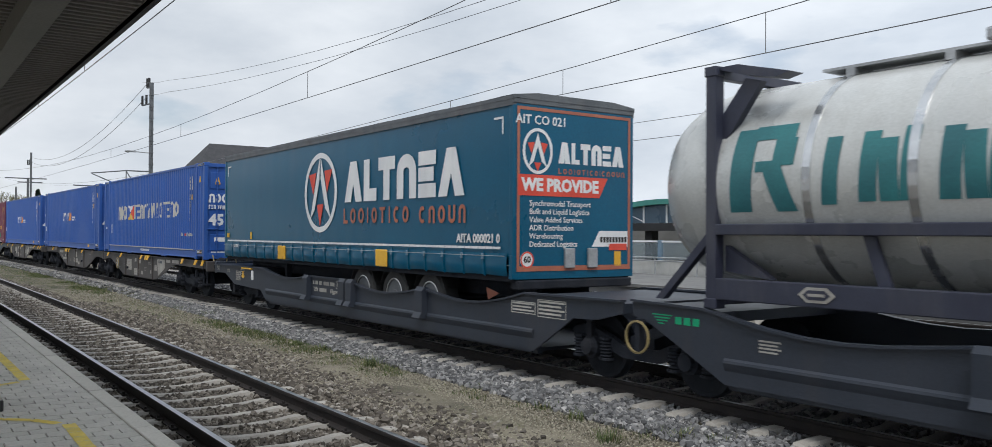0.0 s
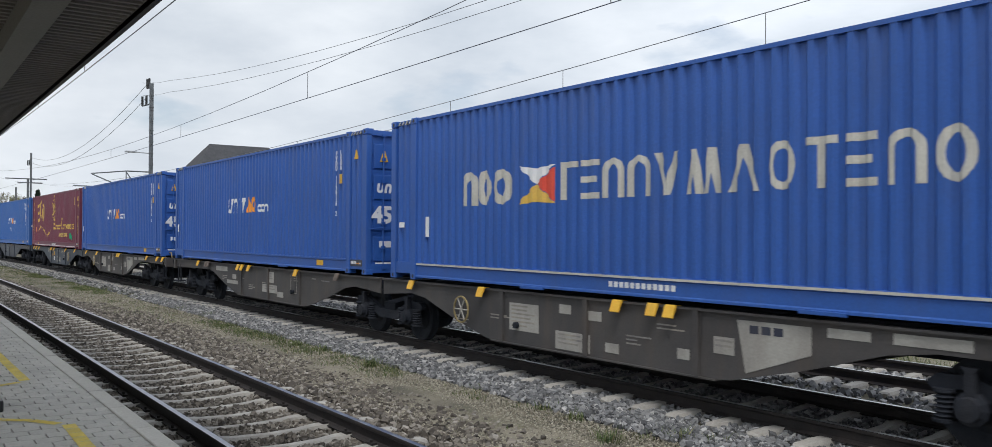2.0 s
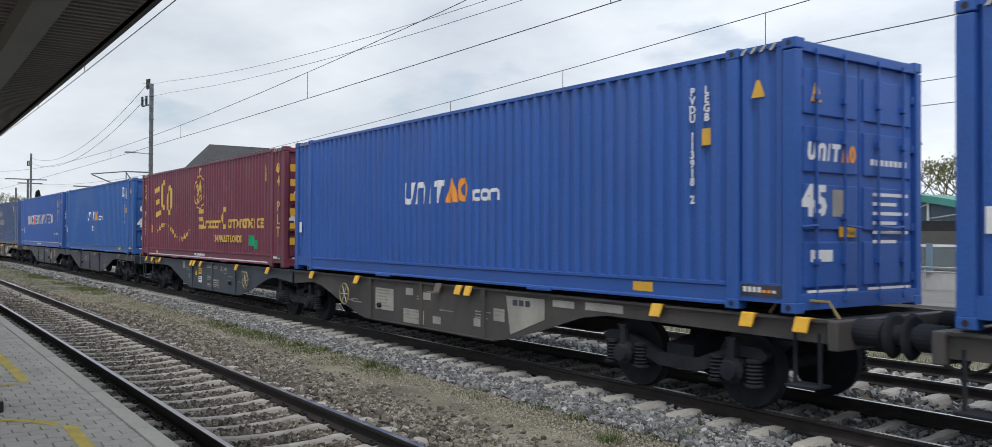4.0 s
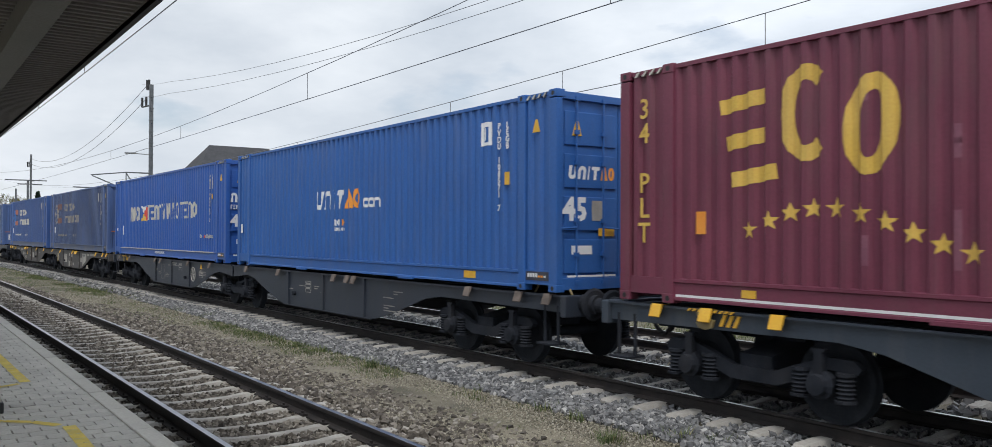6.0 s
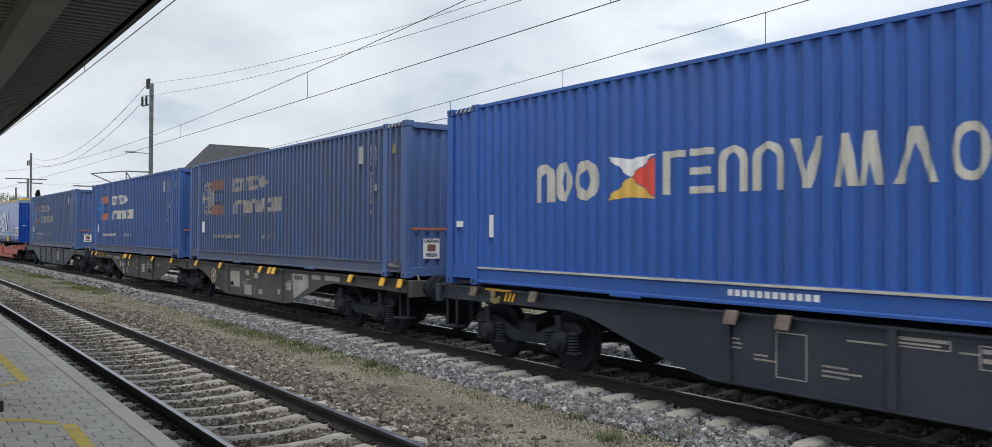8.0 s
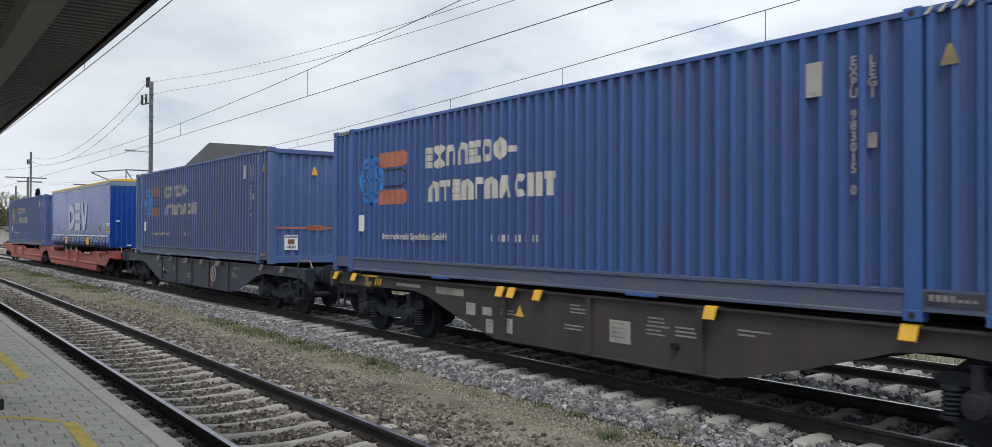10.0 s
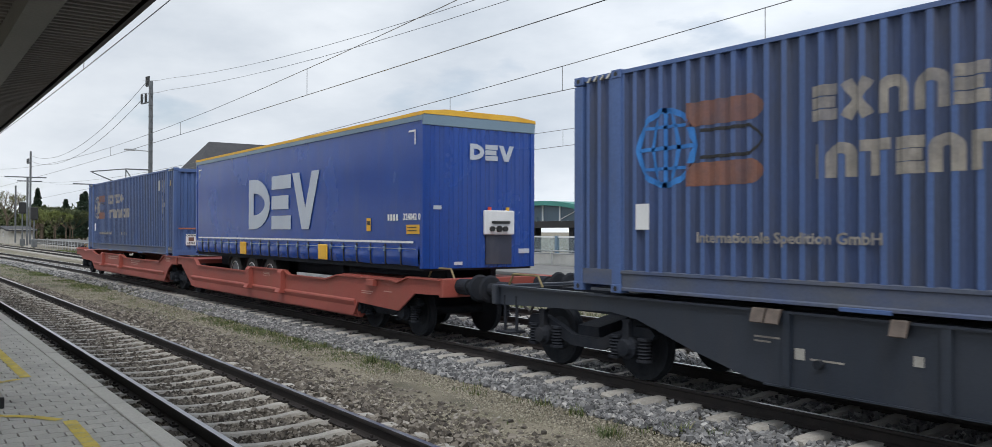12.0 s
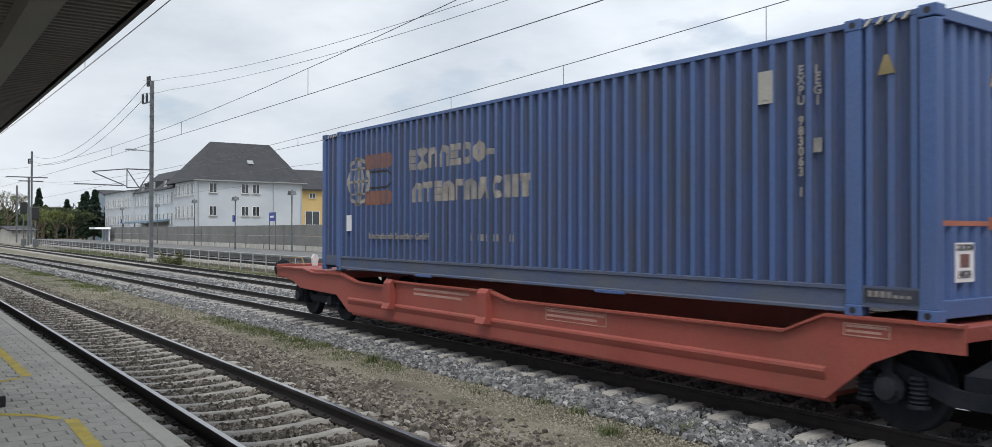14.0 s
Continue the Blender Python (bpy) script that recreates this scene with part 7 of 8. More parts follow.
# ---------------------------------------------------------------- tank container
def tank_container():
    t = thing("tank_container", "white insulated tank container in a dark navy frame", "tank container")
    R, ZC = 1.24, 2.62
    x0, x1 = -8.10, 2.1
    bm = bmn()
    prof = [(x0, 0.05), (x0 + 0.06, 0.5), (x0 + 0.20, 0.82), (x0 + 0.42, 1.06), (x0 + 0.68, 1.19), (x0 + 0.95, R), (x1 - 0.95, R), (x1 - 0.68, 1.19), (x1 - 0.42, 1.06), (x1 - 0.2, 0.82), (x1 - 0.06, 0.5), (x1, 0.05)]
    lathe(bm, prof, "x", 64, (3.4, 0, ZC))
    part("tank_shell", bm, M_TANK, t, smooth=True)
    for x in (-5.54, -4.38, -3.2, -2.0, -0.8):
        bm = bmn()
        lathe(bm, [(x - 0.05, R - 0.01), (x - 0.05, R + 0.012), (x + 0.05, R + 0.012), (x + 0.05, R - 0.01)], "x", 64, (3.4, 0, ZC))
        part("band", bm, M_STEEL_BAND, t, "polished steel band", smooth=False)
    # painted blocks that follow the shell
    def curved(xa, xb, za, zb, shift=0.0):
        bm = bmn()
        n = 14
        rows = []
        for i in range(n + 1):
            z = za + (zb - za) * i / n
            y = -math.sqrt(max(0.01, (R + 0.006) ** 2 - (z - ZC) ** 2))
            dx = shift * i / n
            rows.append((bm.verts.new((xa + dx + 3.4, y, z)), bm.verts.new((xb + dx + 3.4, y, z))))
        for p, q in zip(rows, rows[1:]):
            bm.faces.new((p[0], p[1], q[1], q[0]))
        part("name_block", bm, M_TEALMARK, t, "teal painted name block")
    for a, b, c, d, s in ((-6.56, -6.26, 2.28, 3.22, 0.05), (-6.26, -5.72, 3.08, 3.24, 0.0), (-5.98, -5.70, 2.78, 3.08, 0.02), (-6.2, -5.85, 2.72, 2.84, 0.0), (-5.92, -5.66, 2.28, 2.74, -0.18),
                          (-5.37, -5.19, 2.34, 3.04, 0.05), (-4.95, -4.76, 2.36, 3.06, 0.04), (-4.72, -4.52, 2.36, 2.98, -0.02), (-4.52, -4.36, 2.36, 3.08, 0.04), (-4.14, -3.94, 2.36, 3.04, 0.03), (-3.9, -3.7, 2.36, 2.98, -0.02), (-3.7, -3.52, 2.36, 3.06, 0.03), (-3.2, -2.7, 2.36, 3.05, 0.0)):
        curved(a, b, c, d, s)
    # frame
    for e in (-6.82, 0.45):
        for s in (-1, 1):
            bm = bmn()
            box(bm, e + 3.4 - 0.075, e + 3.4 + 0.075, *sorted((s * 1.10, s * 1.25)), 1.26, 3.92, 0.012)
            part("corner_post", bm, M_NAVY, t)
            for z in (1.22, 3.94):
                bm = bmn()
                box(bm, e + 3.4 - 0.09, e + 3.4 + 0.09, *sorted((s * 1.09, s * 1.262)), z - 0.06, z + 0.06, 0.012)
                part("corner_casting", bm, M_NAVY, t)
            g = 1 if e < 0 else -1
            bm = bmn()
            prism(bm, [(e + 3.4, 3.98), (e + 3.4 + g * 0.35, 3.98), (e + 3.4 + g * 1.05, 3.80), (e + 3.4 + g * 0.85, 3.76), (e + 3.4 + g * 0.45, 3.84)], "y", *sorted((s * 0.95, s * 1.2)))
            part("top_gusset", bm, M_NAVY, t)
            bm = bmn()
            prism(bm, [(e + 3.4 + g * 0.06, 3.42), (e + 3.4 + g * 0.40, 3.82), (e + 3.4 + g * 0.62, 3.76), (e + 3.4 + g * 0.06, 3.05)], "y", *sorted((s * 1.02, s * 1.12)))
            part("knee_brace", bm, M_NAVY, t)
            bm = bmn()
            prism(bm, [(e + 3.4 - g * 0.95, 1.22), (e + 3.4 - g * 0.82, 1.22), (e + 3.4, 2.02), (e + 3.4, 2.16)], "y", *sorted((s * 1.08, s * 1.18)))
            part("end_strut", bm, M_NAVY, t)
            bm = bmn()
            prism(bm, [(e + 3.4 + g * 0.1, 1.9), (e + 3.4 + g * 0.1, 1.6), (e + 3.4 + g * 0.75, 1.52), (e + 3.4 + g * 0.6, 1.62)], "y", *sorted((s * 1.0, s * 1.1)))
            part("saddle_plate", bm, M_NAVY, t)
        bm = bmn()
        box(bm, e + 3.4 - 0.06, e + 3.4 + 0.06, -1.1, 1.1, 3.86, 3.98, 0.01)
        part("end_top_beam", bm, M_NAVY, t)
        bm = bmn()
        box(bm, e + 3.4 - 0.06, e + 3.4 + 0.06, -1.1, 1.1, 1.2, 1.36, 0.01)
        part("end_bottom_beam", bm, M_NAVY, t)
    for s in (-1, 1):
        bm = bmn()
        box(bm, -6.75 + 3.4, 0.38 + 3.4, *sorted((s * 1.13, s * 1.25)), 1.27, 1.52, 0.012)
        part("bottom_rail", bm, M_NAVY, t)
        bm = bmn()
        box(bm, -6.75 + 3.4, 0.38 + 3.4, *sorted((s * 1.17, s * 1.25)), 2.02, 2.15, 0.012)
        part("side_rail", bm, M_NAVY, t)
        for x in (-4.85, -3.35, -2.0):
            bm = bmn()
            prism(bm, [(x + 3.4 - 0.10, 2.05), (x + 3.4 + 0.02, 2.05), (x + 3.4 + 0.22, 1.5), (x + 3.4 + 0.08, 1.5)], "y", *sorted((s * 1.10, s * 1.16)))
            part("saddle_strut", bm, M_NAVY, t)
    bm = bmn()
    prism(bm, [(-5.62 + 3.4, 1.40), (-5.52 + 3.4, 1.48), (-5.28 + 3.4, 1.48), (-5.18 + 3.4, 1.40), (-5.28 + 3.4, 1.32), (-5.52 + 3.4, 1.32)], "y", -1.262, -1.254)
    hp = part("maker_plate", bm, M_DIRTY_PLATE, t, "pale hexagonal maker plate")
    bm = bmn()
    prism(bm, [(-5.56 + 3.4, 1.40), (-5.50 + 3.4, 1.45), (-5.30 + 3.4, 1.45), (-5.24 + 3.4, 1.40), (-5.30 + 3.4, 1.35), (-5.50 + 3.4, 1.35)], "y", -1.266, -1.263)
    part("plate_field", bm, M_NAVY, hp)
    bm = bmn()
    box(bm, -5.50 + 3.4, -5.30 + 3.4, -1.270, -1.267, 1.385, 1.415)
    part("plate_bar", bm, M_DIRTY_PLATE, hp)
    # catwalk
    for y in (-0.42, -0.02):
        bm = bmn()
        box(bm, -5.9 + 3.4, 0.6 + 3.4, y, y + 0.36, 3.885, 3.915)
        part("catwalk_plank", bm, M_GALV, t, "grey grated catwalk plank")
    for i in range(6):
        bm = bmn()
        box(bm, -5.6 + i * 1.1 + 3.4, -5.5 + i * 1.1 + 3.4, -0.42, 0.34, 3.80, 3.885)
        part("catwalk_bracket", bm, M_GALV, t)
    bm = bmn()
    box(bm, -4.1 + 3.4, -1.4 + 3.4, -0.45, 0.45, 3.92, 4.06, 0.03)
    part("manlid_box", bm, M_GALV, t, "grey spill box")
    return t


add_load(tank_container(), -3.4, 0.0)


def motions():
    times = [0.5 * i for i in range(29)]
    for ob, c, z, *across in MOVERS:
        walk(ob, [(t, bent(c + SPEED * t, YC + sum(across), z)) for t in times])
    n = 14 * FPS
    for w, a in WHEELSETS:
        rows = []
        for i in range(n + 1):
            t = i / FPS
            rows.append((t, pose(a, 0, 0.46) @ Matrix.Rotation((SPEED * t / 0.46) % (2 * math.pi), 4, "Y")))
        walk(w, rows)

# ---------------------------------------------------------------- overhead wires and masts
catenary(YC + 0.1, KB, 5.66, lambda x: 6.07 + 0.00066 * (x + 43) ** 2, [-21.86, -33.7, -45.3, -10.0], "overhead_line", "overhead line wires over the freight track")
catenary(YN + 0.05, KB, 5.5, lambda x: 5.75 + 0.0008 * (x + 40) ** 2, [-20.4, -27, -34, -41], "overhead_line", "overhead line wires over the platform track")
catenary(Y3, K3, 5.28, lambda x: 5.50 + 0.00046 * (x + 43) ** 2, [-9.8, -15.48, -20.4, -31.5], "overhead_line", "overhead line wires over the third track")
catenary(Y1, 0.0, 5.09, lambda x: 5.66 + 0.0002 * (x + 15) ** 2, [-5, -24, -45], "overhead_line", "overhead line wires over the far platform track")

MX, MY = -70.6, 16.3
m1 = mast(MX, MY, 13.7, arms=((12.1, 1.6), (13.4, 0.75)))
bm = bmn()
tube(bm, [(MX, MY, 6.75), (MX, 14.5, 6.75), (MX, 14.5, 5.3), (MX, MY, 5.35)], 0.06, 6)
part("bracket_frame", bm, M_MAST, m1)
bm = bmn()
tube(bm, [(MX, 15.4, 5.3), (MX, 14.5, 6.7)], 0.045, 6)
part("bracket_diagonal", bm, M_MAST, m1)
bm = bmn()
tube(bm, [(MX, 15.4, 5.3), (MX, MY, 6.7)], 0.045, 6)
part("bracket_diagonal", bm, M_MAST, m1)
for pts in ([(MX, 14.5, 6.75), (MX, 12.0, 6.45)], [(MX, 14.5, 5.4), (MX, 12.1, 6.4)], [(MX, 14.2, 5.45), (MX, 10.8, 5.5)]):
    bm = bmn()
    tube(bm, pts, 0.045, 6)
    part("cantilever_tube", bm, M_MAST, m1)
bm = bmn()
tube(bm, [(MX, MY, 8.2), (MX, 15.2, 8.25)], 0.04, 6)
box(bm, MX - 0.2, MX + 0.2, 14.4, 15.2, 8.2, 8.32, 0.03)
part("mast_lamp", bm, M_GALV, m1)
m2 = mast(-150.0, 17.0, 14.2, arms=((12.4, 1.5),))
for z, a, b in ((10.2, 13.5, 19.2), (9.6, 15.2, 18.6)):
    bm = bmn()
    tube(bm, [(-150, a, z), (-150, b, z)], 0.09, 6)
    part("crossarm", bm, M_MAST, m2)
mast(-140.0, 15.5, 9.6)
mast(-175.0, 17.5, 10.0)
for z0, k in ((9.0, 0.00108), (8.7, 0.00092)):
    t = thing("feeder_line", "sagging feeder cable between catenary masts", "overhead line")
    bm = bmn()
    tube(bm, [(x, 15.0 + (0.5 if x < -60 else 0), z0 + k * (x + 5) ** 2) for x in range(-70, 61, 5)], 0.010, 5)
    part("cable", bm, M_WIRE, t)
    t = thing("feeder_line", "sagging feeder cable between catenary masts", "overhead line")
    bm = bmn()
    za, zb = z0 + k * 65.6 ** 2, 13.6 if z0 == 9.0 else 12.8
    tube(bm, [(MX + (-150 - MX) * u, MY - 0.3 + 0.9 * u, za + (zb - za) * u - 10.0 * u * (1 - u)) for u in [i / 16 for i in range(17)]], 0.02, 5)
    part("cable", bm, M_WIRE, t)

# ---------------------------------------------------------------- far platform, barrier, fence
bm = bmn()
prism(bm, [(21.3, -0.6), (21.3, 0.18), (21.2, 0.19), (21.2, 0.30), (28.0, 0.30), (28.0, -0.6)], "x", -190, 40)
tagged(part("platform_far", bm, M_ASPHALT), "grey asphalt far station platform", "platform", kind="structure")


def noise_barrier():
    t = thing("noise_barrier", "weathered grey concrete noise barrier with posts", "wall", kind="structure")
    for i in range(19):
        x = -58 - 5.0 * i
        bm = bmn()
        box(bm, x - 0.07, x + 0.07, 27.97, 28.12, 0.25, 2.52)
        part("barrier_post", bm, M_BARRIER, t)
        for z0, z1, m in ((0.30, 0.72, M_CONCRETE), (0.74, 1.55, M_BARRIER), (1.57, 2.5, M_BARRIER)):
            bm = bmn()
            box(bm, x - 4.92, x - 0.08, 28.0 + random.uniform(-0.01, 0.01), 28.1, z0, z1, 0.015)
            part("barrier_panel", bm, m, t)


noise_barrier()


def rail_fence():
    t = thing("trackside_fence", "low grey tubular steel fence beside the far track", "fence")
    for i in range(56):
        x = -28 - 2.2 * i
        bm = bmn()
        cyl(bm, (x, 17.3, -0.6), (x, 17.3, 0.66), 0.035, 6)
        part("post", bm, M_GALV, t)
        for z in (0.64, 0.2):
            bm = bmn()
            cyl(bm, (x, 17.3, z), (x - 2.2, 17.3, z), 0.03, 6)
            part("rail", bm, M_GALV, t)


rail_fence()


def platform_lamp(x, y, h, sign=""):
    t = thing("platform_lamp", "slim blue-grey platform lamp post with a peaked reflector", "lamp post", "lamps on the far platform")
    bm = bmn()
    cyl(bm, (x, y, 0.29), (x, y, 1.9), 0.075, 10)
    part("base_pole", bm, M_BLUEGREY if x > -30 else M_MAST, t)
    bm = bmn()
    cyl(bm, (x, y, 1.9), (x, y, h - 0.1), 0.05, 10)
    part("upper_pole", bm, M_MAST, t)
    for s in (-1, 1):
        bm = bmn()
        prism(bm, [(x + s * 0.05, h + 0.10), (x + s * 0.22, h + 0.10), (x + s * 0.44, h - 0.22), (x + s * 0.08, h - 0.20)], "y", y - 0.22, y + 0.22)
        part("reflector", bm, M_BLUEGREY if x > -30 else M_MAST, t)
    bm = bmn()
    cyl(bm, (x, y, h - 0.2), (x, y, h + 0.16), 0.05, 8)
    part("lamp_head", bm, M_BLACK, t)
    bm = bmn()
    cyl(bm, (x, y, h - 0.28), (x, y, h - 0.2), 0.09, 10)
    part("lens", bm, M_GALV, t)
    if sign:
        bm = bmn()
        box(bm, x - 0.36, x + 0.02, y - 0.16, y - 0.06, h - 2.15, h - 1.55, 0.01)
        sb = part("track_sign", bm, M_BLUE_SIGN, t, "blue track number sign")
        lettering(sign, 0.42, M_WHITE, sb, on_side(x - 0.12, y - 0.165, h - 1.85), 0.01, "sign_lettering")
        bm = bmn()
        box(bm, x - 0.40, x - 0.36, y - 0.16, y + 0.25, h - 2.15, h - 1.55)
        part("sign_side", bm, M_WHITE, sb)


for x, y, h, s in ((-14.2, 25.0, 5.0, "1"), (-77.0, 25.0, 4.95, "1"), (-66.0, 26.0, 5.1, ""), (-96.8, 26.9, 5.3, ""), (-132.0, 26.5, 5.2, "1"), (-112.0, 26.6, 5.2, ""), (-38.0, 25.5, 5.0, "")):
    platform_lamp(x, y, h, s)


def board(x, y, w, z0, z1):
    t = thing("platform_sign", "blue station sign board on two steel posts", "sign")
    for s in (-w / 2, w / 2):
        bm = bmn()
        cyl(bm, (x + s, y, 0.29), (x + s, y, z1), 0.05, 8)
        part("post", bm, M_MAST, t)
    bm = bmn()
    box(bm, x - w / 2, x + w / 2, y - 0.06, y - 0.03, z0, z1, 0.01)
    p = part("board", bm, M_BLUE_SIGN, t)
    bm = bmn()
    box(bm, x - w * 0.3, x + w * 0.3, y - 0.066, y - 0.061, (z0 + z1) / 2 - 0.08, (z0 + z1) / 2 + 0.08)
    part("name_bar", bm, M_WHITE, p)


board(-72.5, 26.8, 1.5, 2.85, 3.6)


def glass_fence():
    t = thing("glass_balustrade", "white low wall topped by a steel framed glass balustrade", "balustrade", kind="structure")
    bm = bmn()
    box(bm, -56, 30, 27.5, 27.75, 0.28, 0.88, 0.02)
    part("low_wall", bm, M_LOWWALL, t, "pale painted low wall")
    for i in range(32):
        x = -55.6 + 2.4 * i
        bm = bmn()
        box(bm, x - 0.09, x + 0.09, 27.44, 27.62, 0.86, 1.80, 0.01)
        part("post", bm, M_BLUEGREY, t)
        bm = bmn()
        box(bm, x + 0.10, x + 2.30, 27.5, 27.56, 1.70, 1.78)
        part("top_rail", bm, M_WHITE, t)
        bm = bmn()
        box(bm, x + 0.10, x + 2.30, 27.52, 27.54, 0.95, 1.68)
        g = part("glass_pane", bm, M_GLASS, t)
        for z in (1.02, 1.16):
            bm = bmn()
            cyl(bm, (x - 0.1, 27.2, z - 0.12), (x + 2.3, 27.2, z - 0.12), 0.035, 6)
            part("handrail", bm, M_GALV, t)
        bm = bmn()
        cyl(bm, (x, 27.2, 0.29), (x, 27.2, 1.05), 0.03, 6)
        part("handrail_post", bm, M_GALV, t)


glass_fence()


def vaulted_roof():
    t = thing("bus_station_roof", "green barrel-vaulted roof with blue-grey glazed spandrels", "roof shelter")
    for c in (-43.4, -32.6, -21.8, -11.0, -0.2):
        hw = 5.35
        arc = [(c + hw * (i / 12 - 1), 3.30 + 0.66 * (1 - (i / 12 - 1) ** 2)) for i in range(25)]
        bm = bmn()
        prism(bm, arc + [(x, z - 0.28) for x, z in arc[::-1]], "y", 33.6, 48)
        part("vault", bm, M_GREEN_ROOF, t, "green metal barrel vault")
        bm = bmn()
        prism(bm, [(x, z - 0.285) for x, z in arc] + [(c + hw, 2.68), (c - hw, 2.68)], "y", 34.0, 34.08)
        part("spandrel", bm, M_SPANDREL, t, "blue-grey glazed spandrel")
        for i in range(7):
            x = c - hw + 0.15 + (2 * hw - 0.3) * i / 6
            zt = 3.02 + 0.66 * (1 - ((x - c) / hw) ** 2)
            bm = bmn()
            box(bm, x - 0.05, x + 0.05, 33.93, 33.995, 2.68, zt)
            part("mullion", bm, M_WHITE, t)
            if i in (0, 1, 4, 5):
                bm = bmn()
                xb = x + (2 * hw - 0.3) / 6
                zb = 3.0 + 0.66 * (1 - ((xb - c) / hw) ** 2)
                tube(bm, [(x, 33.97, zt - 0.04), (xb, 33.97, 2.75)] if i < 3 else [(x, 33.97, 2.75), (xb, 33.97, zb - 0.04)], 0.03, 5)
                part("brace", bm, M_WHITE, t)
        bm = bmn()
        box(bm, c - hw, c + hw, 33.9, 34.3, 2.25, 2.675)
        part("edge_beam", bm, M_BLACK, t, "dark edge beam")
        for dx, m, w in ((-2.4, M_BLACK, 0.28), (1.6, M_BLACK, 0.22), (hw - 0.1, M_GALV, 0.35)):
            bm = bmn()
            box(bm, c + dx - w, c + dx + w, 35, 35.5, -0.55, 2.3)
            part("column", bm, m, t)
    return t


vaulted_roof()
# added backdrop: blocks the sky under the roof, in place of dark surroundings
bm = bmn()
box(bm, -60, 30, 50, 50.4, -0.55, 2.7)
tagged(part("backdrop_rear", bm, M_BARRIER), "long weathered grey backdrop added behind the shelter", "wall", kind="structure")
t = thing("no_entry_sign", "round red no-entry sign on a post", "traffic sign")
bm = bmn()
cyl(bm, (-16.8, 36, -0.55), (-16.8, 36, 1.5), 0.04, 8)
part("post", bm, M_GALV, t)
bm = bmn()
cyl(bm, (-16.8, 35.94, 1.75), (-16.8, 35.9, 1.75), 0.32, 20)
dsc = part("disc", bm, M_REDMARK, t)
bm = bmn()
box(bm, -17.02, -16.58, 35.89, 35.898, 1.70, 1.80)
part("bar", bm, M_WHITE, dsc)


# ---------------------------------------------------------------- houses
def window(parent, m, w, h, kind="window"):
    """A recessed casement: frame, two panes, sill. Faces -Y in its own space."""
    win = new("window")
    win.parent = parent
    win.matrix_local = m
    for a, b, c, d in ((-w / 2, w / 2, h / 2 - 0.08, h / 2), (-w / 2, w / 2, -h / 2, -h / 2 + 0.08), (-w / 2, -w / 2 + 0.08, -h / 2, h / 2), (w / 2 - 0.08, w / 2, -h / 2, h / 2), (-0.04, 0.04, -h / 2, h / 2)):
        bm = bmn()
        box(bm, a, b, -0.05, 0.02, c, d)
        part("frame_bar", bm, M_WHITE, win)
    for s in (-1, 1):
        bm = bmn()
        box(bm, *sorted((s * 0.04, s * (w / 2 - 0.08))), -0.02, 0.0, -h / 2 + 0.08, h / 2 - 0.08)
        part("pane", bm, M_GLASS_DARK, win)
    bm = bmn()
    box(bm, -w / 2 - 0.08, w / 2 + 0.08, -0.16, 0.0, -h / 2 - 0.07, -h / 2)
    part("sill", bm, M_CONCRETE, win)


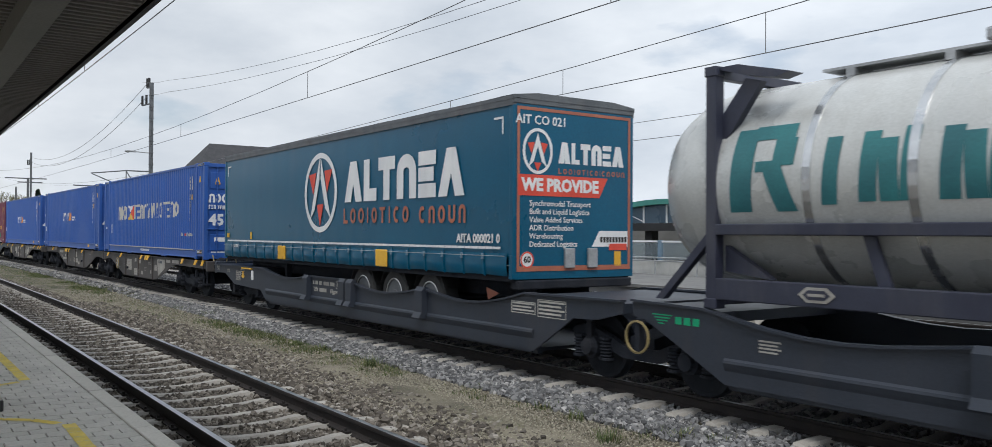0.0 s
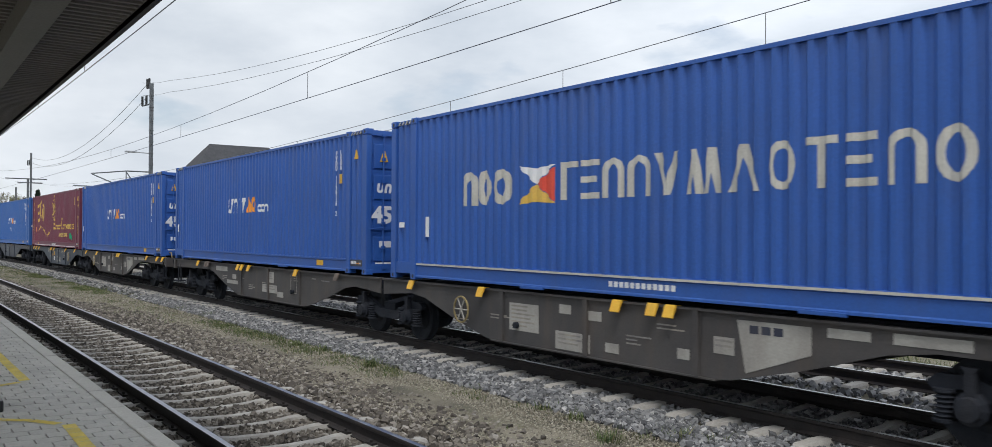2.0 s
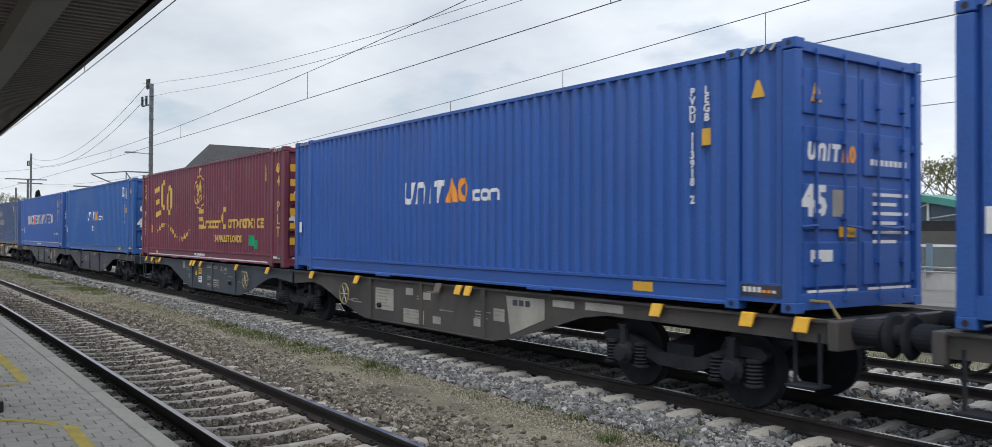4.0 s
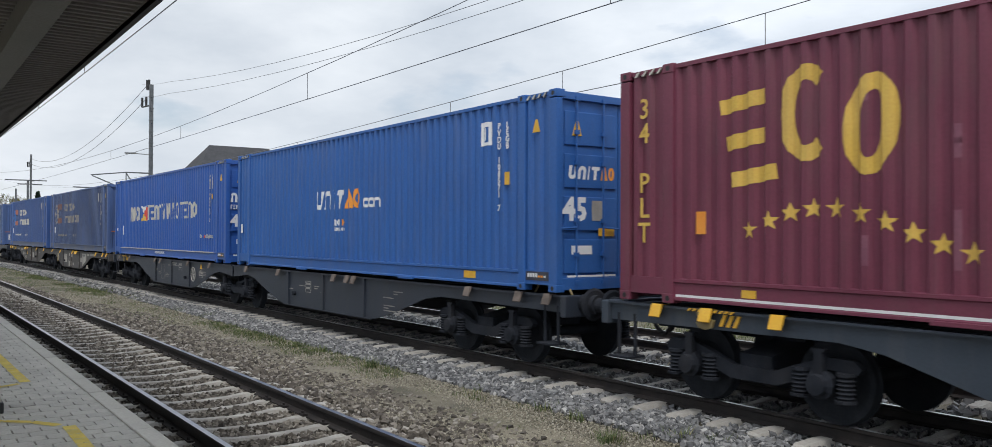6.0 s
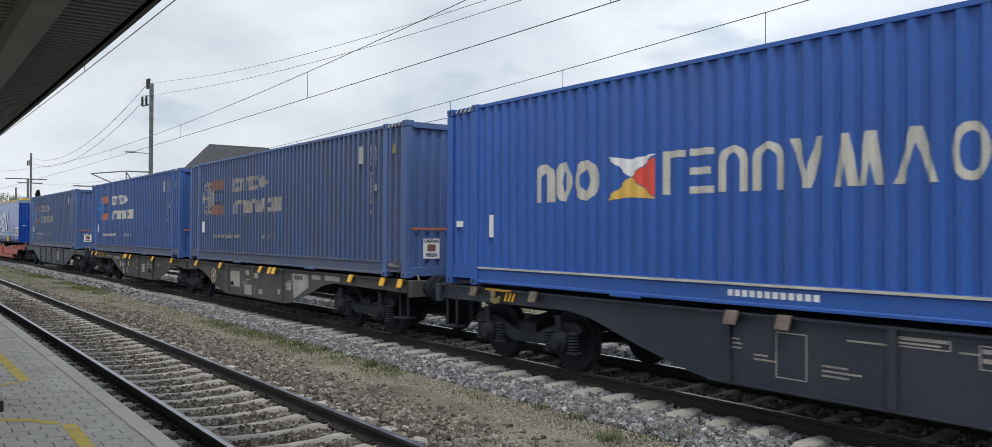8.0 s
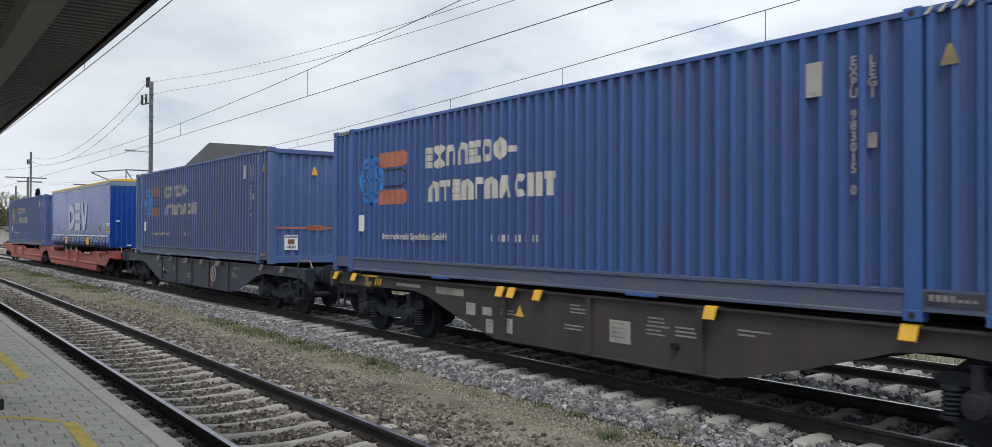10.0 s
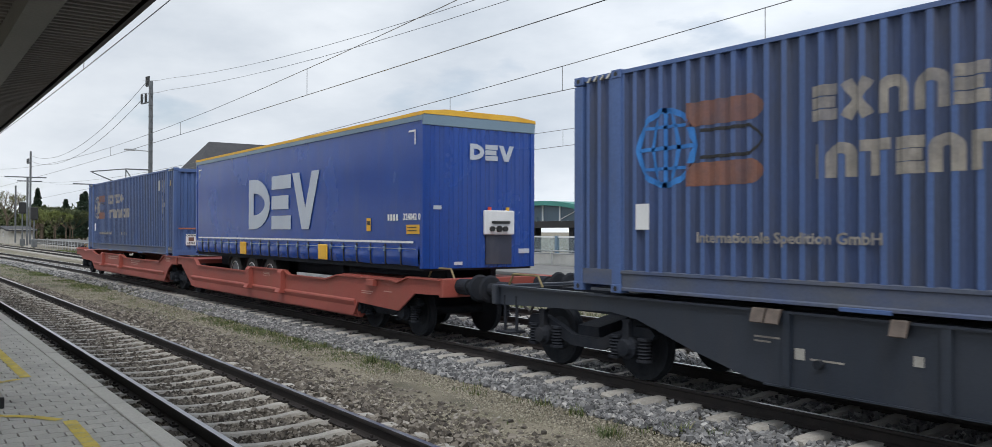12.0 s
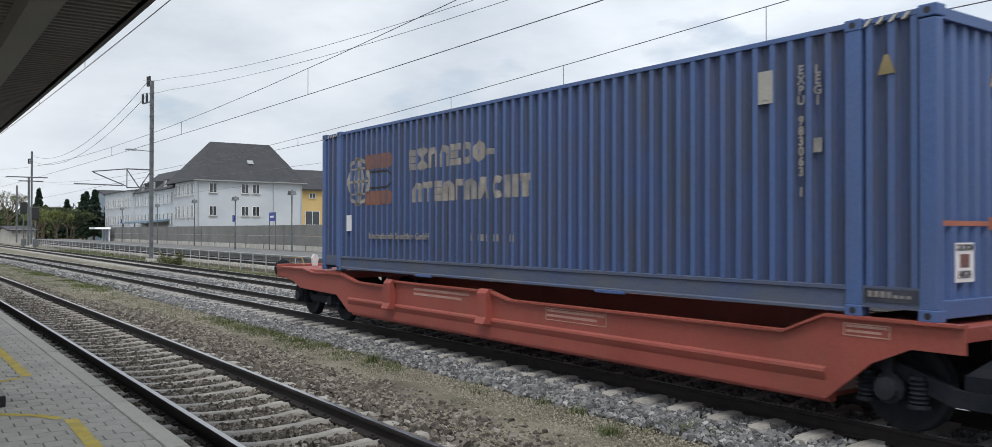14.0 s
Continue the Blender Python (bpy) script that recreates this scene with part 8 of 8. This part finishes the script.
def station_building():
    t = thing("station_building", "white plastered station building with a steep dark hipped roof", "building")
    X0, X1, Y0, YE = -140.5, -128.25, 36.0, 52.2
    bm = bmn()
    box(bm, X0, X1, Y0, YE, -0.5, 9.5)
    part("main_wall", bm, M_PLASTER, t)
    bm = bmn()
    e = 0.5
    b = [bm.verts.new(p) for p in ((X0 - e - 4, Y0 - e, 9.45), (X1 + e, Y0 - e, 9.45), (X1 + e, YE + e, 9.45), (X0 - e - 4, YE + e, 9.45))]
    r = [bm.verts.new(p) for p in ((-136.3, 40.2, 16.0), (-136.3, 49.8, 16.0))]
    for f in ((b[0], b[1], r[0]), (b[1], b[2], r[1], r[0]), (b[2], b[3], r[1]), (b[3], b[0], r[0], r[1]), (b[3], b[2], b[1], b[0])):
        bm.faces.new(f)
    part("main_roof", bm, M_ROOF, t, "dark slate hipped roof")
    bm = bmn()
    box(bm, X1 + 0.35, X1 + 0.62, Y0 - 0.6, YE + 0.6, 9.36, 9.5)
    part("gutter", bm, M_GALV, t)
    for y in (36.15, 47.5, 52.0):
        bm = bmn()
        cyl(bm, (X1 + 0.08, y, 0), (X1 + 0.08, y, 9.4), 0.07, 8)
        part("downpipe", bm, M_GALV, t)
    bm = bmn()
    q = Matrix.Translation((-131.6, 45.0, 12.6)) @ Euler((0, radians(48), 0)).to_matrix().to_4x4()
    box(bm, -0.4, 0.4, -0.45, 0.45, -0.05, 0.12)
    bmesh.ops.transform(bm, matrix=q, verts=bm.verts)
    part("skylight", bm, M_GALV, t)
    face_x = Matrix.Rotation(radians(90), 4, "Z")
    for y in (38.3, 43.1, 44.8):
        for z in (8.35, 4.95):
            window(t, Matrix.Translation((X1 + 0.02, y, z)) @ face_x, 1.15, 1.5)
    for x in (-130.6, -133.0, -135.4, -137.8, -139.6):
        for z in (8.2, 4.9):
            window(t, Matrix.Translation((x, Y0 - 0.02, z)), 1.1, 1.9)
    # wings along the track
    for xa, xb, y0, ze, zr, rows in ((-171.9, -140.5, 36.6, 8.9, 12.8, 12), (-196, -171.9, 36.0, 9.6, 10.2, 10)):
        bm = bmn()
        box(bm, xa, xb, y0, y0 + 10, -0.5, ze)
        part("wing_wall", bm, M_PLASTER, t)
        bm = bmn()
        prism(bm, [(y0 - 0.4, ze), (y0 + 10.4, ze), (y0 + 5.5, zr), (y0 + 4.5, zr)], "x", xa - 0.3, xb + 0.3)
        part("wing_roof", bm, M_ROOF, t)
        for i in range(rows):
            x = xa + 1.4 + (xb - xa - 2.8) * i / (rows - 1)
            for z in (7.4, 4.0):
                window(t, Matrix.Translation((x, y0 - 0.02, z)), 1.1, 1.9)
    for x in (-150, -158, -166):
        bm = bmn()
        prism(bm, [(36.9, 9.0), (36.9, 10.6), (40.5, 10.9), (40.5, 9.5)], "x", x - 1.6, x + 1.6)
        part("dormer", bm, M_ROOF, t)
        window(t, Matrix.Translation((x, 36.88, 9.9)), 1.8, 1.0)
    bm = bmn()
    prism(bm, [(33.0, 3.2), (33.0, 3.5), (36.6, 3.9), (36.6, 3.6)], "x", -166, -146)
    part("entrance_canopy", bm, M_BLUEGREY, t)
    for x in (-165, -156, -147):
        bm = bmn()
        cyl(bm, (x, 33.3, 0.0), (x, 33.3, 3.3), 0.1, 8)
        part("canopy_post", bm, M_MAST, t)


station_building()


def house(name, label, x0, x1, y0, y1, ze, zr, wall, roof, wins):
    t = thing(name, label, "house", "houses beyond the station")
    bm = bmn()
    box(bm, x0, x1, y0, y1, -0.55, ze)
    part("wall", bm, wall, t)
    ym = (x0 + x1) / 2
    bm = bmn()
    prism(bm, [(x0, ze), (x1, ze), (ym, zr - 0.25)], "y", y0, y0 + 0.2)
    part("gable", bm, wall, t)
    bm = bmn()
    prism(bm, [(x0 - 0.6, ze - 0.35), (ym, zr), (x1 + 0.6, ze - 0.35), (x1 + 0.6, ze - 0.1), (ym, zr + 0.28), (x0 - 0.6, ze - 0.1)], "y", y0 - 0.5, y1 + 0.5)
    part("roof", bm, roof, t)
    for x, z, w, h in wins:
        window(t, Matrix.Translation((x, y0 - 0.02, z)), w, h)


house("house", "yellow plastered house beside the station", -150, -138, 53.5, 64, 9.2, 12.5, M_YELLOW_PLASTER, M_ROOF, [(-140, 8.4, 1.2, 0.9)])
for z in (4.2,):
    hw = [o for o in scene.objects if o.name.startswith("house")][0]
    window(hw, Matrix.Translation((-137.98, 58.0, z)) @ Matrix.Rotation(radians(90), 4, "Z"), 2.6, 2.4)
    window(hw, Matrix.Translation((-137.98, 58.0, 8.0)) @ Matrix.Rotation(radians(90), 4, "Z"), 1.1, 0.9)
house("house", "cream gabled house with a brown roof", -61.5, -51.8, 70, 82, 5.6, 9.3, M_CREAM, M_ROOF, [(-56.0, 6.2, 2.2, 1.5), (-56.0, 3.0, 2.0, 1.4)])
house("house", "grey house with a dark steep roof", -27.5, -15.5, 58, 68, 5.2, 9.6, M_PLASTER, M_ROOF, [(-22, 3.0, 1.5, 1.4)])
house("house", "low pale trackside building far down the line", -262, -232, 44, 54, 10.0, 12.5, M_BLUEGREY, M_ROOF, [(-240, 8, 2, 2), (-246, 8, 2, 2)])
house("house", "low flat outbuilding beside the line", -205, -180, 17, 21, 2.2, 2.6, M_CONCRETE, M_ROOF, [(-190, 1.2, 1.4, 0.9)])
t = thing("waiting_shelter", "small white platform waiting shelter", "shelter")
bm = bmn()
prism(bm, [(-150.5, 2.2), (-144.5, 2.2), (-145.0, 2.5), (-150.0, 2.5)], "y", 25.2, 27.4)
part("roof", bm, M_WHITE, t)
for x in (-150.2, -147.5, -144.8):
    bm = bmn()
    box(bm, x - 0.08, x + 0.08, 27.1, 27.3, 0.29, 2.22)
    part("post", bm, M_WHITE, t)
bm = bmn()
box(bm, -150.1, -144.9, 27.2, 27.26, 0.5, 2.1)
part("back_wall", bm, M_BLUEGREY, t)


# ---------------------------------------------------------------- trees and plants
def leaf_mesh(name, pts, size, mat, parent, rng, flat_ness=0.0):
    """Many small leaf blades round the given points."""
    n = len(pts)
    a = rng.normal(size=(n, 3))
    a[:, 2] *= 1 - flat_ness
    a /= np.linalg.norm(a, axis=1)[:, None]
    b = np.cross(a, rng.normal(size=(n, 3)))
    b /= np.linalg.norm(b, axis=1)[:, None]
    s = size * (0.6 + 0.8 * rng.random((n, 1)))
    P = np.asarray(pts)
    V = np.stack([P - a * s, P + b * s * 0.45, P + a * s, P - b * s * 0.45], 1).reshape(-1, 3)
    F = np.arange(n * 4).reshape(-1, 4)
    me = bpy.data.meshes.new(name)
    me.from_pydata(V.tolist(), [], F.tolist())
    me.materials.append(mat)
    o = new(name, me)
    o.parent = parent
    return o


def broad_tree(x, y, h, w, seed, dense, mat, label):
    rng = np.random.default_rng(seed)
    t = thing("tree", label, "tree", "trees beyond the station")
    bm = bmn()
    cyl(bm, (x, y, -0.6), (x + 0.1, y, h * 0.35), 0.05 * h * 0.5, 8, 0.03 * h * 0.5)
    tips = []
    stack = [(Vector((x + 0.1, y, h * 0.33)), Vector((0, 0, 1)), h * 0.26, 0.03 * h * 0.5, 0)]
    while stack:
        p, d, l, r, k = stack.pop()
        for _ in range(4 if k == 0 else 3):
            v = Vector(rng.normal(size=3)) * 0.55
            v.z = abs(v.z) * 0.6
            dd = (d + v).normalized()
            q = p + Vector((dd.x * w, dd.y * w, dd.z)) * l
            cyl(bm, p, q, r * 0.8, 5, r * 0.45)
            tips.append((p, q))
            if k < 3:
                stack.append((q, dd, l * 0.72, r * 0.55, k + 1))
    part("trunk", bm, M_BARK, t)
    pts = []
    for p, q in tips[4:]:
        for _ in range(dense * 2 if dense < 6 else dense):
            u = rng.random()
            pts.append(np.array(p.lerp(q, u)) + rng.normal(size=3) * h * 0.022)
    leaf_mesh("crown", pts, h * (0.013 if dense < 6 else 0.024), mat, t, rng)


def conifer(x, y, h, r, seed, label):
    rng = np.random.default_rng(seed)
    t = thing("tree", label, "tree", "trees beyond the station")
    bm = bmn()
    cyl(bm, (x, y, -0.6), (x, y, h * 0.97), 0.03 * h * 0.5, 8, 0.02)
    pts = []
    n = int(h * 14)
    for i in range(n):
        z = h * (0.12 + 0.87 * i / n)
        rr = r * (1 - z / h) ** 0.85 * rng.uniform(0.7, 1.15) + 0.1
        a = rng.random() * 6.283
        tip = np.array((x + math.cos(a) * rr, y + math.sin(a) * rr, z - rr * 0.28))
        cyl(bm, (x, y, z), tip, 0.03, 4, 0.01)
        for u in np.linspace(0.15, 1, 16):
            base = np.array((x, y, z)) * (1 - u) + tip * u
            for _ in range(3):
                pts.append(base + rng.normal(size=3) * 0.10 * (1.4 - u) * r * 0.35)
    part("trunk", bm, M_BARK, t)
    leaf_mesh("crown", pts, 0.17 * r ** 0.5 + 0.10, M_LEAF_DARK, t, rng, 0.3)


M_LEAF_MIX = material("mixed_leaves", (0.035, 0.055, 0.02), (0.085, 0.10, 0.035), 1.5, 0.7)
conifer(-44.6, 60, 8.6, 2.0, 3, "dark green spruce beyond the shelter roof")
conifer(-42.7, 60.5, 7.9, 1.9, 4, "dark green spruce beyond the shelter roof")
broad_tree(-31.5, 58, 7.6, 1.1, 5, 3, M_LEAF_SPRING, "budding spring tree with thin foliage")
broad_tree(-36.0, 60, 6.4, 1.1, 6, 3, M_LEAF_SPRING, "budding spring tree with thin foliage")
broad_tree(-27.6, 57, 7.8, 1.2, 7, 3, M_LEAF_SPRING, "budding spring tree with thin foliage")
broad_tree(-33.0, 52.5, 5.0, 1.3, 8, 14, M_LEAF_SPRING, "round yellow-green spring bush tree")
for i, (x, y, h, r) in enumerate(((-222, 36, 10.5, 2.6), (-215, 37, 9.0, 2.4), (-208, 36, 11.0, 2.6), (-230, 38, 11.5, 2.8), (-246, 36, 10, 2.6), (-203, 38, 9, 2.3), (-300, 36, 15, 3.4))):
    conifer(x, y, h, r, 20 + i, "tall dark conifer beside the railway")
for i, (x, y, h) in enumerate(((-190, 26, 6.0), (-200, 25, 6.6), (-212, 26, 6.5), (-226, 27, 7.0))):
    broad_tree(x, y, h, 1.2, 40 + i, 12, M_LEAF_SPRING, "yellow-green budding trackside tree")
for i, (x, y, h) in enumerate(((-196, 30, 6.5), (-206, 31, 7.2), (-218, 32, 7.6), (-236, 32, 8.0), (-250, 31, 8.2), (-268, 32, 8.5), (-285, 33, 9.0))):
    broad_tree(x, y, h, 1.5, 60 + i, 26, M_LEAF_MIX, "dense green trackside tree")
for i, (x, y, h) in enumerate(((-260, 24, 13.0), (-290, 27, 14.0), (-320, 30, 14))):
    broad_tree(x, y, h, 1.0, 50 + i, 1, M_LEAF_SPRING, "bare spreading tree with first leaves")


def far_woods():
    rng = np.random.default_rng(91)
    pts = []
    for i in range(26000):
        u = rng.random()
        x, y = -345 + 95 * u + rng.normal() * 6, 4 + 62 * u + rng.normal() * 3
        top = 7.0 + 4.5 * noise.noise(Vector((x * 0.06, y * 0.09, 2.0))) + 2.0 * noise.noise(Vector((x * 0.3, y * 0.3, 5.0)))
        pts.append((x, y, -0.5 + max(1.0, top) * rng.random() ** 0.7))
    o = leaf_mesh("far_woods", pts, 0.65, M_LEAF_MIX, None, rng)
    tagged(o, "distant belt of dark green woods along the line", "woods", kind="stuff")


far_woods()


def kerb_block():
    t = thing("concrete_block", "small dark-sided concrete block lying on the platform", "block")
    bm = bmn()
    box(bm, -9.35, -8.84, 0.25, 0.81, 0.40, 0.50, 0.01)
    part("rubber_base", bm, M_BLACK, t, "black rubber base")
    bm = bmn()
    prism(bm, [(0.25, 0.50), (0.80, 0.50), (0.78, 0.56), (0.25, 0.62)], "x", -9.33, -8.86)
    part("slab", bm, M_CONCRETE, t)


kerb_block()


def signal(x, y, h):
    t = thing("railway_signal", "dark railway light signal on a slim post", "railway signal", "railway signals")
    bm = bmn()
    cyl(bm, (x, y, -0.5), (x, y, h), 0.09, 8)
    part("post", bm, M_MAST, t)
    bm = bmn()
    box(bm, x - 0.15, x + 0.25, y - 0.42, y + 0.42, h - 0.1, h + 1.4, 0.08)
    part("screen", bm, M_BLACK, t)
    bm = bmn()
    box(bm, x + 0.1, x + 0.5, y - 0.3, y + 0.3, 0.0, 0.9, 0.03)
    part("relay_box", bm, M_MAST, t)


signal(-128, 13.6, 4.3)
signal(-118, 13.8, 3.4)


def grass(name, label, clumps, mat, seed, group=""):
    """Tufts of narrow blades. clumps: x, y, spread, number, height."""
    rng = np.random.default_rng(seed)
    V, F = [], []
    for x, y, sp, n, h in clumps:
        for _ in range(n):
            a, b = rng.normal(size=2) * sp
            px, py = x + a, y + b
            ang, lean = rng.random() * 6.283, 0.2 + rng.random() * 1.3
            hh = h * (0.4 + 0.8 * rng.random())
            dx, dy = math.cos(ang) * hh * lean, math.sin(ang) * hh * lean
            w = 0.003 + 0.003 * rng.random()
            wx, wy = -math.sin(ang) * w, math.cos(ang) * w
            z = -0.26
            o = len(V)
            V += [(px - wx, py - wy, z), (px + wx, py + wy, z), (px + dx * 0.4 + wx * 0.8, py + dy * 0.4 + wy * 0.8, z + hh * 0.6), (px + dx * 0.4 - wx * 0.8, py + dy * 0.4 - wy * 0.8, z + hh * 0.6), (px + dx, py + dy, z + hh)]
            F += [(o, o + 1, o + 2, o + 3), (o + 3, o + 2, o + 4)]
    me = bpy.data.meshes.new(name)
    me.from_pydata(V, [], F)
    me.materials.append(mat)
    return tagged(new(name, me), label, "grass", kind="stuff")


M_BLADE = island_material("grass_blades", ((0.0, (0.03, 0.055, 0.012)), (0.45, (0.07, 0.105, 0.028)), (0.8, (0.14, 0.15, 0.055)), (1.0, (0.25, 0.22, 0.12))), 0.8, 0.1)
rg = random.Random(5)
clumps = []
for px, py, n, h in TUFTS:
    clumps.append((px, py, 0.085, int(n * 1.8), h * 1.15))
for i in range(420):
    x = -7 - 36 * rg.random() ** 0.8
    clumps.append((x, line(x, 6.45 + rg.gauss(0, 0.30)), 0.09, rg.randint(4, 18), rg.uniform(0.02, 0.06)))
for i in range(950):
    x = -11 - 42 * rg.random()
    if noise.noise(Vector((x * 0.28, 3.3, 0.7))) > 0.02:
        clumps.append((x, line(x, 6.75 + rg.gauss(0, 0.26)), 0.13, rg.randint(25, 60), rg.uniform(0.04, 0.10)))
for i in range(1500):
    x = -22 - 95 * rg.random()
    clumps.append((x, line(x, 6.0 + rg.gauss(0, 0.62)), 0.16, rg.randint(10, 24), rg.uniform(0.04, 0.12)))
for i in range(500):
    x = -22 - 95 * rg.random()
    clumps.append((x, line(x, 7.2 + rg.gauss(0, 0.15)), 0.12, rg.randint(6, 14), rg.uniform(0.05, 0.14)))
for i in range(200):
    x = -16 - 45 * rg.random()
    clumps.append((x, line(x, 4.9 + rg.gauss(0, 0.2)), 0.1, rg.randint(3, 10), rg.uniform(0.03, 0.09)))
grass("grass", "dry and green weeds along the gravel strip", clumps, M_BLADE, 8)
clumps = []
for i in range(2000):
    x = -6 - 110 * rg.random()
    clumps.append((x, 16.0 + rg.gauss(0, 0.85), 0.25, rg.randint(14, 30), rg.uniform(0.10, 0.26)))
g2 = grass("grass", "green verge beyond the third track", clumps, M_BLADE, 9)
g2.location.z = -0.22
t = thing("shrub", "low dark shrub at the foot of the mast", "shrub")
rng = np.random.default_rng(77)
bm = bmn()
pts = []
for i in range(60):
    a, l = rng.random() * 6.283, rng.uniform(0.5, 1.1)
    q = Vector((-57.5 + math.cos(a) * l * 1.2, 14.6 + math.sin(a) * l * 0.7, -0.45 + l * rng.uniform(0.5, 1.0)))
    cyl(bm, (-57.5 + 0.3 * math.cos(a), 14.6, -0.6), q, 0.015, 4, 0.006)
    for _ in range(40):
        pts.append(np.array(Vector((-57.5, 14.6, -0.5)).lerp(q, rng.uniform(0.4, 1.05))) + rng.normal(size=3) * 0.08)
part("stems", bm, M_BARK, t)
leaf_mesh("leaves", pts, 0.06, M_GRASS, t, rng)

railway("track_near", "platform track with concrete sleepers in brown ballast", YN, KB, -120, 12, 60)
railway("track_freight", "freight track with concrete sleepers in grey ballast", YC, KB, -120, 12, 0)
railway("track_third", "third track with concrete sleepers in grey ballast", Y3, K3, -150, 12, 0)
railway("track_far", "platform track beside the far platform", Y1, 0.0, -150, 12, 0)
stones("ballast_brown", "brown rusty crushed stone ballast", M_BALLAST_RUST, [(4.22, 4.95, -5, -40, 7000, 0.028, -0.195, KB), (1.80, 2.55, -5, -40, 7000, 0.028, -0.20, KB), (1.80, 4.95, -5, -26, 16000, 0.026, -0.270, KB), (2.1, 4.7, -5, -30, 30000, 0.021, -0.207, KB, 0.20), (2.1, 4.7, -28, -62, 12000, 0.030, -0.212, KB, 0.20), (4.5, 6.0, -5, -26, 5000, 0.022, -0.245, KB), (1.9, 4.9, -26, -60, 8000, 0.035, -0.255, KB), (4.6, 5.7, -5, -30, 6000, 0.026, -0.255, KB)], 1)
stones("ballast_grey", "grey crushed stone ballast", M_BALLAST_GREY, [(6.95, 7.75, -3, -32, 15000, 0.026, -0.220, KB), (7.6, 10.5, -2, -32, 26000, 0.027, -0.215, KB, 0.205), (7.0, 10.6, -32, -80, 12000, 0.038, -0.215, KB), (10.5, 14.4, -2, -50, 20000, 0.034, -0.215, K3)], 2)
stones("pebbles", "loose sandy pebbles on the strip between the tracks", M_PEBBLE, [(4.8, 7.2, -5, -15, 42000, 0.008, -0.243, KB), (4.8, 7.2, -14, -36, 30000, 0.012, -0.243, KB)], 3)

motions()
